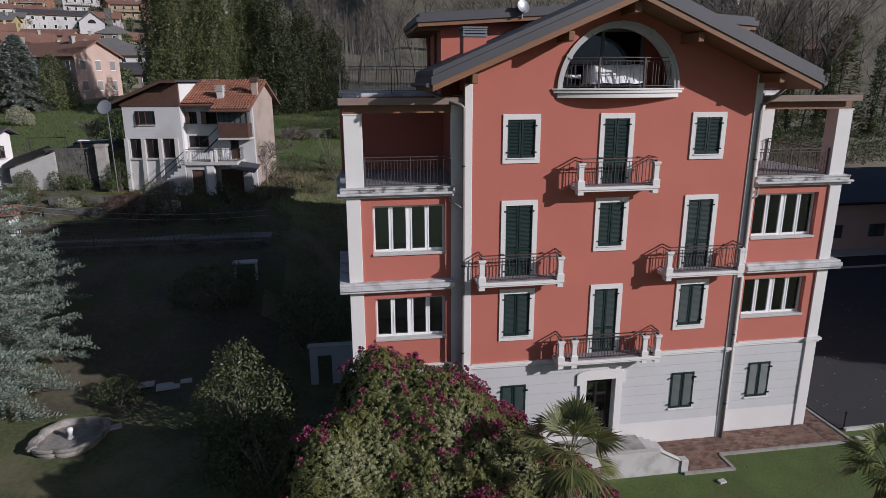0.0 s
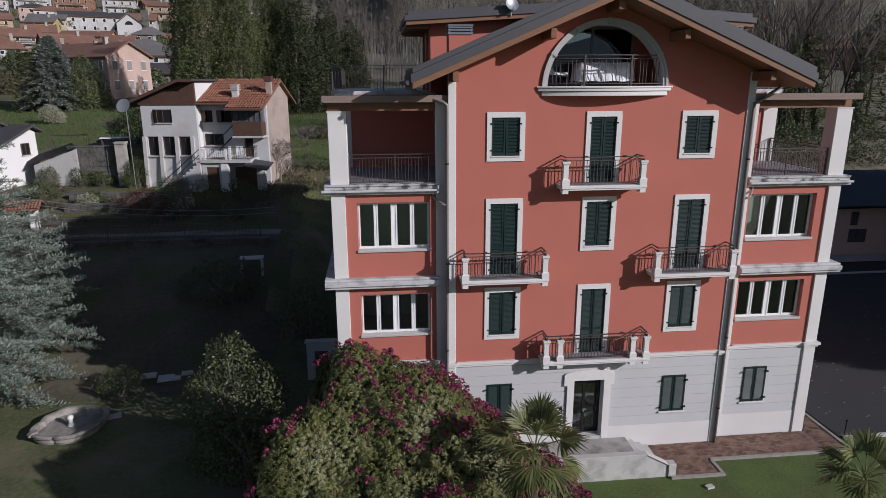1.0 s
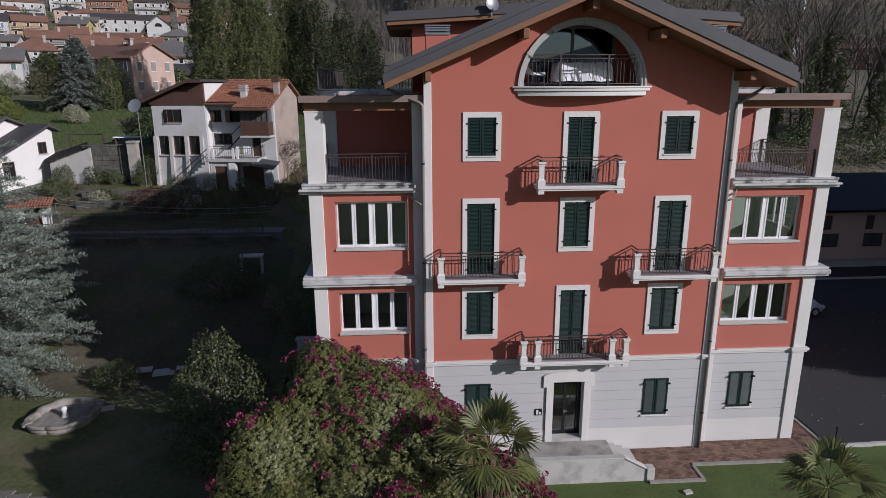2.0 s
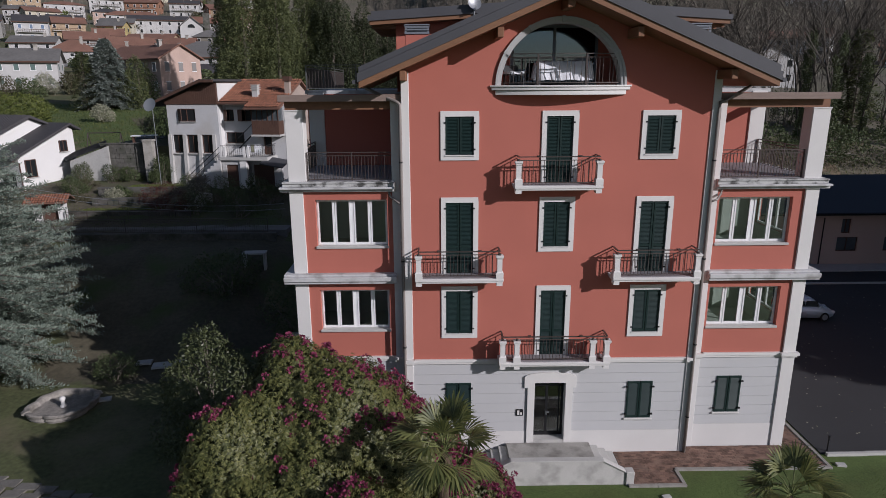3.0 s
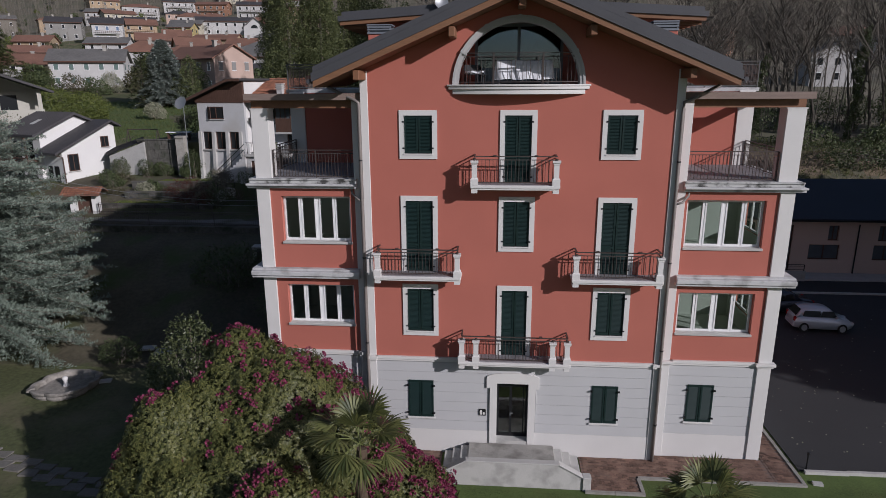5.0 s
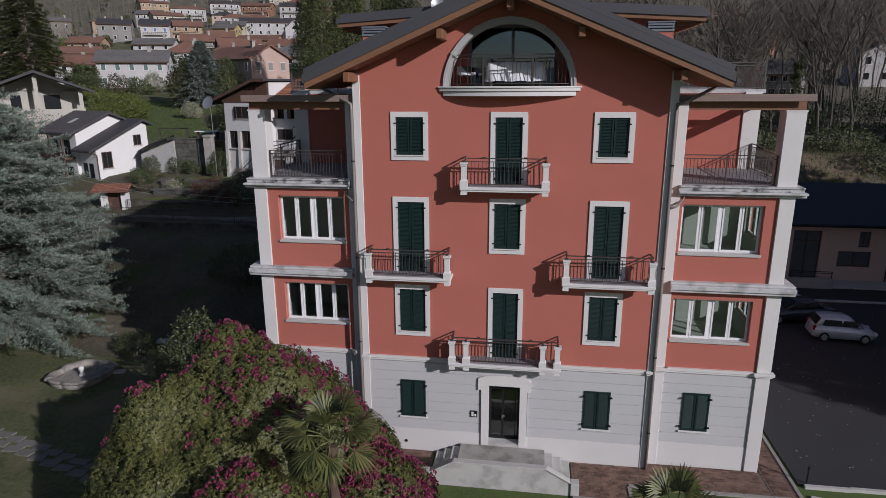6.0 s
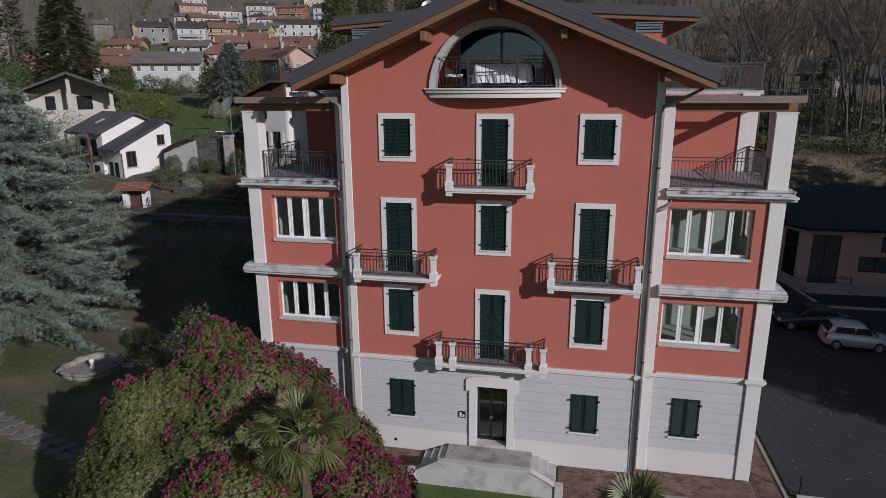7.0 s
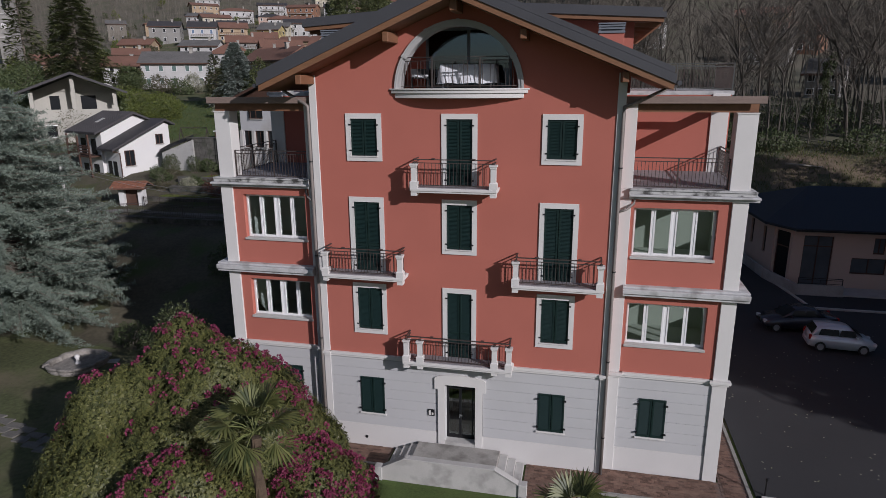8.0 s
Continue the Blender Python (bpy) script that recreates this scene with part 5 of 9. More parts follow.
def rosettes(rng, p, nrm, leaves, length, width, hang=0.25):
    """Whorls of leaves round each shoot tip."""
    n = len(p)
    t1 = unit(np.cross(nrm, np.array((0.3, 0.5, 0.8))))
    t2 = np.cross(nrm, t1)
    out = []
    turn = rng.uniform(0, math.tau, n)
    for k in range(leaves):
        a = turn + k * math.tau / leaves + rng.normal(0, 0.2, n)
        ring = t1 * np.cos(a)[:, None] + t2 * np.sin(a)[:, None]
        way = unit(ring + nrm * rng.uniform(-0.1, 0.55, (n, 1)) - np.array((0, 0, hang)))
        ln = length * rng.uniform(0.75, 1.25, n)
        out.append(leaf_quads(p, way, unit(nrm + rng.normal(0, 0.15, (n, 3))), ln, ln * width))
    return np.concatenate(out)


def scatter_leaves(rng, p, nrm, length, width, spread=0.8):
    n = len(p)
    way = unit(rand_dirs(rng, n) + nrm * 0.5 - np.array((0, 0, 0.15)))
    up = unit(nrm + rng.normal(0, spread * 0.6, (n, 3)))
    ln = length * rng.uniform(0.6, 1.35, n)
    return leaf_quads(p, way, up, ln, ln * width)


def stems(rng, lobes, foot, count, r=0.05):
    bm = bmesh.new()
    for k in range(count):
        c, rr = lobes[k % len(lobes)]
        d = rand_dirs(rng, 1)[0] * 0.75
        end = (c[0] + d[0] * rr[0], c[1] + d[1] * rr[1], max(c[2] + abs(d[2]) * rr[2], 0.5))
        f = (foot[0] + rng.uniform(-0.3, 0.3), foot[1] + rng.uniform(-0.3, 0.3), foot[2] - 0.2)
        mid = ((f[0] * 2 + end[0]) / 3 + rng.uniform(-0.2, 0.2), (f[1] * 2 + end[1]) / 3 + rng.uniform(-0.2, 0.2), (f[2] + end[2]) / 2)
        add_tube(bm, [f, mid, end], r, 5, 0.25)
    return bm


def shrub(name, at, lobes, label, mat, leaf=0.09, wide=0.5, count=6000, category="shrub", seed=1, stem=8, inner=0.35, group=""):
    """A leafy shrub: stems and a crown of loose leaves; lobes are given from its foot."""
    rng = np.random.RandomState(seed)
    sh = thing(name, at, 0, label, category, group)
    tagged(part("stem", stems(rng, lobes, (0, 0, 0), stem), M["bark"], sh), kind="stuff")
    p, nrm, _ = lobes_surface(rng, lobes, count, 0.14, inner, 0.02)
    link("crown", quads_mesh("crown", scatter_leaves(rng, p, nrm, leaf, wide)), mat, sh)
    return sh


def bare_tree_mesh(seed, tall=14.0, spread=0.5, depth=6, trunk=0.16, fork=0.62, lean=0.05):
    """Two meshes of a leafless tree: its limbs, and its twigs."""
    rng = random.Random(seed)
    verts, faces, twigs = [], [], []

    def limb(p, way, length, r, level):
        segs = (5 if level == 0 else 3) if level < 3 else 2
        q, d = p.copy(), way.copy()
        ring0 = None
        for s in range(segs + 1):
            side = d.cross(Vector((0.3, 0.2, 0.9))).normalized()
            up = d.cross(side)
            rr = r * (1 - 0.35 * s / segs)
            sides = 6 if level < 1 else 3
            base = len(verts)
            for k in range(sides):
                verts.append(q + side * math.cos(k * math.tau / sides) * rr + up * math.sin(k * math.tau / sides) * rr)
            if ring0 is not None:
                for k in range(sides):
                    faces.append((ring0 + k, ring0 + (k + 1) % sides, base + (k + 1) % sides, base + k))
            ring0 = base
            if s < segs:
                q = q + d * (length / segs)
                d = (d + Vector((rng.gauss(0, 0.07), rng.gauss(0, 0.07), 0.09))).normalized()
                if 0 < level < depth - 1 and rng.random() < 0.8 or (level == 0 and s >= 2):
                    off = (d + Vector((rng.gauss(0, 1), rng.gauss(0, 1), rng.uniform(-0.1, 0.5))).normalized() * spread * 1.5).normalized()
                    child(q, off, length * (rng.uniform(0.4, 0.6) if level else rng.uniform(0.28, 0.45)), rr * 0.45, level + 1)
        for k in range(2 if level else 3):
            off = (d + Vector((rng.gauss(0, 1), rng.gauss(0, 1), rng.uniform(0, 0.6))).normalized() * spread).normalized()
            child(q, off, length * rng.uniform(fork - 0.1, fork + 0.12), r * 0.58, level + 1)

    def child(p, way, length, r, level):
        if level >= depth or length < 0.35:
            for k in range(3):
                d = (way + Vector((rng.gauss(0, 0.5), rng.gauss(0, 0.5), rng.gauss(0.1, 0.4)))).normalized()
                ln = rng.uniform(0.5, 1.1)
                side = d.cross(Vector((rng.gauss(0, 1), rng.gauss(0, 1), rng.gauss(0, 1)))).normalized() * 0.0045
                mid = p + d * ln * 0.5 + Vector((0, 0, 0.04))
                twigs.append((p - side, p + side, mid + side * 0.8, p + d * ln))
            return
        limb(p, way, length, r, level)

    limb(Vector((0, 0, -0.3)), Vector((rng.gauss(0, lean), rng.gauss(0, lean), 1)).normalized(), tall * (0.52 if tall > 8 else 0.36), trunk, 0)
    me = bpy.data.meshes.new("limbs")
    me.from_pydata([tuple(v) for v in verts], [], faces)
    return me, quads_mesh("twigs", [[tuple(c) for c in t] for t in twigs])


def fan_palm(at, trunk_h, seed, crown=1.45, label="fan palm with a fibrous trunk and arching fronds"):
    rng = np.random.RandomState(seed)
    pm = thing("fan_palm", at, 0, label, "palm")
    bm = bmesh.new()
    pts = [(0.04 * math.sin(k), 0.03 * math.cos(k * 1.3), k * trunk_h / 14 - 0.2) for k in range(15)]
    add_tube(bm, pts, 0.15, 12, 0.9)
    for v in bm.verts:
        v.co.x += rng.normal(0, 0.012)
        v.co.y += rng.normal(0, 0.012)
    part("trunk", bm, M["palm_fibre"], pm, "shaggy fibre-covered trunk")
    for i in range(16):
        az = i * 2.39996 + rng.uniform(-0.25, 0.25)
        el = rng.uniform(0.9, 1.35) if i < 4 else rng.uniform(0.25, 0.75) if i < 10 else rng.uniform(-0.5, 0.1)
        d = np.array((math.cos(az) * math.cos(el), math.sin(az) * math.cos(el), math.sin(el)))
        side = unit(np.cross(d, (0, 0, 1.0)))
        up = np.cross(side, d)
        top = np.array((0, 0, trunk_h))
        stalk = crown * rng.uniform(0.36, 0.5)
        hub = top + d * stalk
        bend = unit(d - np.array((0, 0, 0.30 if el < 0.8 else 0.05)))
        size = crown * rng.uniform(0.46, 0.56)
        blades, n = [], 30
        for k in range(n):
            a = (k / (n - 1) - 0.5) * 3.0
            w = unit(bend * math.cos(a) + side * math.sin(a) + up * (0.10 if k % 2 else -0.02))
            ln = size * (1 - 0.10 * abs(a)) * rng.uniform(0.95, 1.04)
            mid = hub + w * ln * 0.58
            tip = hub + w * ln - np.array((0, 0, ln * rng.uniform(0.06, 0.24)))
            cross = unit(np.cross(w, up)) * ln * 0.042
            blades.append(np.array((hub, mid + cross, tip, mid - cross)))
        frond = link("frond", quads_mesh("frond", np.array(blades)), M["palm"], pm)
        bm = bmesh.new()
        add_tube(bm, [tuple(top - np.array((0, 0, 0.08))), tuple(top + d * stalk * 0.5 + up * 0.03), tuple(hub)], 0.014, 5)
        part("petiole", bm, M["palm_stalk"], frond)
    return pm


def cedar_mesh(seed, tall, wide, branches):
    """Tiers of branches with fishbone sprays of short needle tufts."""
    rng = np.random.RandomState(seed)
    up = np.array((0, 0, 1.0))
    base, way, size, lines = [], [], [], []
    for i in range(branches):
        f = 0.03 + 0.97 * (i + rng.uniform(0, 0.8)) / branches
        az = i * 2.39996 + rng.uniform(-0.35, 0.35)
        skirt = min(1.0, 0.84 + 0.16 * f / 0.25)
        r = wide * (1 - f) ** 0.5 * rng.uniform(0.70, 1.0) * skirt + 0.2
        out = np.array((math.cos(az), math.sin(az), 0.0))
        side = np.array((-out[1], out[0], 0.0))
        u = np.linspace(0, 1, 9)[:, None]
        sag = rng.uniform(-0.06, 0.34)
        line = np.array((0, 0, f * tall)) + out * r * u + side * r * 0.10 * rng.normal() * u ** 2 + up * r * (0.16 * u - (0.16 + sag) * u ** 2 + 0.17 * u ** 3)
        lines.append(line)
        q = np.arange(0.22, 1.0, 0.20 / r)
        for sgn in (-1, 1):
            qq = np.clip(q + rng.normal(0, 0.01, len(q)), 0, 1)
            at = np.stack([np.interp(qq, u[:, 0], line[:, k]) for k in range(3)], axis=1)
            ln = (0.22 + 0.75 * (1 - qq) ** 0.7 * min(r / 4.0, 1.0)) * rng.uniform(0.7, 1.2, len(q))
            w = unit(out * rng.uniform(0.6, 1.0, (len(q), 1)) + side * sgn * rng.uniform(0.5, 1.0, (len(q), 1)) + up * rng.normal(0.16, 0.34, (len(q), 1)))
            for a, d, l in zip(at, w, ln):
                m = max(int(l / 0.085), 2)
                k = np.linspace(0, 1, m)[:, None]
                pts = a + d * l * k - up * 0.16 * l * k ** 2
                base.append(pts)
                way.append(np.repeat(d[None], m, axis=0))
                size.append(np.repeat(0.9 + 0.25 * (1 - k[:, 0]), 1))
    b, w, s = np.concatenate(base), np.concatenate(way), np.concatenate(size)
    quads = []
    for turn in (0.0, 2.1, 4.2):
        side = unit(np.cross(w, up))
        a = turn + rng.uniform(-0.5, 0.5, len(b))
        off = side * np.cos(a)[:, None] + up * np.sin(a)[:, None]
        d = unit(w * 0.75 + off * 0.8)
        ln = 0.15 * s * rng.uniform(0.75, 1.25, len(b))
        quads.append(leaf_quads(b, d, unit(np.cross(d, w) + rng.normal(0, 0.3, b.shape)), ln, ln * 0.36))
    return quads_mesh("crown", np.concatenate(quads)), lines


def plume_crown(seed, tall, wide, plumes, leaves, leaf=0.42):
    """A dense columnar evergreen: upswept plumes of scale leaves round a tapering column, with gaps between them."""
    rng = np.random.RandomState(seed)
    lobes = []
    for k in range(plumes):
        f = (k + rng.uniform(0, 1)) / plumes
        r = wide * min(1.0, 0.72 + 1.6 * f) * (1 - f ** 2.4) ** 0.8 * rng.uniform(0.45, 1.0)
        a = k * 2.39996 + rng.uniform(-0.4, 0.4)
        size = wide * rng.uniform(0.17, 0.36) * (1.1 - 0.5 * f)
        lobes.append(((r * math.cos(a), r * math.sin(a), tall * (0.03 + 0.94 * f)), (size, size, size * rng.uniform(1.2, 2.4))))
    p, nrm, _ = lobes_surface(rng, lobes, leaves, 0.20, 0.45, 0.1)
    way = unit(nrm * 0.9 + np.array((0, 0, -0.15)) + rng.normal(0, 0.5, p.shape))
    ln = leaf * rng.uniform(0.5, 1.4, len(p))
    return quads_mesh("crown", leaf_quads(p, way, unit(nrm + rng.normal(0, 0.6, p.shape)), ln, ln * 0.42))


def columnar_fir(name, at, label, crown, tall, mat, group):
    tr = thing(name, at, 0, label, "tree", group)
    part("trunk", trunk_mesh(tall * 0.95, 0.35), M["bark"], tr)
    link("crown", crown, mat, tr)
    return tr


def grass_tufts(name, count, area, mat, seed, tall, label, keep=lambda x, y: True, level=None):
    """Loose blades of grass over a stretch of ground."""
    rng = np.random.RandomState(seed)
    x0, x1, y0, y1 = area
    xs, ys = rng.uniform(x0, x1, count), rng.uniform(y0, y1, count)
    p = np.array([(x, y, (height(x, y) if level is None else level) - 0.03) for x, y in zip(xs, ys) if keep(x, y)])
    n = len(p)
    way = unit(np.stack((rng.normal(0, 0.45, n), rng.normal(0, 0.45, n), np.ones(n)), axis=1))
    ln = tall * rng.uniform(0.5, 1.4, n)
    ob = link(name, quads_mesh(name, leaf_quads(p, way, unit(rng.normal(size=(n, 3))), ln, ln * 0.16)), mat)
    return tagged(ob, label, "grass", kind="stuff")


# ---- garden plants ----
def blended_dome(rng, lobes, n, sharp=5.0, rough=0.085, low_cut=0.1):
    """Points on one smooth skin round all the lobes, lightly bumped, with their outward ways."""
    cs = np.array([l[0] for l in lobes], float)
    rs = np.array([l[1] for l in lobes], float)
    area = rs[:, 0] * rs[:, 1] + rs[:, 1] * rs[:, 2] + rs[:, 0] * rs[:, 2]
    pick = rng.choice(len(lobes), n, p=area / area.sum())
    p = cs[pick] + rand_dirs(rng, n) * rs[pick]

    def field(q):
        d = (q[:, None, :] - cs[None]) / rs[None]
        e = np.maximum(np.linalg.norm(d, axis=2), 0.05)
        w = np.exp(-sharp * (e - 1))
        total = w.sum(axis=1)
        g = (w[:, :, None] * d / (e[:, :, None] * rs[None])).sum(axis=1) / total[:, None]
        return np.log(total) / sharp, g

    inside = np.zeros(n, bool)
    for k in range(6):
        v, g = field(p)
        if k == 0:
            inside = v > 0.30
        p = p + g / np.maximum((g ** 2).sum(axis=1), 0.05)[:, None] * np.clip(v, -0.3, 0.3)[:, None]
    nrm = unit(field(p)[1])
    bump = np.sin(p[:, 0] * 4.1 + 1) * np.sin(p[:, 1] * 3.7) + 0.8 * np.sin(p[:, 2] * 5.3 + p[:, 0] * 2.3) * np.sin(p[:, 1] * 5.9 + 2) + 0.6 * np.sin(p[:, 0] * 9.0 + p[:, 2] * 8.0)
    p = p + nrm * (rough * bump + rng.normal(0, 0.05, n))[:, None]
    keep = ~inside & (p[:, 2] > low_cut)
    return p[keep], nrm[keep]


def rhododendron(at, lobes, seed, count, drifts, label):
    """A domed rhododendron: whorls of leathery leaves, and trusses of blossom in drifts, each a centre, a radius and a share of the shoots."""
    rng = np.random.RandomState(seed)
    rh = thing("rhododendron", at, 0, label, "shrub")
    tagged(part("stem", stems(rng, lobes, (0, 0, 0), 16, 0.07), M["bark"], rh), kind="stuff")
    p, nrm = blended_dome(rng, lobes, count)
    link("crown", quads_mesh("crown", rosettes(rng, p, nrm, 6, 0.105, 0.31, 0.8)), M["rhodo"], rh)
    # inner leaves in the darkened colour, painting the shade behind the outer whorls
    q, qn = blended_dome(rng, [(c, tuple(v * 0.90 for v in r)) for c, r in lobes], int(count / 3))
    link("inner_leaves", quads_mesh("inner_leaves", rosettes(rng, q, qn, 5, 0.24, 0.40, 0.4)), M["rhodo_shade"], rh)
    share = np.zeros(len(p))
    for c, r, f in drifts:
        d = np.linalg.norm((p - np.array(c)) / np.array(r), axis=1)
        share = np.maximum(share, f * np.clip(1.5 - d, 0, 1))
    clump = 0.55 + 0.6 * np.sin(p[:, 0] * 3.1 + p[:, 2] * 2.2) * np.sin(p[:, 1] * 2.7 + p[:, 2] * 3.3 + 1)
    sel = rng.rand(len(p)) < 0.66 * share * np.clip(clump, 0.12, 1.2)
    c, cn = p[sel] + nrm[sel] * 0.06, nrm[sel]
    petals = []
    for k in range(20):
        d = unit(rand_dirs(rng, len(c)) + cn * 0.6)
        b = c + d * 0.055
        petals.append(leaf_quads(b, unit(d + rng.normal(0, 0.4, d.shape)), rand_dirs(rng, len(c)), np.full(len(c), 0.08), np.full(len(c), 0.066)))
    link("blossom", quads_mesh("blossom", np.concatenate(petals)), M["flower"], rh, "magenta flower trusses")
    return rh


rhododendron((1.2, 14.0, 0), [
    ((-0.65, 2.0, 3.72), (1.2, 1.5, 2.6)), ((0.85, 1.4, 3.5), (1.65, 1.8, 2.4)), ((-1.2, 0.5, 2.9), (1.3, 1.4, 2.1)), ((1.8, 2.2, 2.65), (1.7, 1.8, 2.1)), ((-2.15, 0.0, 3.2), (1.05, 1.25, 1.95)), ((2.8, 1.0, 2.4), (1.4, 1.5, 1.85)),
    ((-1.2, -1.7, 1.8), (1.6, 1.5, 2.0)), ((3.4, 2.2, 1.6), (1.4, 1.4, 1.6)), ((-2.75, -1.0, 1.8), (0.9, 1.2, 1.55)), ((0.5, -0.7, 2.4), (1.5, 1.4, 2.0))],
    4, 44000, [((-0.6, 2.2, 6.1), (1.3, 1.6, 0.6), 0.15), ((1.4, 0.7, 5.2), (1.2, 1.3, 1.0), 0.16), ((2.4, 2.6, 4.9), (1.8, 1.4, 1.2), 0.15), ((3.6, 1.2, 4.4), (1.5, 1.2, 1.1), 0.15), ((-2.5, 0.1, 5.2), (0.5, 0.7, 0.6), 0.36), ((-3.1, -0.6, 4.0), (0.4, 0.5, 0.6), 0.12), ((0.2, 0.2, 5.2), (2.4, 2.0, 1.6), 0.025)],
    "huge domed rhododendron in magenta bloom on the lawn")
rhododendron((3.0, 11.9, 0), [((0, 0, 2.2), (1.45, 1.25, 2.05)), ((-0.9, -0.8, 1.7), (1.2, 1.1, 1.8)), ((0.9, 0.3, 1.7), (1.1, 1.0, 1.7))], 15, 9000, [((0, -0.2, 3.9), (1.3, 1.2, 0.9), 0.20), ((-0.6, -1.0, 3.1), (0.9, 0.8, 0.8), 0.09)], "rounded rhododendron flecked with magenta blossom before the palm")
rhododendron((5.9, 14.3, 0), [((0, 0, 1.45), (1.15, 1.3, 1.6)), ((0.35, 1.0, 1.1), (0.95, 1.0, 1.2)), ((-0.9, 0.4, 1.7), (1.0, 1.2, 1.8))], 9, 8000, [((0.2, 0, 2.4), (1.7, 1.9, 2.2), 0.42)], "low rhododendron thick with magenta blossom beside the palm")

fan_palm((5.05, 12.45, 0), 5.0, 3, 1.55)
fan_palm((13.25, 11.75, 0), 4.15, 8, 1.35, "young fan palm on the lawn")
shrub("laurel_shrub", (-4.3, 22.3, 0), [((-0.2, 0.3, 2.9), (0.95, 0.9, 1.2)), ((-0.9, -0.1, 1.7), (0.95, 1.0, 1.3)), ((0.9, 0.0, 1.9), (1.0, 1.0, 1.2)), ((0, -0.4, 1.2), (1.5, 1.2, 1.3)), ((-0.5, 0.3, 2.6), (0.6, 0.6, 0.7))], "tall glossy evergreen laurel shrub on the lawn", M["laurel"], 0.14, 0.42, 15000, seed=5, stem=12)
shrub("laurel_shrub", (-3.2, 19.6, 0), [((0, 0, 1.1), (1.9, 1.6, 1.3)), ((1.4, 0.5, 0.9), (1.2, 1.2, 1.1)), ((-1.2, 0.6, 1.0), (1.3, 1.1, 1.1))], "low dark evergreen shrub in the shade", M["laurel"], 0.12, 0.45, 12000, seed=6, stem=10)
shrub("garden_shrub", (-10.5, 26.6, 0), [((0, 0, 0.6), (0.75, 0.7, 0.62)), ((0.5, 0.2, 0.5), (0.6, 0.5, 0.5)), ((-0.5, 0.1, 0.4), (0.5, 0.5, 0.5))], "small olive-green shrub behind the stone basin", M["dull_leaf"], 0.10, 0.42, 3500, seed=7)
shrub("garden_shrub", (-2.2, 29.5, 0.8), [((0, 0, 1.6), (1.8, 1.5, 1.6)), ((1.3, 0.4, 1.1), (1.2, 1.2, 1.2))], "dark garden shrub in the shadow of the house", M["dull_leaf"], 0.14, 0.45, 5000, seed=8)
shrub("garden_shrub", (-7.0, 33.0, 1.9), [((0, 0, 1.3), (1.9, 1.4, 1.3)), ((-1.5, 0.4, 0.9), (1.2, 1.2, 1.0))], "dark garden shrub in the shadow of the house", M["dull_leaf"], 0.14, 0.45, 5000, seed=9)

# the blue cedar
conifer("blue_cedar", (-18.6, 27.2, 0), "large blue Atlas cedar with drooping tiers of needles", cedar_mesh(12, 14.0, 8.1, 460), 14.0, 0.42, M["cedar"])

grass_tufts("lawn_grass", 42000, (6.0, 24.0, 9.0, 18.6), M["lawn_grass"], 91, 0.05, "short green lawn grass before the house", lambda x, y: y < 17.7 or x > 13.6, 0.0)
grass_tufts("garden_grass", 7000, (-20.0, 0.5, 12.0, 30.0), M["grass"], 92, 0.07, "thin grass of the shaded garden", lambda x, y: (x + 11.2) ** 2 + (y - 23.6) ** 2 > 4.5, 0.0)


# ---- the two houses up the slope ----
def local_wall(x0, x1, z0, z1, holes_, y=0.0, thick=0.3):
    return wall_with_openings(x0, x1, z0, z1, holes_, y, y + thick)


def simple_window(parent, x, z, w, h, y=0.0, sash=None, leaf=None, sides=(-1, 1)):
    """A framed pane in a wall that faces -y, with open shutter leaves where leaf is given."""
    fr = sash or M["frame_white"]
    t = 0.06
    ob = part("window", boxes((x - w / 2, y - 0.07, z, x - w / 2 + t, y + 0.02, z + h), (x + w / 2 - t, y - 0.07, z, x + w / 2, y + 0.02, z + h), (x - w / 2 + t, y - 0.07, z, x + w / 2 - t, y + 0.02, z + t), (x - w / 2 + t, y - 0.07, z + h - t, x + w / 2 - t, y + 0.02, z + h), (x - 0.03, y - 0.06, z + t, x + 0.03, y + 0.02, z + h - t)), fr, parent)
    part("pane", boxes((x - w / 2 + t, y - 0.035, z + t, x + w / 2 - t, y - 0.02, z + h - t)), M["pane"], ob)
    part("window_sill", boxes((x - w / 2 - 0.08, y - 0.14, z - 0.06, x + w / 2 + 0.08, y + 0.05, z)), M["kerb"], ob)
    if leaf:
        for s in sides:
            a, b = sorted((x + s * w / 2, x + s * (w / 2 + w * 0.48)))
            part("shutter", boxes((a, y - 0.08, z, b, y - 0.03, z + h)), leaf, ob)
    return ob


def tile_rows(x0, x1, y0, y1, z0, z1, along=0.21, up=0.32, seed=1):
    """Rows of lapped barrel tiles over a pitch that rises from y0, z0 to y1, z1, as loose pieces."""
    rng = np.random.RandomState(seed)
    n, m = int((x1 - x0) / along), int(math.hypot(y1 - y0, z1 - z0) / up)
    out = []
    for j in range(m):
        f0, f1 = j / m, (j + 1.15) / m
        lift = 0.05 + rng.normal(0, 0.008)
        for i in range(n):
            x = x0 + i * along + rng.normal(0, 0.01)
            dz = lift + rng.normal(0, 0.012)
            a, b = (y0 + (y1 - y0) * f0, z0 + (z1 - z0) * f0 + dz + 0.04), (y0 + (y1 - y0) * f1, z0 + (z1 - z0) * f1 + dz)
            out.append(((x, *a), (x + along * 0.5, a[0], a[1] + 0.06), (x + along * 0.5, b[0], b[1] + 0.05), (x, *b)))
            out.append(((x + along * 0.5, a[0], a[1] + 0.06), (x + along, *a), (x + along, *b), (x + along * 0.5, b[0], b[1] + 0.05)))
    return quads_mesh("roof_tiles", out)


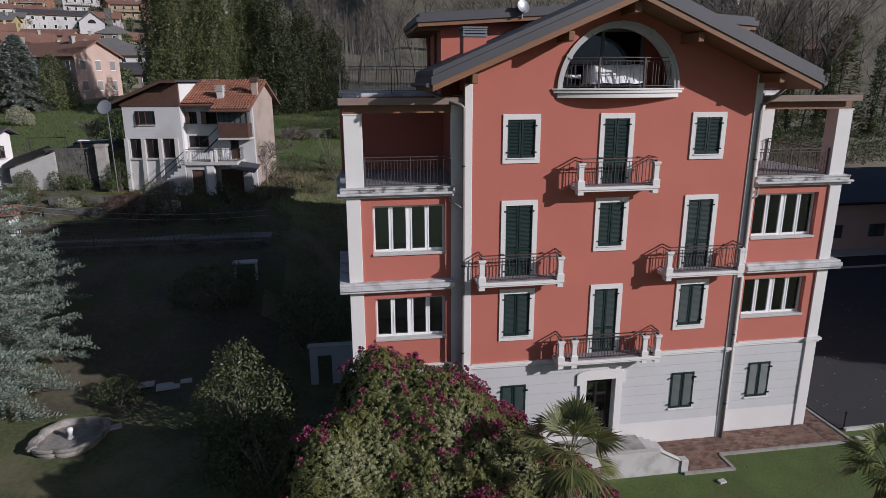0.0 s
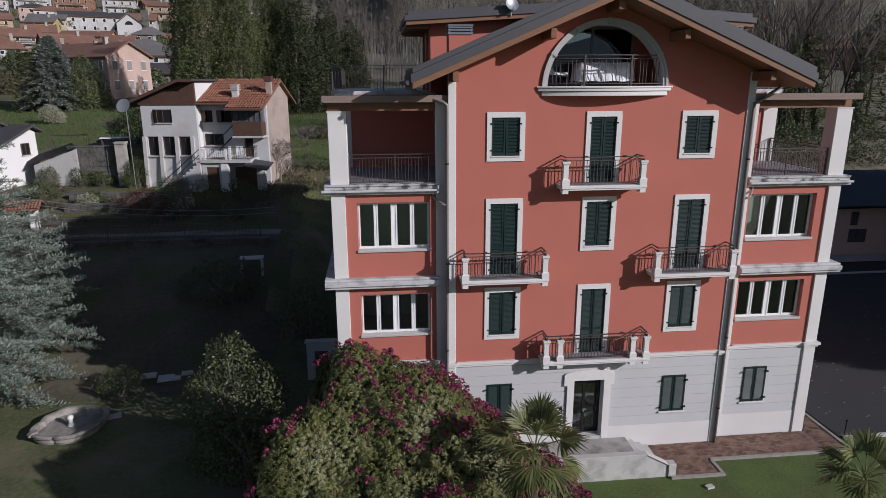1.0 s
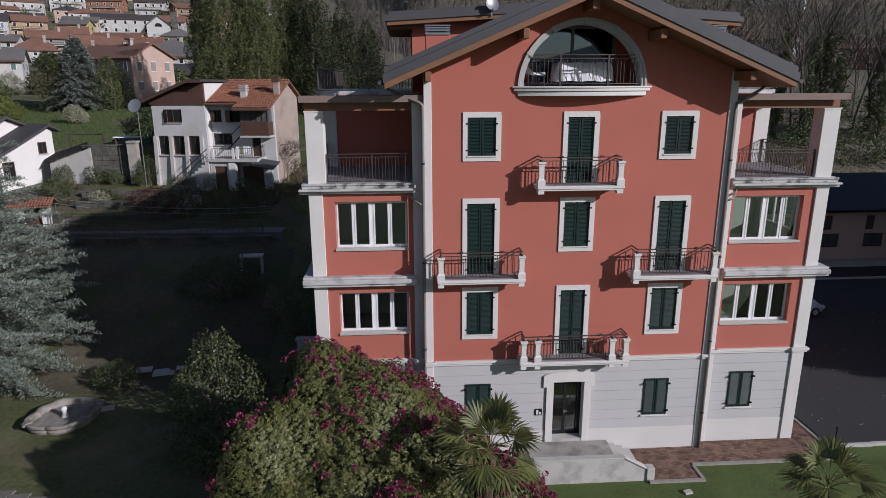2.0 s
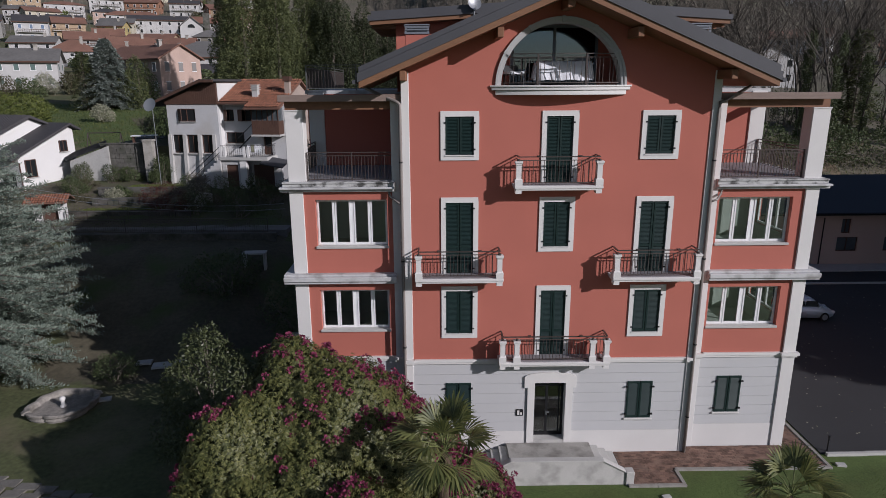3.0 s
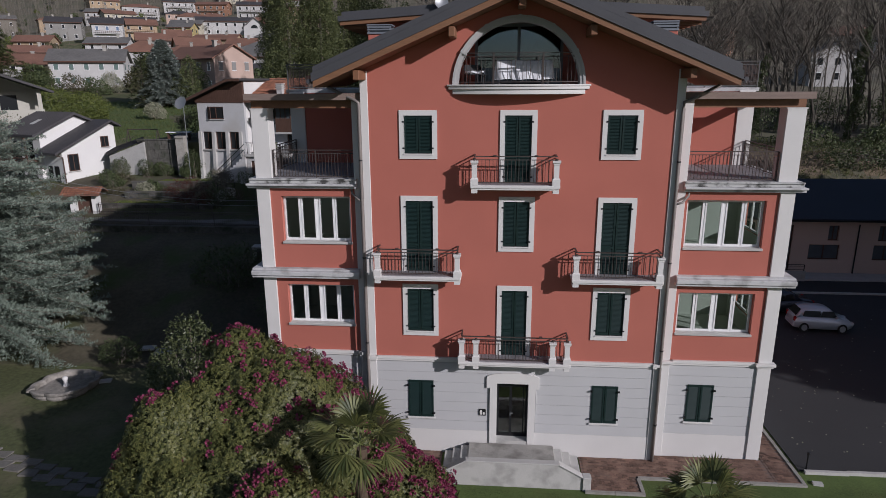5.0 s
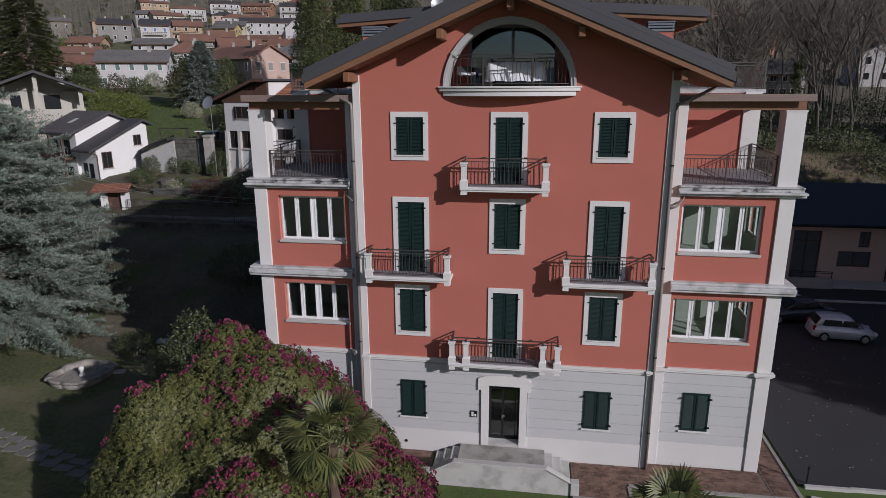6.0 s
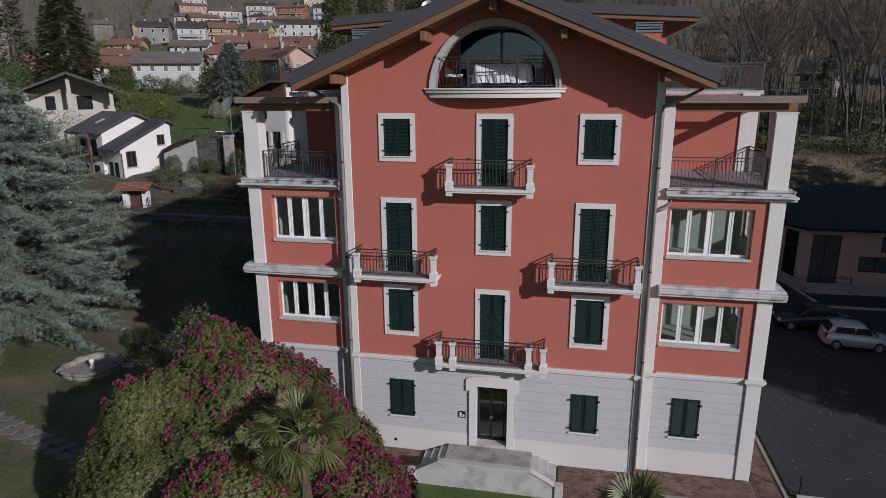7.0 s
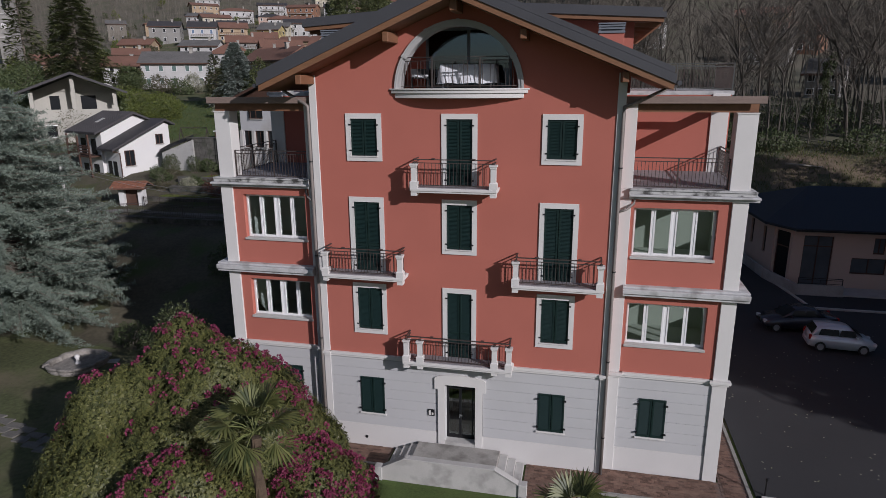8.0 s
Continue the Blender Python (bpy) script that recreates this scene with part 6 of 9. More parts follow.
def chalet():
    """The white house with a boarded gable and a red tiled roof."""
    ch_ = thing("chalet", (-16.1, 49.2, 5.4), -8, "white house with brown boarded gable and weathered red tile roof", "house")
    bb, ow = M["brown_board"], M["old_white"]
    # the gabled block: glazed veranda between concrete pillars, a window, and boards above
    part("wall", local_wall(0.15, 4.3, -0.5, 6.68, [(0.42, 2.93, 3.75, 4.36), (1.02, 5.36, 2.46, 6.34)]), ow, ch_, "white rendered wall")
    for x in (0.2, 1.42, 2.66, 3.86):
        bm = bmesh.new()
        add_prism(bm, [(-0.42, -0.5), (0.2, -0.5), (0.2, 4.36), (-0.10, 4.36)], x - 0.13, x + 0.13, "x")
        part("pillar", bm, M["kerb"], ch_, "grey concrete buttress pillar", bevel=0.015)
    for x in (0.36, 1.58, 2.82):
        vr = part("veranda_window", wall_with_openings(x, x + 0.92, 2.95, 4.34, [(x + 0.06, 3.01, x + 0.43, 4.28), (x + 0.49, 3.01, x + 0.86, 4.28)], 0.12, 0.18), bb, ch_)
        part("pane", boxes((x + 0.06, 0.14, 3.01, x + 0.86, 0.16, 4.28)), M["pane"], vr)
    part("veranda_sill", boxes((0.1, -0.14, 2.84, 4.0, 0.05, 2.93)), M["kerb"], ch_)
    wn_ = part("window", wall_with_openings(1.02, 2.46, 5.36, 6.34, [(1.09, 5.43, 1.71, 6.27), (1.77, 5.43, 2.39, 6.27)], 0.06, 0.14), bb, ch_)
    part("pane", boxes((1.09, 0.09, 5.43, 2.39, 0.11, 6.27)), M["pane"], wn_)
    part("shutter", boxes((0.0, 0.0, 0.0, 0.52, 0.04, 0.92)), bb, wn_, "brown shutter leaf, half open", m=pose(1.04, 0.02, 5.39, 0, 0, -38))
    part("curtain", boxes((1.66, 0.16, 5.43, 1.80, 0.19, 6.27)), M["curtain"], wn_, "white curtain")
    part("window_sill", boxes((1.0, -0.1, 5.30, 2.5, 0.1, 5.36)), M["kerb"], wn_)
    bm = bmesh.new()
    add_prism(bm, [(0.0, 6.70), (4.32, 6.70), (4.32, 8.30), (3.5, 8.30), (0.0, 6.90)], -0.04, 0.2)
    gb_ = part("gable_boarding", bm, bb, ch_, "dark brown boarded gable")
    for k in range(27):
        x = 0.08 + k * 0.158
        part("board", boxes((x, -0.062, 6.66, x + 0.145, -0.042, min(6.86 + 0.405 * x, 8.26))), bb, gb_)
    bm = bmesh.new()
    add_prism(bm, [(-1.25, 6.46), (3.45, 8.36), (4.55, 8.36), (4.55, 8.53), (3.42, 8.53), (-1.25, 6.63)], -0.75, 7.0)
    part("roof", bm, M["dark_tile"], ch_, "dark low-pitched roof")
    bm = bmesh.new()
    add_prism(bm, [(-1.25, 6.40), (3.45, 8.30), (4.55, 8.30), (4.55, 8.50), (3.42, 8.50), (-1.25, 6.60)], -0.80, -0.752)
    part("verge_board", bm, bb, ch_, "brown verge board")
    part("side_wall", boxes((0.15, 0.3, -0.5, 0.4, 7, 6.6)), ow, ch_)
    part("upper_wall", boxes((4.05, 0.31, -0.5, 4.3, 6.8, 8.29)), M["white_house"], ch_, "bright white flank wall above the tiles")
    # the tiled block, set back
    part("wall", local_wall(4.3, 9.3, -0.5, 6.75, [(4.1 + 0.25, 5.35, 5.18, 6.24), (5.49, 5.35, 6.66, 6.24), (4.42, 3.62, 5.89, 4.49), (7.46, 2.75, 8.14, 4.24)], 0.9), ow, ch_, "white rendered wall")
    part("side_wall", boxes((9.05, 1.2, -0.5, 9.3, 7, 6.99)), M["old_pink"], ch_, "pinkish rendered flank wall")
    bm = bmesh.new()
    add_prism(bm, [(1.2, 7.0), (7.0, 7.0), (7.0, 7.1), (4.4, 8.26), (1.2, 7.05)], 9.05, 9.3, "x")
    part("side_gable", bm, M["old_pink"], ch_)
    for x, z, w, h in ((4.77, 5.35, 0.83, 0.89), (6.08, 5.35, 1.17, 0.89), (5.15, 3.62, 1.47, 0.87)):
        wd = part("window", wall_with_openings(x - w / 2, x + w / 2, z, z + h, [(x - w / 2 + 0.06, z + 0.06, x - 0.03, z + h - 0.06), (x + 0.03, z + 0.06, x + w / 2 - 0.06, z + h - 0.06)], 0.96, 1.04), bb, ch_)
        part("pane", boxes((x - w / 2 + 0.06, 0.99, z + 0.06, x + w / 2 - 0.06, 1.01, z + h - 0.06)), M["pane"], wd)
        part("window_sill", boxes((x - w / 2 - 0.05, 0.8, z - 0.06, x + w / 2 + 0.05, 1.0, z)), M["kerb"], wd)
        if z > 5:
            part("shutter", boxes((0, 0, 0, w * 0.46, 0.04, h)), bb, wd, "brown shutter leaf, half open", m=pose(x - w / 2, 0.86, z, 0, 0, -30))
    dr = part("door", boxes((7.46, 1.0, 2.75, 8.14, 1.06, 4.24)), bb, ch_, "brown terrace door")
    part("pane", boxes((7.56, 0.985, 3.4, 8.04, 0.998, 4.1)), M["pane"], dr)
    # the boarded, glazed balcony that stands out on the upper floor
    bal = part("enclosed_balcony", boxes((7.05, -0.15, 4.40, 9.2, 0.9, 5.42)), bb, ch_, "brown boarded glazed balcony")
    for k in range(14):
        part("board", boxes((7.06 + k * 0.153, -0.172, 4.40, 7.20 + k * 0.153, -0.152, 5.42)), bb, bal)
    part("balcony_slab", boxes((6.98, -0.25, 4.26, 9.3, 0.9, 4.40)), M["kerb"], ch_)
    part("glazing", boxes((7.09, -0.10, 5.42, 9.16, 0.88, 6.40)), M["bay_glass"], bal, "old balcony panes")
    for k in range(6):
        part("mullion", boxes((7.05 + k * 0.42, -0.15, 5.42, 7.10 + k * 0.42, -0.09, 6.42)), bb, bal)
    part("glazing_rail", boxes((7.05, -0.16, 5.40, 9.2, -0.10, 5.46)), bb, bal)
    # roof: its eave steps down over the balcony
    up = lambda y: 8.45 - 0.39 * (4.4 - y)
    bm = bmesh.new()
    add_prism(bm, [(0.2, up(0.2) - 0.14), (4.4, 8.31), (8.6, 6.4), (8.6, 6.55), (4.4, 8.45), (0.2, up(0.2))], 4.31, 9.6, "x")
    part("tiled_roof", bm, M["far_red"], ch_, "weathered red tiled roof")
    bm = bmesh.new()
    add_prism(bm, [(-0.75, up(-0.75) - 0.14), (0.2, up(0.2) - 0.14), (0.2, up(0.2) - 0.002), (-0.75, up(-0.75))], 6.75, 9.6, "x")
    part("tiled_roof", bm, M["far_red"], ch_, "lower tiled eave over the balcony")
    tagged(link("roof_tiles", tile_rows(4.34, 9.6, 0.12, 4.4, up(0.12), 8.45, seed=3), M["red_tile"], ch_), kind="stuff")
    tagged(link("roof_tiles", tile_rows(6.75, 9.6, -0.82, 0.16, up(-0.82), up(0.16), seed=5), M["red_tile"], ch_), kind="stuff")
    part("gutter", boxes((4.3, 0.02, up(0.2) - 0.16, 6.75, 0.14, up(0.2) - 0.06)), bb, ch_)
    part("gutter", boxes((6.75, -0.95, up(-0.75) - 0.16, 9.6, -0.83, up(-0.75) - 0.06)), bb, ch_)
    c1 = part("chimney", boxes((6.78, 0.95, 6.9, 7.22, 1.39, 8.05)), ow, ch_, "white louvred chimney")
    for z in (7.72, 7.88, 8.05):
        part("chimney_cap", boxes((6.70, 0.87, z, 7.30, 1.47, z + 0.07)), M["kerb"], c1)
    c2 = part("chimney", boxes((9.18, 1.6, 7.2, 9.58, 2.0, 8.35)), M["old_pink"], ch_, "rendered chimney with a dark cap")
    part("chimney_cap", boxes((9.10, 1.52, 8.35, 9.66, 2.08, 8.72)), bb, c2)
    part("skylight", boxes((8.0, 2.1, up(2.1) + 0.06, 8.6, 2.5, up(2.5) + 0.12)), bb, ch_)
    # terrace on piers over garage and cellar, with posts, rails and steps
    part("terrace", boxes((4.7, -1.1, 2.52, 8.5, 0.9, 2.75)), M["kerb"], ch_, "concrete terrace slab")
    part("garage_wall", local_wall(4.75, 6.75, -0.6, 2.52, [(5.07, -0.4, 6.01, 2.17)], -0.9, 0.25), ow, ch_, "white cellar wall")
    part("garage_door", boxes((5.07, -0.8, -0.4, 6.01, -0.75, 2.17)), bb, ch_, "brown wooden door")
    part("pier", boxes((6.2, -1.0, -0.6, 6.72, -0.905, 2.50)), M["white_house"], ch_, "white pier")
    part("garage_wall", local_wall(6.75, 9.25, -0.6, 2.52, [(6.95, -0.4, 8.6, 2.1)], -0.2, 0.25), ow, ch_)
    part("garage_door", boxes((6.95, -0.1, -0.4, 8.6, -0.05, 2.1)), bb, ch_, "dark brown garage door")
    for x in (4.72, 5.0, 6.6, 6.9):
        part("terrace_post", boxes((x, -1.1, 2.75, x + 0.16, -0.94, 3.55)), M["white_house"], ch_, "white terrace post")
    part("terrace_railing", railing([(4.8, -1.02, 2.75), (8.45, -1.02, 2.75), (8.45, 0.8, 2.75)], 0.9, 0.16, posts=False), M["iron_dark"], ch_)
    part("canopy", boxes((-0.9, -0.8, 0, 0.9, 0.8, 0.07)), M["zinc"], ch_, "grey lean-to canopy", m=pose(9.0, -0.9, 2.35, 14, 9, 0))
    for k in range(11):
        part("step", boxes((4.7 - 0.28 * k - 0.28, -1.1, -0.5, 4.7 - 0.28 * k, -0.25, 2.52 - 0.23 * k)), ow, ch_)
    bm = bmesh.new()
    add_tube(bm, [(4.7, -1.1, 3.5), (1.7, -1.1, 1.0)], 0.03, 6)
    add_tube(bm, [(4.7, -1.1, 3.1), (1.7, -1.1, 0.6)], 0.025, 6)
    part("stair_rail", bm, M["iron_dark"], ch_)
    bm = bmesh.new()
    add_tube(bm, [(5.7, 0.3, 3.3), (7.05, 0.3, 4.55)], 0.05, 6)
    add_tube(bm, [(5.7, 0.3, 4.1), (7.05, 0.3, 5.3)], 0.03, 6)
    part("stair_stringer", bm, M["iron_dark"], ch_, "dark iron stair to the balcony")
    dish = thing("satellite_dish", (-16.62, 48.0, 6.0), 0, "grey-white satellite dish on a thin pole", "satellite dish")
    bm = bmesh.new()
    rings = []
    for i in range(6):
        r = 0.52 * i / 5
        rings.append([bm.verts.new((r * math.cos(a * math.tau / 20), -0.09 * (r / 0.52) ** 2, r * math.sin(a * math.tau / 20) + 0.0)) for a in range(20)] if i else [bm.verts.new((0, 0, 0))])
    for k in range(20):
        bm.faces.new((rings[0][0], rings[1][k], rings[1][(k + 1) % 20]))
    for p, q in zip(rings[1:], rings[2:]):
        for k in range(20):
            bm.faces.new((p[k], p[(k + 1) % 20], q[(k + 1) % 20], q[k]))
    part("dish", bm, M["steel"], dish, m=pose(0, -0.1, 6.05, -24, 0, -14), smooth=True)
    bm = bmesh.new()
    add_tube(bm, [(0.05, 0.1, 0), (0.05, 0.1, 6.0)], 0.028, 6)
    part("pole", bm, M["steel"], dish)
    # clothes airing on the terrace
    airer = thing("laundry_airer", (-9.0, 47.85, 8.15), 0, "folding airer hung with pale washing on the terrace", "laundry")
    part("frame", boxes((-0.6, -0.02, 0, -0.57, 0.02, 0.9), (0.57, -0.02, 0, 0.6, 0.02, 0.9), (-0.6, -0.02, 0.88, 0.6, 0.02, 0.9)), M["steel"], airer)
    for k, mm in enumerate(("cloth", "blossom", "cloth", "curtain")):
        part("cloth", boxes((-0.55 + k * 0.28, -0.04, 0.25 + 0.06 * (k % 2), -0.32 + k * 0.28, 0.03, 0.9)), M[mm], airer)


chalet()


def stepped_house():
    """The small white house with two stepped dark roofs. Its local x runs along the lit gable wall, and -y looks out of it."""
    sh = thing("white_house", (-26.8, 47.2, 6.1), 68, "small white house with stepped dark tile roofs and brown windows", "house")
    sh.scale = (0.95, 0.95, 0.95)
    bm = bmesh.new()
    add_prism(bm, [(0, -1.8), (5.2, -1.8), (5.2, 4.15), (4.6, 4.45), (0, 2.4)], 0, 0.3)
    part("gable_wall", bm, M["white_house"], sh, "bright white gable wall")
    part("side_wall", boxes((0, 0.3, -1.8, 0.3, 6.7, 2.4), (4.9, 0.3, -1.8, 5.2, 6.7, 4.1)), M["white_house"], sh)
    bm = bmesh.new()
    add_prism(bm, [(-0.9, 2.05), (4.65, 4.55), (5.6, 4.05), (5.6, 4.22), (4.65, 4.74), (-0.9, 2.24)], -0.55, 2.3)
    part("lower_roof", bm, M["dark_tile"], sh, "dark tiled lower roof")
    bm = bmesh.new()
    add_prism(bm, [(-0.3, 2.4), (5.0, 2.4), (5.0, 4.3), (2.9, 5.15), (-0.3, 3.78)], 2.3, 2.6)
    part("upper_gable", bm, M["white_house"], sh, "white upper gable")
    bm = bmesh.new()
    add_prism(bm, [(-1.1, 3.48), (2.9, 5.22), (5.6, 4.05), (5.6, 4.23), (2.9, 5.42), (-1.1, 3.68)], 1.8, 7.4)
    part("upper_roof", bm, M["dark_tile"], sh, "dark tiled upper roof")
    part("rear_body", boxes((-0.3, 2.6, -1.8, 0.0, 7.0, 3.7), (-0.3, 6.7, -1.8, 5.0, 7.0, 3.7)), M["white_house"], sh)
    part("skylight", boxes((0, 0, 0, 0.9, 0.6, 0.06)), M["kerb"], sh, "pale roof hatch", m=pose(0.6, 4.2, 4.42, 0, -23.5, 0))
    for k in range(17):
        y_ = 1.84 + k * 0.335
        part("roof_rib", boxes((0, 0, 0, 4.33, 0.07, 0.06)), M["dark_tile"], sh, m=pose(-1.08, y_, 3.68, 0, -23.5, 0))
    for x, z, w, h in ((0.95, 0.55, 0.95, 1.45), (4.1, 2.35, 0.75, 0.95)):
        simple_window(sh, x, z, w, h, 0.0, M["brown_board"])
    # balcony along the shaded side
    part("balcony", boxes((-1.3, 2.7, 1.35, -0.3, 6.9, 1.5)), M["brown_board"], sh, "brown timber balcony")
    for z in (1.65, 1.9, 2.15, 2.35):
        part("balcony_rail", boxes((-1.32, 2.7, z, -1.26, 6.9, z + 0.12)), M["brown_board"], sh)
    for k in range(3):
        part("balcony_post", boxes((-1.34, 2.8 + k * 1.95, -1.8, -1.2, 2.94 + k * 1.95, 3.45)), M["brown_board"], sh)
    for y in (3.3, 5.2):
        part("side_window", boxes((-0.34, y, -0.9, -0.28, y + 0.9, 0.6)), M["pane"], sh)
        part("side_window", boxes((-0.34, y, 1.55, -0.28, y + 0.9, 3.0)), M["pane"], sh)
    for y in (0.6, 1.5):
        part("side_window", boxes((-0.04, y, -0.4, 0.02, y + 0.6, 1.0)), M["pane"], sh)
    bm = bmesh.new()
    add_tube(bm, [(-0.8, -0.5, 2.05), (0.02, -0.06, 1.8), (0.02, -0.06, -0.4)], 0.05, 6)
    part("downpipe", bm, M["brown_board"], sh)
    # the low lean-to beside it
    an = thing("lean_to_shed", (-24.3, 49.6, 6.5), 2, "low grey block lean-to with a sloping dark roof", "shed")
    bm = bmesh.new()
    add_prism(bm, [(0, -1.6), (3.1, -1.6), (3.1, 2.32), (0, 1.18)], 0, 0.25)
    part("wall", bm, M["block_wall"], an, "weathered grey block wall")
    bm = bmesh.new()
    v = [bm.verts.new(c) for c in ((-0.15, -0.2, 1.22), (3.25, -0.2, 2.46), (2.0, 2.2, 2.62), (-1.6, 2.2, 1.42))]
    bm.faces.new(v)
    bmesh.ops.solidify(bm, geom=bm.faces[:], thickness=0.12)
    part("roof", bm, M["dark_tile"], an, "dark sloping roof")


stepped_house()


def shrine():
    """The little roofed gate on the lane."""
    g = thing("roofed_gate", (-21.8, 41.9, 3.9), 12, "small white roofed gateway with red tiles on the lane", "gateway")
    for x in (-0.85, 0.65):
        part("pier", boxes((x, -0.3, -0.5, x + 0.42, 0.3, 1.75)), M["white_house"], g, "white pier", bevel=0.02)
    part("lintel", boxes((-0.95, -0.35, 1.75, 1.15, 0.35, 1.87)), M["brown_board"], g)
    part("door", boxes((-0.43, 0.0, -0.4, 0.65, 0.06, 1.75)), M["brown_board"], g)
    bm = bmesh.new()
    add_prism(bm, [(-0.9, 1.88), (0, 2.3), (0.9, 1.88), (0.9, 1.96), (0, 2.4), (-0.9, 1.96)], -1.25, 1.45, "x")
    part("roof", bm, M["far_red"], g)
    tagged(link("roof_tiles", tile_rows(-1.25, 1.45, -0.95, 0, 1.90, 2.33, 0.18, 0.25, 4), M["red_tile"], g), kind="stuff")


shrine()

# terraces, walls and railings on the slope
for nm, x0, x1, y, z0, z1, th, lab in (("retaining_wall", -21.9, -18.3, 50.0, 5.6, 8.95, 0.4, "tall weathered grey retaining wall"), ("retaining_wall", -20.2, -14.9, 44.5, 4.2, 5.45, 0.35, "low grey stone retaining wall on the slope"), ("retaining_wall", -20.6, -14.2, 46.3, 4.9, 5.95, 0.3, "low grey stone retaining wall on the slope"), ("retaining_wall", -23.5, -12.5, 42.8, 3.6, 4.80, 0.3, "low grey stone retaining wall on the slope"), ("retaining_wall", -34.0, -5.5, 38.6, 2.2, 4.15, 0.35, "long stone wall below the lane"), ("retaining_wall", -6.2, 1.5, 55.0, 4.8, 6.4, 0.4, "mossy stone wall below the meadow"), ("retaining_wall", -7.0, 2.5, 70.4, 7.3, 8.7, 0.4, "low rubble wall across the meadow")):
    bm = bmesh.new()
    n = int((x1 - x0) / 0.45)
    rr = random.Random(int(-x0 * 10))
    w = thing(nm, (x0, y, z0), 0, lab, "wall", "terrace walls", "structure")
    rows_n = max(int((z1 - z0) / 0.36), 2)
    quads = []
    part("core", boxes((0, 0.04, -0.8, x1 - x0, th, z1 - z0)), M["stone_wall"], w)
    bm = bmesh.new()
    for r in range(rows_n):
        x = -0.2 * (r % 2)
        while x < x1 - x0 - 0.1:
            lw = rr.uniform(0.3, 0.7)
            add_box(bm, max(x, 0) + 0.015, -0.02 - rr.uniform(0, 0.05), r * (z1 - z0) / rows_n + 0.01, min(x + lw, x1 - x0) - 0.015, 0.06, (r + 1) * (z1 - z0) / rows_n - 0.012)
            x += lw
    tagged(part("stones", bm, M["stone_wall"], w), kind="stuff")
    part("coping", boxes((-0.05, -0.08, z1 - z0, x1 - x0 + 0.05, th + 0.05, z1 - z0 + 0.09)), M["stone_wall"], w)
pier = part("gate_pier", boxes((-0.35, -0.3, -1.0, 0.35, 0.3, 2.9), (-0.42, -0.37, 2.9, 0.42, 0.37, 3.05)), M["stone"], bevel=0.03)
pier.matrix_world = pose(-17.9, 49.7, 6.3)
tagged(pier, "tall weathered stone gate pier with ivy", "pier")
hedge = shrub("clipped_hedge", (-16.8, 49.2, 6.1), [((0, 0, 0.9), (0.75, 0.6, 1.1)), ((0.35, 0, 0.8), (0.7, 0.55, 1.1))], "clipped dark green hedge beside the steps", M["ivy"], 0.09, 0.6, 4500, seed=14, stem=4, inner=0.15)


def lane_railing(x0, x1, y, z, name="lane_railing", label="thin iron railing along the lane", gap=0.14):
    ob = part(name, railing([(x0 + (x1 - x0) * k / 6, y, z) for k in range(7)], 0.95, gap), M["iron"])
    return tagged(ob, label, "railing", "lane railings")


lane_railing(-33.5, -6.0, 38.8, 4.22)
lane_railing(-20.5, -12.0, 41.6, 4.25)
lane_railing(-6.5, 3.0, 78.0, 8.4, "meadow_fence", "green wire fence along the meadow", 0.25)
lane = flat_sheet("lane", [(-46, 40.2), (-24, 40.4), (-5, 39.6), (-5, 41.0), (-20, 41.9), (-46, 42.4)], 4.22, M["lane"], "grey lane behind the wall", "road", 0.6)
# utility pole by the cedar
pole = thing("utility_pole", (-23.6, 37.3, 2.5), 0, "grey concrete utility pole with insulators", "pole")
bm = bmesh.new()
add_tube(bm, [(0, 0, -0.5), (0, 0, 6.0)], 0.13, 8, 0.7)
part("shaft", bm, M["kerb"], pole)
part("crossarm", boxes((-0.35, -0.05, 5.6, 0.35, 0.05, 5.7), (-0.3, -0.06, 5.2, 0.3, 0.06, 5.27)), M["steel"], pole)
for x in (-0.28, 0.0, 0.28):
    part("insulator", boxes((x - 0.05, -0.05, 5.7, x + 0.05, 0.05, 5.9)), M["white_house"], pole)
wires = thing("overhead_wire", (0, 0, 0), 0, "sagging overhead wires across the slope", "cable")
for k in range(2):
    bm = bmesh.new()
    a, b = Vector((-23.6, 37.3, 8.3 - 0.3 * k)), Vector((-5.0, 39.5, 6.0 - 0.35 * k))
    add_tube(bm, [a.lerp(b, i / 12) - Vector((0, 0, 1.6 * (i / 12) * (1 - i / 12) * 2)) for i in range(13)], 0.012, 4)
    part("wire", bm, M["steel"], wires)

# garden shrubs and small trees on the slope
shrub("blossom_bush", (-18.9, 45.2, 5.2), [((0, 0, 0.45), (0.7, 0.55, 0.5))], "round bush with cream blossom on the bank", M["blossom"], 0.09, 0.7, 1800, seed=31)
shrub("red_maple", (-14.4, 43.0, 4.6), [((0, 0, 1.3), (1.5, 1.2, 0.9)), ((0.9, 0.2, 1.0), (1.0, 1.0, 0.8))], "dark red Japanese maple on the bank", M["maple"], 0.10, 0.5, 4500, seed=32, stem=10)
shrub("blossom_bush", (-12.6, 43.6, 4.7), [((0, 0, 1.3), (1.3, 1.0, 0.9))], "straggling bush with pale blossom below the terrace", M["blossom"], 0.07, 0.6, 1300, seed=33, stem=12)
shrub("garden_shrub", (-23.2, 49.2, 5.8), [((0, 0, 0.8), (0.8, 0.7, 0.9))], "dark green shrub against the white house", M["laurel"], 0.1, 0.5, 2500, seed=34)
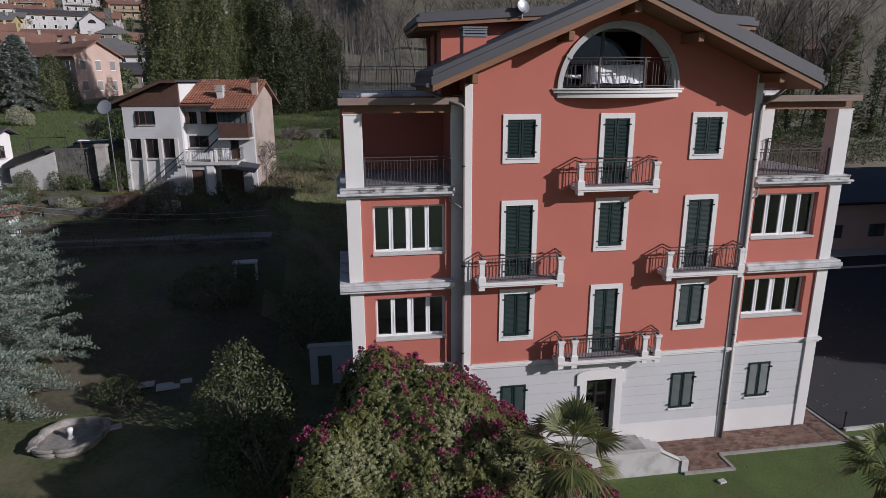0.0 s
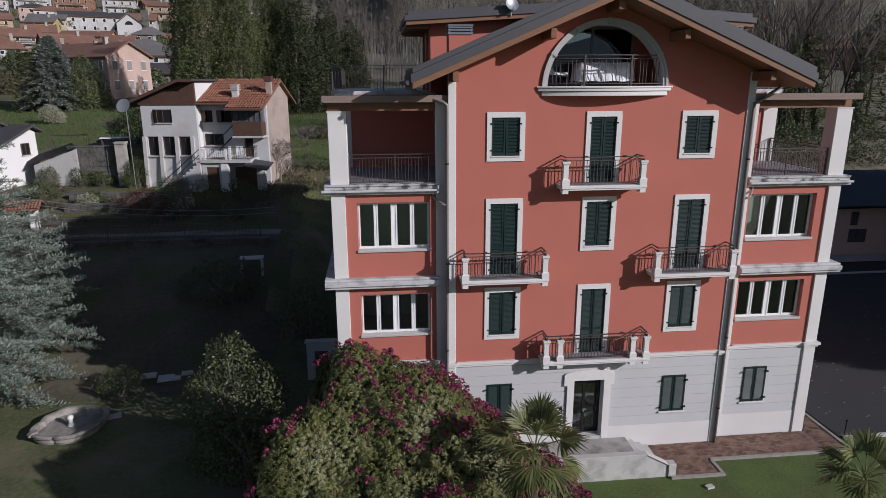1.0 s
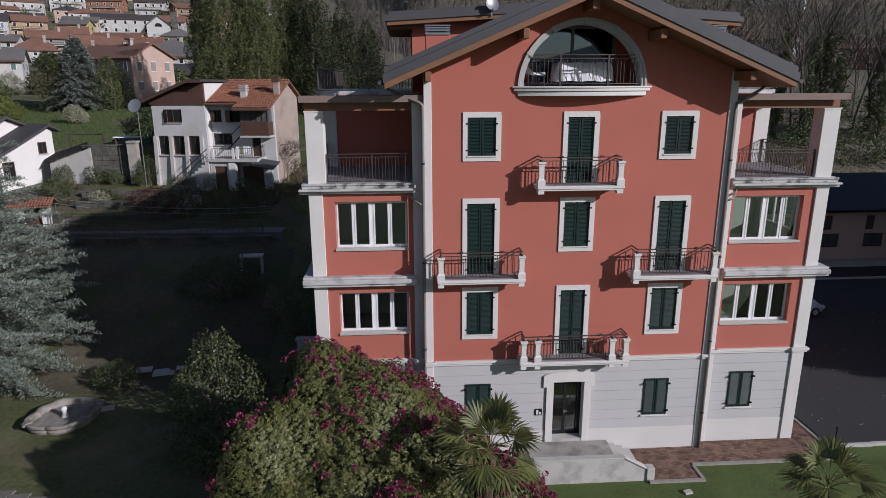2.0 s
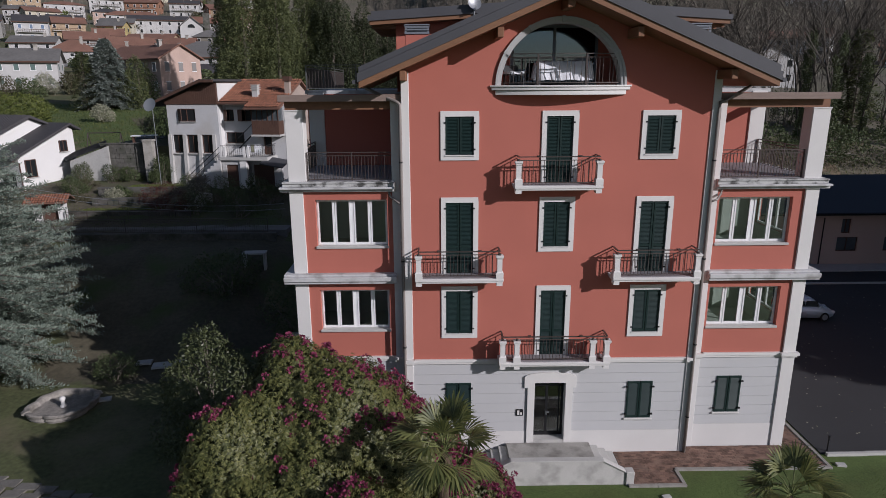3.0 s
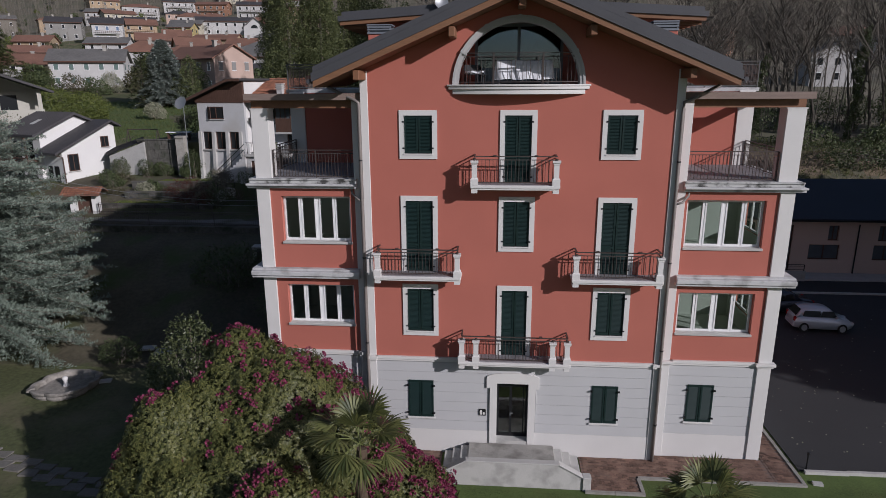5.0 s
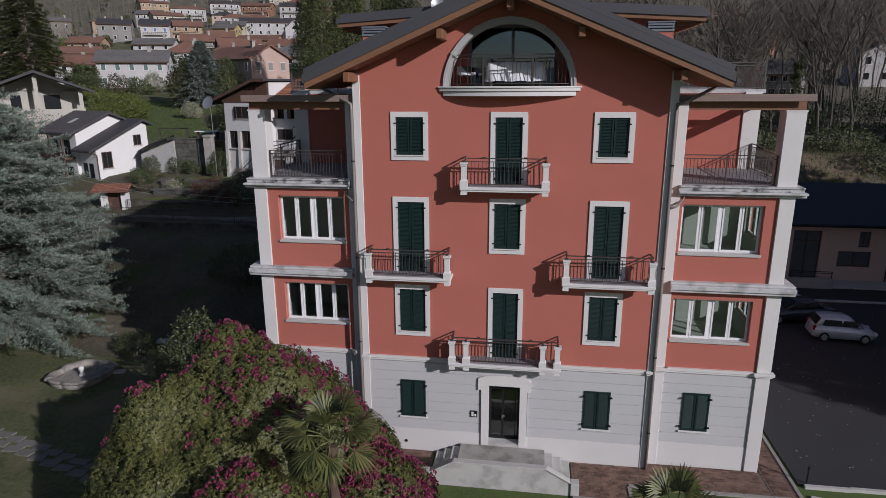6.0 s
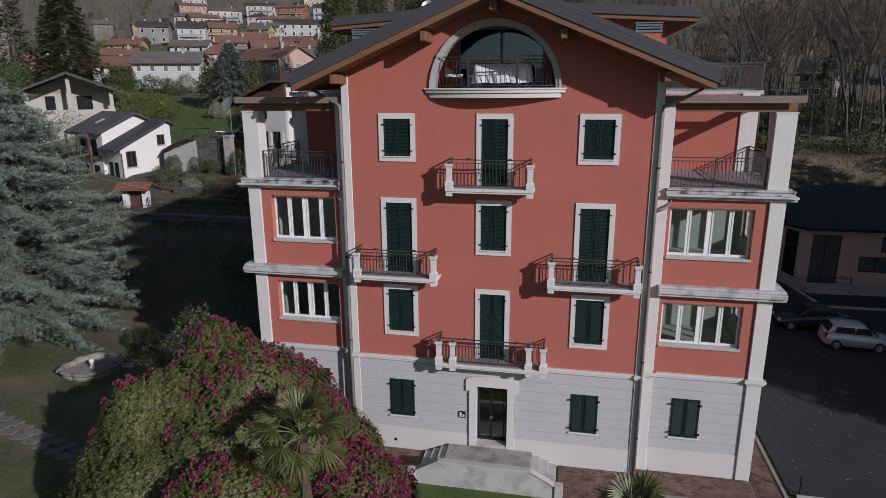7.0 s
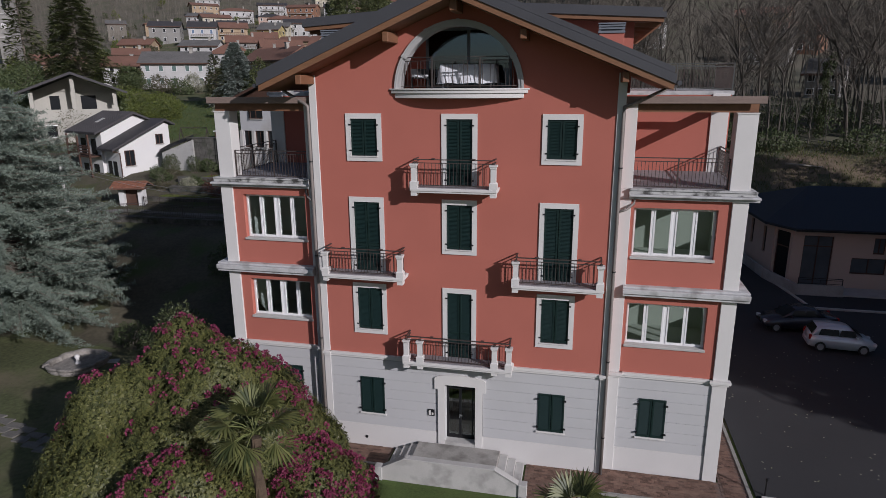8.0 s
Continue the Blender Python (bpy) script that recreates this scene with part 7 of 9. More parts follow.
shrub("hedge_bush", (-52, 80, 8.5), [((0, 0, 2.0), (4.5, 2.5, 2.5)), ((5, 1, 1.9), (3.2, 2.5, 2.2)), ((-4, 1, 1.6), (3, 2.2, 1.9))], "broad fresh green bush on the slope", M["spring"], 0.22, 0.55, 22000, seed=35, stem=12)
shrub("blossom_tree", (-38.5, 83, 8.8), [((0, 0, 1.2), (1.2, 1.1, 1.0)), ((0.8, 0, 0.9), (0.9, 0.8, 0.8))], "small tree in cream blossom in the meadow", M["blossom"], 0.16, 0.6, 4200, seed=36)
shrub("garden_tree", (-18.0, 54.5, 8.4), [((0, 0, 2.0), (1.9, 1.7, 1.8)), ((1.2, 0, 1.9), (1.4, 1.2, 1.4))], "small dark leafy tree behind the wall", M["dull_leaf"], 0.16, 0.5, 5000, seed=37)
shrub("blossom_tree", (-66, 118, 11.7), [((0, 0, 2.2), (1.7, 1.5, 1.7)), ((1.6, 0, 1.6), (1.2, 1.1, 1.2))], "orchard tree in cream blossom near the grey-roofed house", M["blossom"], 0.22, 0.6, 3500, seed=38)
shrub("budding_tree", (-1.5, 56.5, 6.2), [((0, 0, 2.4), (1.6, 1.3, 1.4)), ((0.8, 0.2, 1.7), (1.1, 1.0, 1.1))], "small budding fruit tree on the meadow", M["spring"], 0.07, 0.6, 1500, seed=39, stem=18)
shrub("bramble", (-3.5, 54.2, 5.6), [((0, 0, 0.5), (3.0, 1.0, 0.8)), ((3, 0.2, 0.4), (2.2, 0.9, 0.7)), ((-2.6, -1.5, 0.2), (1.4, 1.2, 0.6))], "tangled bramble over the stone wall", M["bramble"], 0.11, 0.45, 7000, seed=40)
# pergola shed behind the wall
upper = flat_sheet("upper_garden", [(-22.2, 50.4), (-18.3, 50.4), (-16.5, 50.6), (-16.3, 58), (-22.5, 60)], 8.75, M["soil"], "raised garden terrace behind the retaining wall", "ground", 3.5)
gt = thing("garden_table", (-19.2, 52.0, 8.75), 12, "long table under a pale cloth in the raised garden", "table")
part("tabletop", boxes((-1.0, -0.4, 0.70, 1.0, 0.4, 0.76)), M["cloth"], gt)
for sx in (-0.85, 0.85):
    part("leg", boxes((sx - 0.04, -0.3, 0, sx + 0.04, 0.3, 0.70)), M["brown_board"], gt)
sw = thing("swing_frame", (-22.6, 52.2, 7.2), 5, "tall metal swing frame in the garden", "swing")
bm = bmesh.new()
for x in (-1.3, 1.3):
    add_tube(bm, [(x - 0.1, -0.7, 0), (x, 0, 2.5)], 0.04, 6)
    add_tube(bm, [(x + 0.1, 0.7, 0), (x, 0, 2.5)], 0.04, 6)
add_tube(bm, [(-1.3, 0, 2.5), (1.3, 0, 2.5)], 0.045, 6)
part("frame", bm, M["iron"], sw)
pg = thing("garden_shed", (-22.6, 57.5, 7.2), 10, "low dark garden shed with a flat felt roof", "shed")
part("wall", boxes((0, 0, -0.4, 3.6, 2.2, 1.5)), M["brown_board"], pg)
part("roof", boxes((-0.2, -0.3, 1.5, 3.8, 2.4, 1.62)), M["dark_tile"], pg)

# terrace lawns on the slope, and the steps between them
flat_sheet("terrace_lawn", [(-20.6, 43.06), (-14.6, 43.06), (-14.9, 44.52), (-20.4, 44.52)], 4.86, M["bright_lawn"], "sunlit terrace lawn behind the low wall", "lawn", 0.5)
flat_sheet("terrace_lawn", [(-18.9, 46.6), (-14.4, 46.6), (-14.6, 48.2), (-16.4, 49.4), (-18.9, 48.2)], 5.93, M["bright_lawn"], "small sunlit lawn above the retaining wall", "lawn", 0.6)
grass_tufts("terrace_grass", 3500, (-20.4, -14.8, 43.1, 44.45), M["bright_grass"], 93, 0.10, "grass of the lower terrace lawn", level=4.88)
grass_tufts("terrace_grass", 3000, (-18.7, -14.8, 46.65, 48.1), M["bright_grass"], 94, 0.10, "grass of the upper terrace lawn", level=5.95)
st2 = thing("garden_steps", (-13.9, 42.9, 4.25), -38, "steep grey garden steps with an iron handrail", "steps")
for k in range(9):
    part("step", boxes((-0.6, k * 0.34, -0.6, 0.6, k * 0.34 + 0.34, 0.16 + k * 0.17)), M["kerb"], st2)
bm = bmesh.new()
for x in (-0.62, 0.62):
    add_tube(bm, [(x, 0, 1.1), (x, 3.0, 2.55)], 0.025, 6)
    for k in range(5):
        add_tube(bm, [(x, k * 0.75, 0.1 + k * 0.36), (x, k * 0.75, 1.1 + k * 0.36)], 0.016, 5)
part("handrail", bm, M["iron_dark"], st2)
# rough ground cover of the slope and the meadow
grass_tufts("rough_grass", 26000, (-8.0, 6.0, 40.0, 80.0), M["grass"], 95, 0.13, "rough meadow grass beside the chalet")
grass_tufts("dry_grass", 3200, (-8.0, 3.0, 46.0, 55.0), M["dry_grass"], 96, 0.30, "dry bent grass stalks on the slope")
grass_tufts("slope_grass", 22000, (-30.0, -4.0, 40.5, 52.0), M["grass"], 97, 0.14, "patchy grass among the slope terraces", lambda x, y: not (-20.6 < x < -14.4 and (42.8 < y < 44.6 or 46.3 < y < 49)) and math.sin(x * 1.3) + math.sin(y * 2.1 + x) > -0.3)
grass_tufts("meadow_grass", 30000, (-75.0, 0.0, 64.0, 104.0), M["grass"], 98, 0.30, "sunlit meadow grass behind the chalet")
# low shrubs and bare fruit trees on the bank
for k, (x, y, s_) in enumerate(((-6.4, 46.4, 0.9), (-4.6, 47.8, 1.0), (-2.4, 49.0, 0.8), (-1.0, 51.4, 0.9), (-5.5, 51.2, 0.9), (-7.2, 44.6, 0.8), (1.2, 50.4, 0.8), (-11.5, 44.4, 0.7), (-9.4, 44.0, 0.8), (-22.2, 47.6, 0.6), (-21.6, 45.2, 0.5), (-17.2, 45.4, 0.45), (-23.0, 43.6, 0.6), (-15.9, 50.2, 0.5))):
    shrub("bank_bramble", (x, y, height(x, y)), [((0, 0, s_ * 0.5), (s_ * 1.2, s_ * 0.9, s_ * 0.7)), ((s_ * 0.8, 0.3, s_ * 0.4), (s_ * 0.8, s_ * 0.7, s_ * 0.5))], "tangled bramble on the rough bank", M["bramble"], 0.10, 0.45, 1500, "shrub", 110 + k, 9, 0.5, "bank brambles")
fruit_limbs, fruit_twigs = bare_tree_mesh(77, 5.0, 0.75, 5, 0.09, 0.6)
for k, (x, y, s_) in enumerate(((-6.2, 50.0, 0.85), (-11.9, 44.0, 0.6), (-19.8, 54.6, 0.0), (-4.9, 58.5, 0.8), (-12.9, 45.2, 0.55), (-21.0, 56.0, 0.0))):
    z = height(x, y) if s_ else 8.72
    ft_ = thing("fruit_tree", (x, y, z), 70 * k, "small gnarled leafless fruit tree", "tree", "fruit trees")
    link("trunk", fruit_limbs, M["bark"], ft_)
    tagged(link("twig_growth", fruit_twigs, M["twigs"], ft_), kind="stuff")
    ft_.scale = (s_ or 0.55,) * 3
shrub("garden_shrub", (-17.3, 48.9, 6.1), [((0, 0, 0.4), (0.5, 0.5, 0.5))], "dark shrub at the foot of the dish pole", M["dull_leaf"], 0.10, 0.5, 2600, seed=131)


for k, (x, y, s_, mm) in enumerate(((-39.0, 56.5, 2.3, "bramble"), (-37.2, 58.5, 1.9, "bramble"), (-66.7, 114.4, 1.8, "dull_leaf"), (-73.6, 118.4, 1.9, "bramble"), (-80.5, 121.0, 1.7, "dull_leaf"), (-21.0, 49.6, 0.7, "ivy"), (-19.6, 49.6, 0.6, "dull_leaf"), (-18.6, 45.9, 0.45, "dull_leaf"), (-22.6, 46.6, 0.7, "dull_leaf"), (-13.4, 46.2, 0.8, "dull_leaf"), (-10.6, 45.6, 0.9, "dull_leaf"), (-8.4, 46.0, 0.8, "ivy"), (-12.2, 43.2, 0.8, "ivy"), (-9.0, 42.8, 0.9, "dull_leaf"), (-4.0, 53.8, 0.8, "ivy"), (-1.2, 53.6, 0.9, "dull_leaf"), (-7.4, 53.0, 1.0, "dull_leaf"), (-4.6, 69.4, 0.7, "bramble"), (-0.6, 69.6, 0.7, "dull_leaf"))):
    shrub("slope_shrub", (x, y, height(x, y)), [((0, 0, s_ * 0.8), (s_ * 1.0, s_ * 0.9, s_ * 0.9)), ((s_ * 0.8, 0.2, s_ * 0.5), (s_ * 0.8, s_ * 0.7, s_ * 0.6)), ((-s_ * 0.6, 0.1, s_ * 1.3), (s_ * 0.6, s_ * 0.6, s_ * 0.6))], "leafy shrub on the garden slope", M[mm], 0.11 if y < 55 else 0.16 if y < 100 else 0.30, 0.5, 2600, "shrub", 150 + k, 9, 0.5, "slope shrubs")


# ---- the yard: blue-roofed building and parked cars ----
def blue_building():
    b = thing("blue_roofed_building", (26.7, 44.4, 0), 0, "low beige building under a dark blue metal hip roof", "house")
    holes_ = [(1.0, 0.1, 2.8, 3.6), (4.0, 1.1, 6.1, 2.2), (5.2, 2.5, 5.9, 3.6), (8.4, 1.1, 10.0, 2.2), (8.6, 2.5, 9.3, 3.6), (12, 1.1, 13.6, 2.2), (12, 2.5, 12.7, 3.6), (16, 1.1, 17.6, 2.2)]
    part("wall", wall_with_openings(0.5, 22, -0.3, 4.05, holes_, 0, 0.3), M["beige"], b, "beige rendered wall")
    for h in holes_:
        c0 = (h[0] + h[2]) / 2
        split = h[3] - 0.72 if h[3] - h[1] > 1.3 else h[1] + 0.05
        lights = [(h[0] + 0.06, split + 0.03, c0 - 0.03, h[3] - 0.06), (c0 + 0.03, split + 0.03, h[2] - 0.06, h[3] - 0.06)]
        if split > h[1] + 0.2:
            lights += [(h[0] + 0.06, h[1] + 0.06, c0 - 0.03, split - 0.03), (c0 + 0.03, h[1] + 0.06, h[2] - 0.06, split - 0.03)]
        w = part("window", wall_with_openings(h[0], h[2], h[1], h[3], lights, 0.10, 0.2), M["brown_board"], b)
        part("pane", boxes((h[0] + 0.06, 0.15, h[1] + 0.06, h[2] - 0.06, 0.17, h[3] - 0.06)), M["bay_glass"], w)
    # the canted, glazed corner and the wall that runs back from it
    part("pillar", boxes((0.25, -0.10, -0.3, 0.62, 0.25, 4.05)), M["beige"], b, "beige corner pillar")
    cant = pose(-0.42, 1.42, 0, 0, 0, -63)
    part("canted_wall", wall_with_openings(-0.05, 1.50, -0.3, 4.05, [(0.15, 0.1, 1.35, 3.7)], 0, 0.25), M["beige"], b, m=cant)
    bay = part("window", boxes((0.15, 0.08, 0.1, 0.22, 0.16, 3.7), (1.28, 0.08, 0.1, 1.35, 0.16, 3.7), (0.22, 0.08, 2.6, 1.28, 0.16, 2.68)), M["brown_board"], b, m=cant)
    part("pane", boxes((0.22, 0.11, 0.1, 1.28, 0.13, 3.7)), M["pane"], bay)
    side = pose(-0.50, 1.55, 0, 0, 0, -86)
    part("side_wall", wall_with_openings(-8.5, 0.15, -0.3, 4.05, [(-1.9, 1.6, -1.3, 3.5), (-4.6, 1.6, -4.0, 3.5)], 0, 0.3), M["beige"], b, m=side)
    for x in (-1.9, -4.6):
        part("side_window", boxes((x, 0.12, 1.6, x + 0.6, 0.16, 3.5)), M["pane"], b, m=side)
    bm = bmesh.new()
    e = [bm.verts.new(c) for c in ((0.2, -0.7, 4.2), (23, -0.7, 4.2), (23, 10.5, 4.2), (-1.9, 10.5, 4.2), (-1.2, 1.3, 4.2))]
    t = [bm.verts.new(c) for c in ((2.4, 5.0, 6.2), (23, 5.0, 6.2))]
    lo = [bm.verts.new((v.co.x, v.co.y, 4.03)) for v in e]
    for f in ((e[0], e[1], t[1], t[0]), (e[4], e[0], t[0]), (e[3], e[4], t[0]), (e[2], e[3], t[0], t[1]), (e[1], e[2], t[1]), tuple(lo[::-1])):
        bm.faces.new(f)
    for i in range(5):
        bm.faces.new((lo[i], lo[(i + 1) % 5], e[(i + 1) % 5], e[i]))
    part("roof", bm, M["blue_roof"], b, "dark blue metal hip roof")
    bm = boxes(*[(-0.5 + k * 0.5, -0.72, 3.92, -0.47 + k * 0.5, -0.70, 3.97) for k in range(40)])
    part("gutter", boxes((0.2, -0.80, 4.02, 23, -0.70, 4.14)), M["iron_dark"], b)
    bm = bmesh.new()
    add_tube(bm, [(7.2, -0.06, 3.7), (7.2, -0.06, 0)], 0.05, 6)
    part("downpipe", bm, M["iron_dark"], b)
    part("ramp_wall", boxes((0.35, -1.9, -0.3, 3.1, -1.75, 0.75)), M["block_wall"], b, "pale ramp parapet")
    part("ramp_wall", boxes((0, 0, -0.3, 3.6, 0.15, 0.75)), M["block_wall"], b, "pale ramp parapet", m=pose(0.40, -1.85, 0, 0, 0, 108))
    part("ramp_wall", boxes((0, 0, -0.3, 5.2, 0.15, 0.75)), M["block_wall"], b, "pale ramp parapet", m=pose(-0.72, 1.60, 0, 0, 0, 97))
    part("ramp_floor", boxes((0.4, -1.75, -0.3, 22, -0.02, 0.12)), M["kerb"], b)
    part("ramp_railing", railing([(0.4, -1.82, 0.75), (3.0, -1.82, 0.75)], 0.45, 0.9), M["iron_dark"], b)


blue_building()
kerb2 = thing("kerb", (0, 0, 0), 0, "pale stone kerb round the shaded bed", "kerb", kind="structure")
for k in range(10):
    part("kerb_stone", boxes((27.3 + k * 1.5, 39.72, -0.1, 28.78 + k * 1.5, 39.88, 0.14)), M["kerb"], kerb2, bevel=0.012)
for k in range(4):
    part("kerb_stone", boxes((0, 0, -0.1, 1.2, 0.14, 0.13)), M["kerb"], kerb2, m=pose(27.25 - 0.2 * k, 39.8 + k * 1.19, 0, 0, 0, 99.6), bevel=0.012)


def car(name, at, turn, paint, label, hatch=True):
    """A parked car: x is its length, the nose at +x."""
    c = thing(name, at, turn, label, "car", "parked cars")
    L_, W_, H_ = (3.85, 1.62, 1.47) if hatch else (4.55, 1.74, 1.42)
    h = L_ / 2
    # outlines of the lower body and of the cabin, across stations
    if hatch:
        st = [(-h, 0.42, 0.78, 0.66), (-h + 0.08, 0.28, 0.93, 0.74), (-h + 0.5, 0.24, 0.97, 0.80), (-0.4, 0.22, 0.95, 0.81), (0.6, 0.22, 0.93, 0.81), (0.95, 0.23, 0.90, 0.80), (h - 0.35, 0.25, 0.76, 0.75), (h - 0.05, 0.32, 0.62, 0.62), (h, 0.38, 0.52, 0.56)]
        cab = [(-h + 0.12, 0.93, 0.95, 0.72), (-h + 0.45, 0.96, 1.40, 0.60), (-0.7, 0.95, 1.47, 0.58), (0.1, 0.94, 1.44, 0.58), (0.45, 0.93, 1.34, 0.60), (1.15, 0.88, 0.90, 0.70)]
    else:
        st = [(-h, 0.42, 0.80, 0.70), (-h + 0.1, 0.28, 0.92, 0.80), (-h + 0.9, 0.22, 0.95, 0.86), (0.0, 0.20, 0.92, 0.87), (0.9, 0.21, 0.90, 0.87), (h - 0.5, 0.24, 0.78, 0.82), (h - 0.08, 0.32, 0.64, 0.70), (h, 0.40, 0.54, 0.62)]
        cab = [(-h + 0.75, 0.92, 0.94, 0.74), (-h + 1.35, 0.94, 1.36, 0.60), (-0.35, 0.93, 1.42, 0.58), (0.35, 0.92, 1.36, 0.60), (1.15, 0.88, 0.90, 0.74)]

    def loft(rows, tuck):
        bm = bmesh.new()
        rings = []
        for x, z0, z1, w in rows:
            zm = z0 + (z1 - z0) * 0.55
            rings.append([bm.verts.new(p) for p in ((x, -w * tuck[0], z0), (x, -w * tuck[1], zm), (x, -w * tuck[2], z1 - 0.02), (x, 0, z1 + 0.015), (x, w * tuck[2], z1 - 0.02), (x, w * tuck[1], zm), (x, w * tuck[0], z0))])
        for a, b in zip(rings, rings[1:]):
            for k in range(7):
                bm.faces.new((a[k], a[(k + 1) % 7], b[(k + 1) % 7], b[k]))
        bm.faces.new(rings[0])
        bm.faces.new(rings[-1][::-1])
        return bm

    part("body", loft(st, (0.92, 1.0, 0.93)), paint, c, "painted car body", smooth=True)
    part("cabin", loft(cab, (1.06, 1.03, 0.93)), paint, c, smooth=True)
    # glass panes just proud of the cabin
    a, b = cab[1], cab[-2]
    for s in (-1, 1):
        for x0, x1 in ((cab[1][0] + 0.12, -0.28), (-0.20, cab[-2][0] + 0.12)):
            bm = bmesh.new()
            vs = [bm.verts.new(p) for p in ((x0 - 0.1, s * 0.735, 0.98), (x1 + (0.22 if x1 > 0 else 0), s * 0.735, 0.98), (x1 - 0.02, s * 0.635, 1.31), (x0 + 0.05, s * 0.635, 1.31))]
            bm.faces.new(vs)
            r = bmesh.ops.solidify(bm, geom=bm.faces[:], thickness=0.015)
            part("side_window", bm, M["pane"], c)
    bm = bmesh.new()
    x0, x1 = cab[-1][0], cab[-2][0]
    vs = [bm.verts.new(p) for p in ((x0 + 0.02, -0.66, 0.94), (x0 + 0.02, 0.66, 0.94), (x1 + 0.04, 0.54, 1.35), (x1 + 0.04, -0.54, 1.35))]
    bm.faces.new(vs)
    bmesh.ops.solidify(bm, geom=bm.faces[:], thickness=0.015)
    part("windscreen", bm, M["pane"], c)
    bm = bmesh.new()
    x0, x1 = cab[0][0], cab[1][0]
    vs = [bm.verts.new(p) for p in ((x0 - 0.03, -0.62, 1.0), (x0 - 0.03, 0.62, 1.0), (x1 - 0.05, 0.52, 1.36), (x1 - 0.05, -0.52, 1.36))]
    bm.faces.new(vs)
    bmesh.ops.solidify(bm, geom=bm.faces[:], thickness=0.015)
    part("rear_window", bm, M["pane"], c)
    for x in (-h + 0.66, h - 0.74):
        for s in (-1, 1):
            bm = bmesh.new()
            add_tube(bm, [(x, s * (W_ / 2 - 0.20), 0.30), (x, s * (W_ / 2 + 0.005), 0.30)], 0.30, 20)
            w = part("wheel", bm, M["tyre"], c, "black tyre")
            bm = bmesh.new()
            add_tube(bm, [(x, s * (W_ / 2 - 0.05), 0.30), (x, s * (W_ / 2 + 0.015), 0.30)], 0.19, 16)
            part("rim", bm, M["rim"], w, "alloy rim")
    for s in (-1, 1):
        part("tail_light", boxes((-h - 0.01, s * 0.62 - 0.09, 0.66, -h + 0.12, s * 0.62 + 0.09, 0.92)), M["lamp_red"], c, "red tail light", bevel=0.02)
        part("headlight", boxes((h - 0.22, s * 0.56 - 0.14, 0.54, h - 0.02, s * 0.56 + 0.12, 0.68)), M["lamp_clear"], c, "clear headlight", bevel=0.03)
        part("mirror", boxes((0.62, s * (W_ / 2 + 0.06) - 0.08, 0.94, 0.76, s * (W_ / 2 + 0.06) + 0.08, 1.07)), paint, c, bevel=0.03)
        part("door_handle", boxes((-0.55, s * (W_ / 2 - 0.005) - 0.02, 0.80, -0.38, s * (W_ / 2 - 0.005) + 0.02, 0.83)), paint, c)
    part("bumper", boxes((-h - 0.03, -0.66, 0.30, -h + 0.1, 0.66, 0.50)), paint, c, bevel=0.03)
    return c


hatchback = car("hatchback_car", (26.50, 33.58, 0.04), -4, M["car_silver"], "silver five-door hatchback parked on the asphalt")
hatchback.scale = (0.80, 0.90, 0.93)
saloon = car("saloon_car", (25.2, 36.2, 0.04), 186, M["car_dark"], "dark blue saloon parked behind the hatchback", False)
saloon.scale = (0.86, 0.9, 0.95)
# leaf litter on the asphalt
rng = np.random.RandomState(41)
n = 260
p = np.stack((rng.uniform(19.6, 34, n), rng.uniform(20.5, 38, n), np.full(n, 0.045)), axis=1)
tagged(link("leaf_litter", quads_mesh("leaf_litter", leaf_quads(p, unit(np.stack((rng.normal(size=n), rng.normal(size=n), np.full(n, 0.1)), axis=1)), np.tile((0, 0, 1.0), (n, 1)), rng.uniform(0.06, 0.13, n), rng.uniform(0.04, 0.08, n))), M["blossom"]), "scattered pale petals and litter on the asphalt", "litter", kind="stuff")


# ---- the village on the hillside ----
def paint(name, rgb):
    rgb = tuple(v * 0.76 for v in rgb)
    if name not in M:
        M[name] = material(name, rgb, 0.9, 0.1, 6, 0.4, 0.05, dirt=tuple(v * 0.7 for v in rgb), dirt_amount=0.4, dirt_scale=0.3, world_space=True)
    return M[name]


WALLS = {"white": (0.62, 0.61, 0.60), "pink": (0.60, 0.44, 0.37), "orange": (0.36, 0.19, 0.12), "yellow": (0.55, 0.44, 0.20), "tan": (0.48, 0.36, 0.24), "grey": (0.34, 0.33, 0.31), "cream": (0.62, 0.57, 0.45), "stone": (0.26, 0.235, 0.20)}


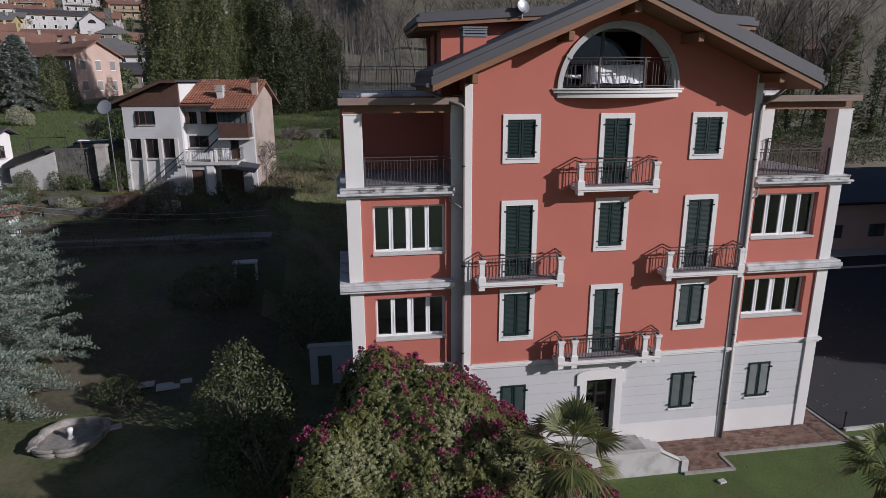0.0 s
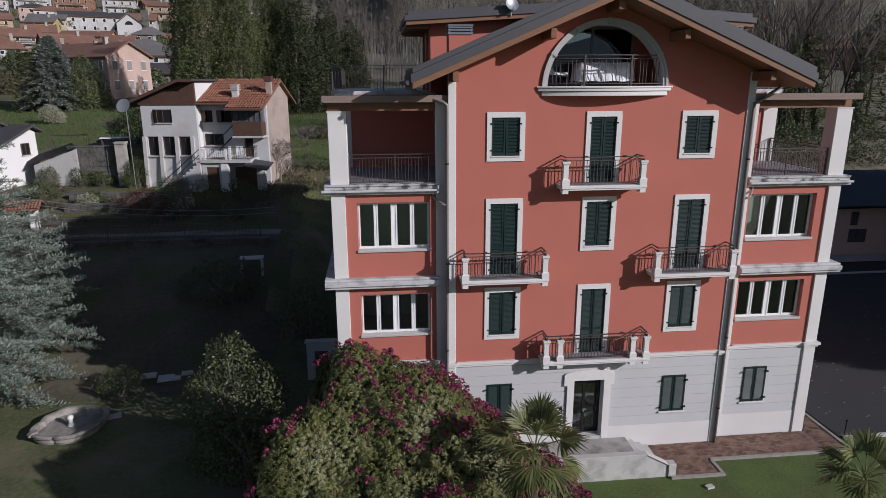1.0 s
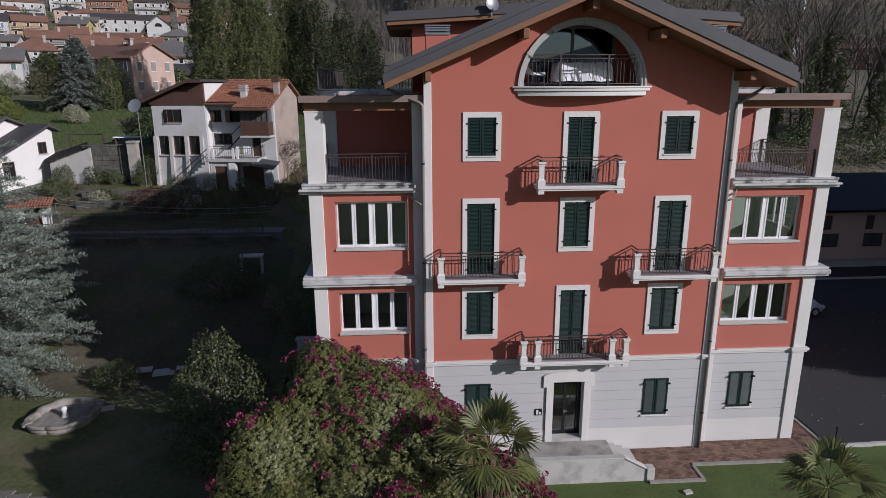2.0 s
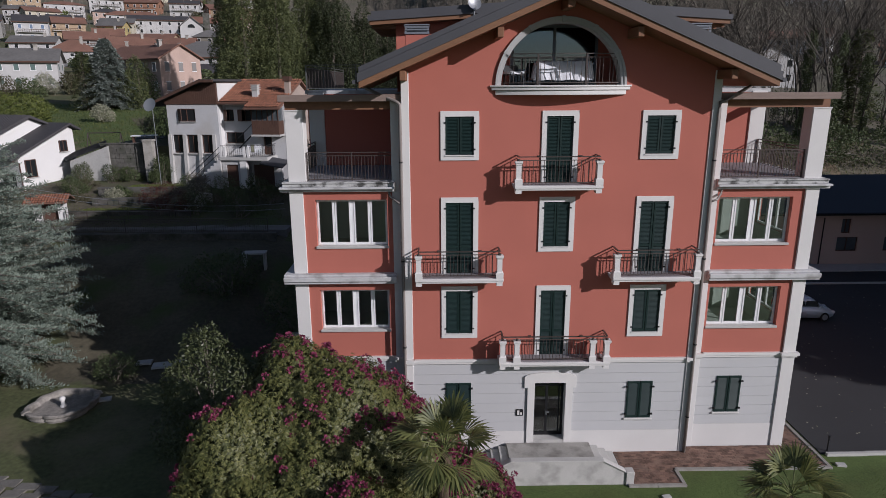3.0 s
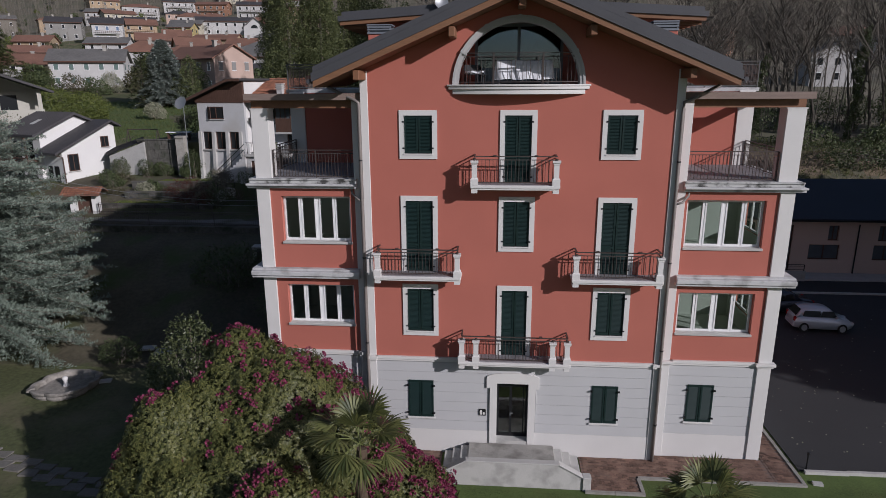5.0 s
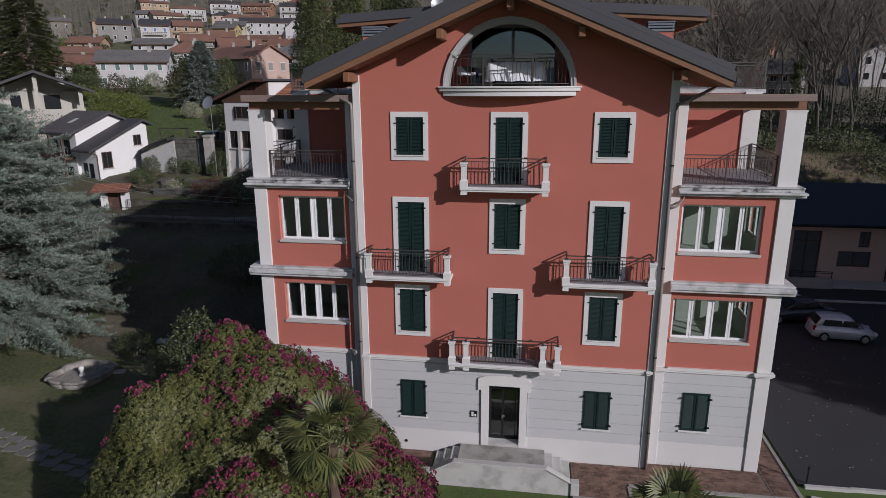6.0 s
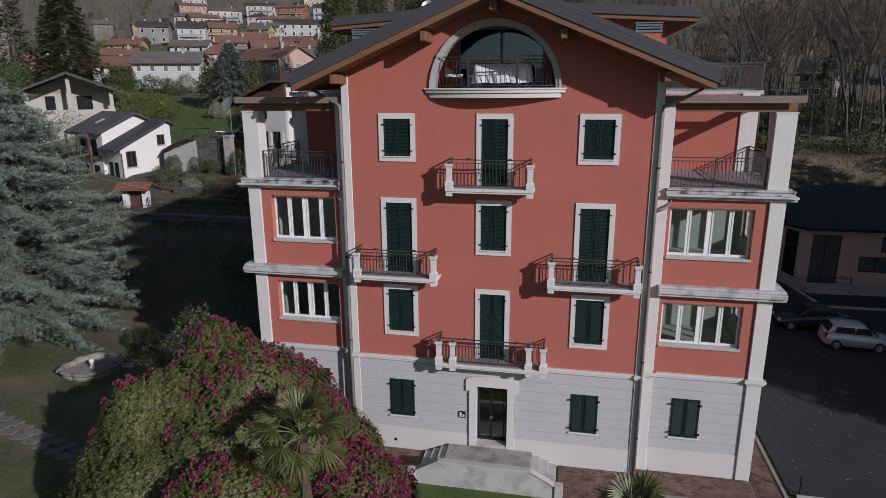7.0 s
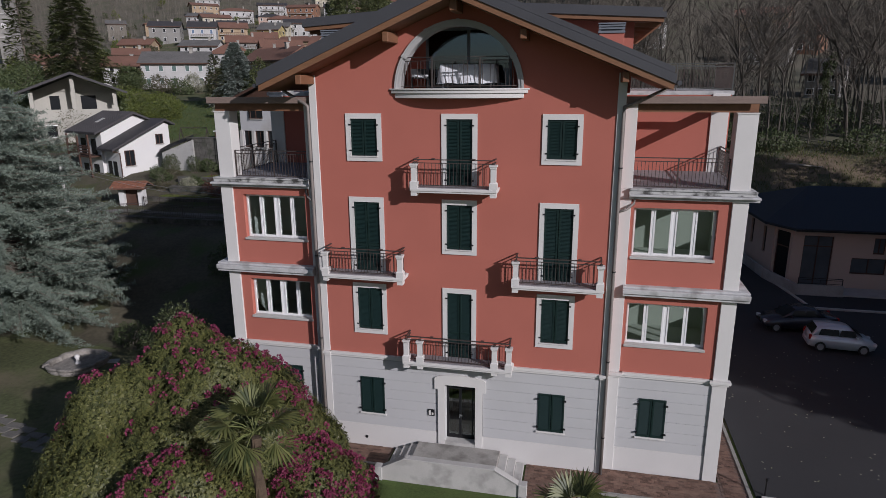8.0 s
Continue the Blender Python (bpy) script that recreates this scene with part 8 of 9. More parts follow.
def village_house(at, turn, long_, deep, tall, wall, roof, rise=1.6, rows=2, cols=4, gable_cols=2, shutters_=None, label="", chimney=True, over=0.6, hip=False, lower=2.5, balcony_=False):
    """A gabled house: its long front looks along -y, its ridge runs along x. at: the middle of the front's foot."""
    names = {"far_red": "red-brown", "slate": "grey slab", "dark_tile": "dark tiled"}
    v = thing("village_house", at, turn, label or f"{wall} {rows}-storey village house with a {names.get(roof, 'tiled')} roof", "house", "village houses")
    h, wm = long_ / 2, paint(f"{wall}_village_render", WALLS[wall])
    part("wall", boxes((-h, 0, -lower, h, deep, tall)), wm, v)
    m = deep / 2
    for s in (-1, 1) if not hip else ():
        bm = bmesh.new()
        x0, x1 = sorted((s * h, s * (h - 0.3)))
        add_prism(bm, [(0, tall), (deep, tall), (m, tall + rise)], x0, x1, "x")
        part("gable", bm, wm, v)
    k = rise / m
    bm = bmesh.new()
    if hip:
        lo = [bm.verts.new(c) for c in ((-h - over, -over, tall - 0.1), (h + over, -over, tall - 0.1), (h + over, deep + over, tall - 0.1), (-h - over, deep + over, tall - 0.1))]
        e = [bm.verts.new((c.co.x, c.co.y, tall + 0.12)) for c in lo]
        run = max(h - m, 0.3)
        t = [bm.verts.new((-run, m, tall + rise + 0.2)), bm.verts.new((run, m, tall + rise + 0.2))]
        bm.faces.new(lo[::-1])
        for q in range(4):
            bm.faces.new((lo[q], lo[(q + 1) % 4], e[(q + 1) % 4], e[q]))
        for f in ((e[0], e[1], t[1], t[0]), (e[1], e[2], t[1]), (e[2], e[3], t[0], t[1]), (e[3], e[0], t[0])):
            bm.faces.new(f)
    else:
        part("eave_board", boxes((-h - over, -over - 0.04, tall - k * over - 0.10, h + over, -over, tall - k * over + 0.2)), M["brown_board"], v)
        add_prism(bm, [(-over, tall - k * over), (m, tall + rise), (deep + over, tall - k * over), (deep + over, tall - k * over + 0.22), (m, tall + rise + 0.25), (-over, tall - k * over + 0.22)], -h - over, h + over, "x")
    part("roof", bm, M[roof], v)
    if chimney:
        part("chimney", boxes((h * 0.4, m * 0.8, tall + rise * 0.5, h * 0.4 + 0.7, m * 0.8 + 0.6, tall + rise + 0.9), (h * 0.4 - 0.1, m * 0.8 - 0.1, tall + rise + 0.9, h * 0.4 + 0.8, m * 0.8 + 0.7, tall + rise + 1.05)), M["stone"], v)
    sh_ = M[shutters_] if shutters_ else None
    for r in range(rows):
        z = tall * (r + 0.32) / rows
        wh = min(tall / rows * 0.46, 1.45)
        for c_ in range(cols):
            x = -h + long_ * (c_ + 0.5) / cols
            w = part("window", boxes((x - 0.5, -0.05, z, x - 0.42, 0.02, z + wh), (x + 0.42, -0.05, z, x + 0.5, 0.02, z + wh), (x - 0.42, -0.05, z + wh - 0.08, x + 0.42, 0.02, z + wh), (x - 0.55, -0.09, z - 0.08, x + 0.55, 0.02, z)), M["frame_white"], v)
            part("pane", boxes((x - 0.42, -0.03, z, x + 0.42, 0.02, z + wh - 0.08)), sh_ or M["pane"], w)
        for s in (-1, 1):
            for c_ in range(gable_cols):
                y = deep * (c_ + 0.5) / gable_cols
                xw = s * h
                w = part("window", boxes((xw - 0.05, y - 0.5, z - 0.08, xw + 0.05, y + 0.5, z), (xw - 0.05, y - 0.5, z + wh, xw + 0.05, y + 0.5, z + wh + 0.08)), M["frame_white"], v)
                part("pane", boxes((xw - 0.04, y - 0.42, z, xw + 0.04, y + 0.42, z + wh)), sh_ or M["pane"], w)
    if balcony_:
        z = tall * 0.5
        part("balcony", boxes((-h * 0.8, -1.2, z - 0.15, h * 0.8, 0, z)), M["kerb"], v)
        part("balcony_rail", boxes((-h * 0.8, -1.2, z + 0.75, h * 0.8, -1.12, z + 0.9), *[(-h * 0.8 + q * h * 1.6 / 12, -1.18, z, -h * 0.8 + q * h * 1.6 / 12 + 0.08, -1.12, z + 0.8) for q in range(13)]), M["brown_board"], v)
    return v


def on(x, y, up=0.0):
    return (x, y, height(x, y) + up)


paint("grey_shutter", (0.30, 0.29, 0.28))
M["green_shutter"] = material("faded_green_shutter", (0.10, 0.15, 0.14), 0.7, 0.1, 10, 1, 0.0)
M["blue_shutter"] = material("faded_blue_shutter", (0.12, 0.17, 0.26), 0.7, 0.1, 10, 1, 0.0)
# near ones, then the rows up the hill: place, turn, length, depth, height, wall, roof, more
village_house(on(-48.6, 115.0), -34, 17, 8.0, 6.4, "pink", "far_red", 2.2, 2, 5, 3, "grey_shutter", "long pink house with a red-brown tiled roof")
village_house(on(-77, 128), 22, 14.0, 9, 5.4, "white", "slate", 2.3, 2, 5, 2, "green_shutter", "white house with green shutters and a grey slab roof")
village_house(on(-93, 134), 25, 12, 9, 4.6, "white", "far_red", 2.0, 2, 3, 2)
village_house(on(-45.5, 152), 10, 13, 8, 4.6, "white", "slate", 2.0, 2, 4, 2)
village_house(on(-39.5, 128), 8, 9, 6, 2.8, "stone", "dark_tile", 1.6, 1, 3, 1, chimney=False)
VILLAGE = [(-133, 228, 26, 10, 9, 7.0, "white", "dark_tile", "blue_shutter"), (-129, 243, 24, 12, 9, 5.6, "tan", "far_red", None), (-117, 250, 22, 9, 8, 5.2, "yellow", "slate", None), (-107, 272, 18, 25, 9, 6.0, "white", "dark_tile", None), (-72, 226, 14, 10, 8, 4.8, "stone", "slate", None), (-62, 168, 14, 9, 7, 4.2, "stone", "slate", None), (-70, 176, 30, 8, 6, 3.6, "tan", "far_red", None), (-82, 180, 8, 9, 7, 3.6, "cream", "far_red", None), (-92, 176, 26, 10, 7, 3.8, "white", "far_red", None), (-98, 188, 14, 9, 7, 3.6, "tan", "far_red", None), (-76, 208, 20, 9, 7, 4.0, "white", "far_red", None), (-106, 226, 30, 9, 7, 4.2, "stone", "far_red", None), (-88, 268, 10, 10, 8, 5.0, "white", "far_red", None), (-122, 292, 20, 13, 8, 5.5, "tan", "far_red", None), (-138, 306, 26, 13, 9, 5.5, "white", "far_red", None), (-100, 330, 20, 12, 9, 5.5, "orange", "far_red", None), (-156, 330, 24, 13, 9, 6.0, "pink", "dark_tile", None), (-132, 372, 16, 14, 9, 6.0, "white", "far_red", None), (-206, 300, 34, 9, 8, 5.5, "tan", "far_red", None), (-150, 172, 34, 11, 8, 4.0, "white", "far_red", None), (-134, 158, 30, 10, 8, 4.0, "tan", "far_red", None), (-110, 152, 24, 9, 7, 3.8, "cream", "far_red", None), (-91, 222, 16, 15, 9, 4.2, "tan", "far_red", None), (-104, 208, 20, 12, 9, 4.4, "grey", "far_red", None), (-231, 388, 30, 17, 11, 7, "tan", "far_red", None), (-192, 358, 26, 19, 11, 7.5, "white", "far_red", None), (-186, 392, 24, 18, 10, 7, "white", "dark_tile", None), (-152, 360, 20, 17, 11, 7, "orange", "far_red", None), (-121, 338, 18, 14, 10, 7, "white", "dark_tile", None), (-112, 400, 15, 16, 10, 7, "white", "far_red", None), (-92, 312, 15, 14, 10, 6, "tan", "far_red", None), (-77, 296, 12, 9, 9, 6, "pink", "far_red", None), (-158, 240, 32, 12, 9, 7, "grey", "dark_tile", None), (-227, 298, 36, 9, 8, 9, "stone", "slate", None), (-120, 262, 22, 12, 9, 5.5, "cream", "slate", None), (-140, 262, 26, 12, 9, 5.5, "tan", "dark_tile", None), (-58, 210, 10, 9, 7, 4.5, "tan", "far_red", None), (-62, 190, 12, 11, 8, 4.5, "stone", "slate", None), (-84, 196, 18, 13, 8, 4.5, "cream", "far_red", None), (-112, 192, 24, 12, 8, 4.8, "white", "slate", None), (-146, 205, 30, 11, 8, 5, "tan", "far_red", None), (-170, 300, 28, 14, 9, 6.5, "cream", "far_red", None), (-200, 330, 30, 13, 9, 6.5, "white", "slate", None), (-66, 265, 12, 10, 8, 5.5, "pink", "far_red", None), (-50, 250, 10, 9, 8, 5, "stone", "slate", None), (-250, 420, 32, 15, 10, 7, "white", "dark_tile", None), (-165, 430, 22, 15, 10, 7, "cream", "far_red", None), (-60, 340, 10, 12, 9, 6, "white", "slate", None), (-125, 176, 26, 10, 8, 4.5, "tan", "far_red", None)]
rng = random.Random(17)
for x, y, turn, a, b, c_, wall, roof, leaf in VILLAGE:
    village_house(on(x, y), turn + rng.uniform(-18, 18), a, b, c_, wall, roof, rng.uniform(1.6, 2.4), 2, max(int(a / 3.2), 2), 2, leaf, hip=rng.random() < 0.3, balcony_=rng.random() < 0.55)
# the chapel with its half-moon window and bell gable
cp = thing("chapel", on(-85.7, 248), 18, "white chapel with a half-moon window and bell tower", "chapel")
bm = bmesh.new()
add_prism(bm, [(-4, -3), (4, -3), (4, 6), (0, 9.2), (-4, 6)], 0, 12)
part("wall", bm, paint("white_village_render", WALLS["white"]), cp)
bm = bmesh.new()
add_prism(bm, [(-4.7, 5.6), (0, 9.3), (4.7, 5.6), (4.7, 5.9), (0, 9.65), (-4.7, 5.9)], -0.5, 12.5)
part("roof", bm, M["slate"], cp)
bm = bmesh.new()
add_prism(bm, [(1.3 * math.cos(a), 5.6 + 1.3 * math.sin(a)) for a in np.linspace(0, math.pi, 12)], -0.05, 0.1)
part("lunette_window", bm, M["pane"], cp)
part("bell_tower", boxes((4.2, 6, -2, 6.6, 8.6, 11.5)), M["stone_wall"], cp)
# the stone bell tower of the church
bt = thing("church_tower", on(-193.5, 200), 18, "tall pale stone church bell tower with a clock and arched openings", "tower")
part("shaft", boxes((-2.6, -2.6, -4, 2.6, 2.6, 24)), M["tower_stone"], bt)
for z in (9.0, 17.0, 24.0):
    part("cornice", boxes((-2.9, -2.9, z, 2.9, 2.9, z + 0.5)), M["kerb"], bt)
for x in (-1.1, 1.1):
    part("belfry_opening", boxes((x - 0.6, -2.66, 18.6, x + 0.6, -2.58, 21.8)), M["pane"], bt)
bm = bmesh.new()
add_tube(bm, [(0, -2.72, 13.2), (0, -2.58, 13.2)], 1.1, 20)
part("clock_face", bm, M["white_house"], bt, "white clock face")
bm = bmesh.new()
tip = bm.verts.new((0, 0, 28.4))
rim = [bm.verts.new(c) for c in ((-2.8, -2.8, 24.5), (2.8, -2.8, 24.5), (2.8, 2.8, 24.5), (-2.8, 2.8, 24.5))]
for k in range(4):
    bm.faces.new((rim[k], rim[(k + 1) % 4], tip))
bm.faces.new(rim[::-1])
part("roof", bm, M["slate"], bt)
# cream house with a pillared loggia
lh = thing("loggia_house", on(-44.6, 62.5), 40, "cream house with a pillared loggia under a dark gable roof", "house")
cw = paint("pale_cream_render", (0.55, 0.53, 0.47))
part("wall", boxes((-4.5, 3.0, -3, 4.5, 10, 5.8), (-4.5, 0, -3, 4.5, 3.0, 2.9)), cw, lh)
bm = bmesh.new()
add_prism(bm, [(-5.6, 5.4), (0, 7.6), (5.6, 5.4), (5.6, 5.65), (0, 7.9), (-5.6, 5.65)], -0.8, 10.6)
part("roof", bm, M["dark_tile"], lh)
bm = bmesh.new()
add_prism(bm, [(-4.5, 5.6), (4.5, 5.6), (0, 7.5)], 3.0, 3.3)
part("gable", bm, cw, lh)
part("balustrade", boxes((-4.5, 0, 2.9, 4.5, 0.2, 3.7)), cw, lh)
for x in (-4.4, -0.2, 4.0):
    part("pillar", boxes((x, 0.21, 2.9, x + 0.4, 0.61, 5.62 + (1.7 if x == -0.2 else 0))), cw, lh)
part("side_balcony", boxes((-6.2, 1.5, 2.6, -4.51, 8, 2.8)), M["kerb"], lh)
part("balcony_rail", railing([(-6.1, 8, 2.8), (-6.1, 1.6, 2.8), (-4.6, 1.6, 2.8)], 0.95, 0.14), M["iron_dark"], lh)
part("opening", boxes((-2.6, 2.95, 3.0, -1.6, 3.02, 5.2)), M["pane"], lh)
part("opening", boxes((0.6, 2.95, 3.0, 2.2, 3.02, 5.2)), M["pane"], lh)
for x in (-2.6, 1.8):
    w = part("window", boxes((x - 0.6, -0.06, 0.6, x + 0.6, 0.02, 0.68), (x - 0.6, -0.06, 1.9, x + 0.6, 0.02, 1.98)), M["frame_white"], lh)
    part("pane", boxes((x - 0.5, -0.04, 0.68, x + 0.5, 0.02, 1.9)), M["pane"], w)
# houses in the woods across the road
village_house(on(71.6, 121), 85, 7.5, 8.5, 5.0, "white", "slate", 2.0, 2, 3, 3, None, "white gabled house with dark windows among bare trees")
village_house(on(61.0, 172), -30, 10, 9, 6.0, "orange", "far_red", 2.2, 2, 4, 2, None, "dull orange house among the bare trees")
village_house(on(46.5, 104), -28, 4.6, 5, 3.8, "grey", "slate", 1.8, 2, 3, 2, None, "grey house half hidden by the woods")
village_house(on(50.7, 153), -24, 8, 8, 5.5, "grey", "slate", 2.0, 2, 2, 2)
village_house(on(27.8, 184), -18, 7, 7, 6.0, "white", "slate", 2.0, 2, 2, 2)
village_house(on(96, 165), -38, 16, 9, 5.5, "white", "far_red", 2, 2, 5, 2)
village_house(on(118, 150), -42, 16, 9, 5.5, "orange", "far_red", 2, 2, 4, 2)
village_house(on(60, 205), -24, 14, 9, 5.5, "tan", "far_red", 2, 2, 4, 2)
village_house(on(140, 235), -36, 18, 9, 6, "white", "dark_tile", 2, 2, 5, 2)

# ---- trees of the slope and the woods ----
spruce_mesh = conifer_mesh("crown", 33, 12.0, 5.6, 260, 46, 8, 1.0, 0.46, droop=0.16, low=0.02, power=0.72, rise=0.12)
conifer("blue_spruce", on(-44.4, 98), "blue spruce in front of the pink house", spruce_mesh, 11.6, 0.25, M["spruce"], scale=0.84)
columnar_fir("green_fir", on(-40.4, 99), "broad green fir beside the blue spruce", plume_crown(41, 7.0, 2.9, 50, 20000, 0.26), 6.6, M["fir"], "")
light_mesh = conifer_mesh("crown", 36, 22.0, 4.8, 110, 13, 3, 1.7, 1.2, droop=0.2, low=0.02, power=0.62, rise=0.10)
first = columnar_fir("dark_fir", on(-20.9, 89), "tall olive-green columnar fir behind the chalet", plume_crown(35, 21.0, 3.4, 110, 62000, 0.27), 21.0, M["fir"], "dark firs")
second = columnar_fir("dark_fir", on(-9.4, 92), "dark green fir with a ragged outline behind the meadow", plume_crown(38, 17.0, 3.6, 80, 44000, 0.30), 17.0, M["yew"], "dark firs")
plain = conifer("dark_fir", on(-100, 112), "tall dark green fir on the slope", light_mesh, 22, 0.35, M["fir"], group="dark firs")
for kind_, x, y, w, h, turn in ((first, -16.6, 90, 0.95, 1.0, 40), (first, -24.2, 93, 0.8, 0.9, 130), (first, -13.2, 93, 0.8, 0.92, 220), (first, -18.4, 95, 0.9, 1.05, 77), (second, -5.4, 95, 0.9, 0.85, 300), (second, -12.0, 96, 0.8, 1.05, 11), (second, -2.0, 97, 0.8, 0.72, 160)):
    t = copy_thing(kind_, pose(*on(x, y), 0, 0, turn))
    t.scale = (w, w, h)
big_mesh = conifer_mesh("crown", 44, 20.0, 7.6, 190, 46, 7, 1.5, 0.55, droop=0.10, low=0.06, power=0.55, rise=0.12)
conifer("old_cedar", on(-85.5, 110), "great dark cedar with level branches above the loggia house", big_mesh, 20.0, 0.5, M["fir"])
FIRS = [(-47.0, 96, 0.38, 70), (51, 69, 0.5, 10), (58, 68, 0.6, 80), (72, 76, 0.6, 20), (-96, 118, 0.8, 99), (-52, 47, 0.75, 15), (-60, 52, 0.85, 175)]
for x, y, s, turn in FIRS:
    t = copy_thing(plain, pose(*on(x, y), 0, 0, turn))
    t.scale = (s * (1.25 if s < 0.5 else 1.2 if x < -55 else 1.0),) * 2 + (s,)

bare = []
for i, (tall, spread, trunk) in enumerate(((15, 0.6, 0.14), (17, 0.5, 0.13), (13, 0.7, 0.11))):
    limbs, twigs = bare_tree_mesh(50 + i, tall, spread, 4, trunk, 0.55)
    t = thing("bare_tree", on(40 + i * 5, 66 + 3 * i), 40 * i, "slender leafless woodland tree", "tree", "bare woodland trees")
    link("trunk", limbs, M["wood_bark"], t)
    tagged(link("twig_growth", twigs, M["twigs"], t), kind="stuff")
    bare.append(t)
rng = random.Random(23)
for k in range(125):
    if k < 100:
        y = 64 + 62 * rng.random() ** 1.3
        x = rng.uniform(14, 30 + (y - 60) * 1.05 + 14)
    else:
        y = rng.uniform(98, 150)
        x = rng.uniform(-8, 26)
    if abs(x - 6.6 - 0.5165 * (y + 1)) < 3.5 and k % 7:
        x += 8.0
    if 66 < x < 92 and 88 < y < 120:
        x -= 28
    t = copy_thing(bare[k % 3], pose(*on(x, y), rng.uniform(-4, 4), rng.uniform(-4, 4), rng.uniform(0, 360)))
    t.scale = (rng.uniform(0.75, 1.25),) * 3
# ivy-clad trunks at the wood's edge
for k, (x, y, hh) in enumerate(((46.5, 65.5, 8), (49, 69, 7.5), (50, 66, 6.5), (57, 70, 8), (53, 63, 6.5), (60, 65, 7.5), (47, 72, 8), (36, 70, 6), (44.5, 67.5, 8), (51.5, 70.5, 8))):
    r2 = random.Random(k)
    lobes = [((r2.uniform(-0.3, 0.3), r2.uniform(-0.3, 0.3), hh * f), (r2.uniform(0.2, 0.62), r2.uniform(0.2, 0.6), hh * r2.uniform(0.05, 0.11))) for f in np.linspace(0.05, 1.3, 11)]
    it = shrub("ivy_clad_tree", on(x, y), lobes, "slender tree clad in dark ivy", M["ivy"], 0.15, 0.75, 3600, "tree", 60 + k, 3, 0.5, "ivy-clad trees")
    link("trunk", bare[k % 3].children[0].data, None, it)
# evergreen undergrowth along the bank
for k, (x, y, s) in enumerate(((41, 60, 1.6), (47, 60, 2.0), (53, 59.5, 1.8), (60, 60, 2.0), (30, 64.5, 1.2), (38, 64, 1.5), (46, 64.5, 1.3), (54, 65, 1.6), (62, 66, 1.4), (25, 66, 1.4), (20, 66, 1.6), (36, 72, 1.8), (44, 75, 2.0), (52, 76, 2.0), (60, 78, 2.0), (30, 74, 1.6), (40, 80, 2.0), (50, 84, 2.2), (24, 74, 1.6), (33, 84, 2.0))):
    shrub("bank_shrub", on(x, y), [((0, 0, s * 0.7), (s * 1.7, s * 1.1, s * 0.9)), ((s * 1.3, 0.3, s * 0.6), (s * 1.1, s, s * 0.7))], "dark evergreen undergrowth on the bank", M["dull_leaf"], 0.22, 0.55, 2600, "shrub", 70 + k, 5, 0.4, "bank undergrowth")
# felled poles lying on the bank
for k, (x, y, a) in enumerate(((42, 61.5, -28), (44, 61.8, -24), (33, 60.8, 12))):
    bm = bmesh.new()
    add_tube(bm, [(-2.6, 0, 0.1), (2.6, 0, 0.1)], 0.09, 7, 0.6)
    ob = part("felled_pole", bm, M["pale_bark"])
    ob.matrix_world = pose(x, y, height(x, y), 0, 6, a)
    tagged(ob, "felled pale tree trunk lying on the bank", "log")


def far_woods(name, count, area, mat, seed, tall, keep, strokes=30):
    """Countless leafless crowns: upright stems and fans of thin branches."""
    rng = np.random.RandomState(seed)
    x0, x1, y0, y1 = area
    tri = []
    xs, ys = rng.uniform(x0, x1, count), rng.uniform(y0, y1, count)
    for x, y in zip(xs, ys):
        if not keep(x, y):
            continue
        z, h = height(x, y), tall * rng.uniform(0.7, 1.25)
        d = rng.uniform(0.6, 1.1)
        lean = np.array((rng.normal(0, 0.06), rng.normal(0, 0.06), 1.0)) * h
        foot = np.array((x, y, z))
        w = 0.055 * d * (0.4 + y / 190)
        tri.append((foot - np.array((w, 0, 0)), foot + np.array((w, 0, 0)), foot + lean))
        for k in range(strokes):
            f, a = rng.uniform(0.25, 0.95), rng.uniform(0, math.tau)
            ln = h * rng.uniform(0.14, 0.34) * (1.25 - 0.6 * f)
            b = foot + lean * f + np.array((math.cos(a), math.sin(a), 0.0)) * rng.uniform(0, 0.12) * h * (1 - f)
            e = b + np.array((math.cos(a) * ln * 0.75, math.sin(a) * ln * 0.75, ln * rng.uniform(0.1, 0.9)))
            w = 0.013 * d * (0.4 + y / 190)
            side = np.array((-math.sin(a), math.cos(a), 0.6)) * w
            tri.append((b - side, b + side, e))
    ob = link(name, quads_mesh(name, tri, 3), mat)
    return tagged(ob, "distant leafless woodland on the hillside", "woods", kind="stuff")


houses_at = [(v[0], v[1]) for v in VILLAGE] + [(-49, 118), (-77, 132), (-93, 138), (-45, 155), (-39, 131), (-85, 252), (67.8, 117.5), (66, 172), (46, 104), (50, 153), (28, 184), (96, 165), (118, 150), (60, 205), (140, 235)]
clear = lambda x, y: all((x - a) ** 2 + (y - b) ** 2 > 15 ** 2 for a, b in houses_at)
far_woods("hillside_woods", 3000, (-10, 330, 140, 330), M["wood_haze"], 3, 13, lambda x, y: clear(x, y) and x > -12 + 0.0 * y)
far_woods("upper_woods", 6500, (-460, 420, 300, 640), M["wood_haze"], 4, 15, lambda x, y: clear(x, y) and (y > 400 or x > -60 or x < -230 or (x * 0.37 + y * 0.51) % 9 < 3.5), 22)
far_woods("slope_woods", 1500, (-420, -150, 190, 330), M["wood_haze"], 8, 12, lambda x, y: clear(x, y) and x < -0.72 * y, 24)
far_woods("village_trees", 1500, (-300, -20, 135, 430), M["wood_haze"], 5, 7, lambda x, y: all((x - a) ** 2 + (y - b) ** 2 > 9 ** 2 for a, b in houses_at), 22)
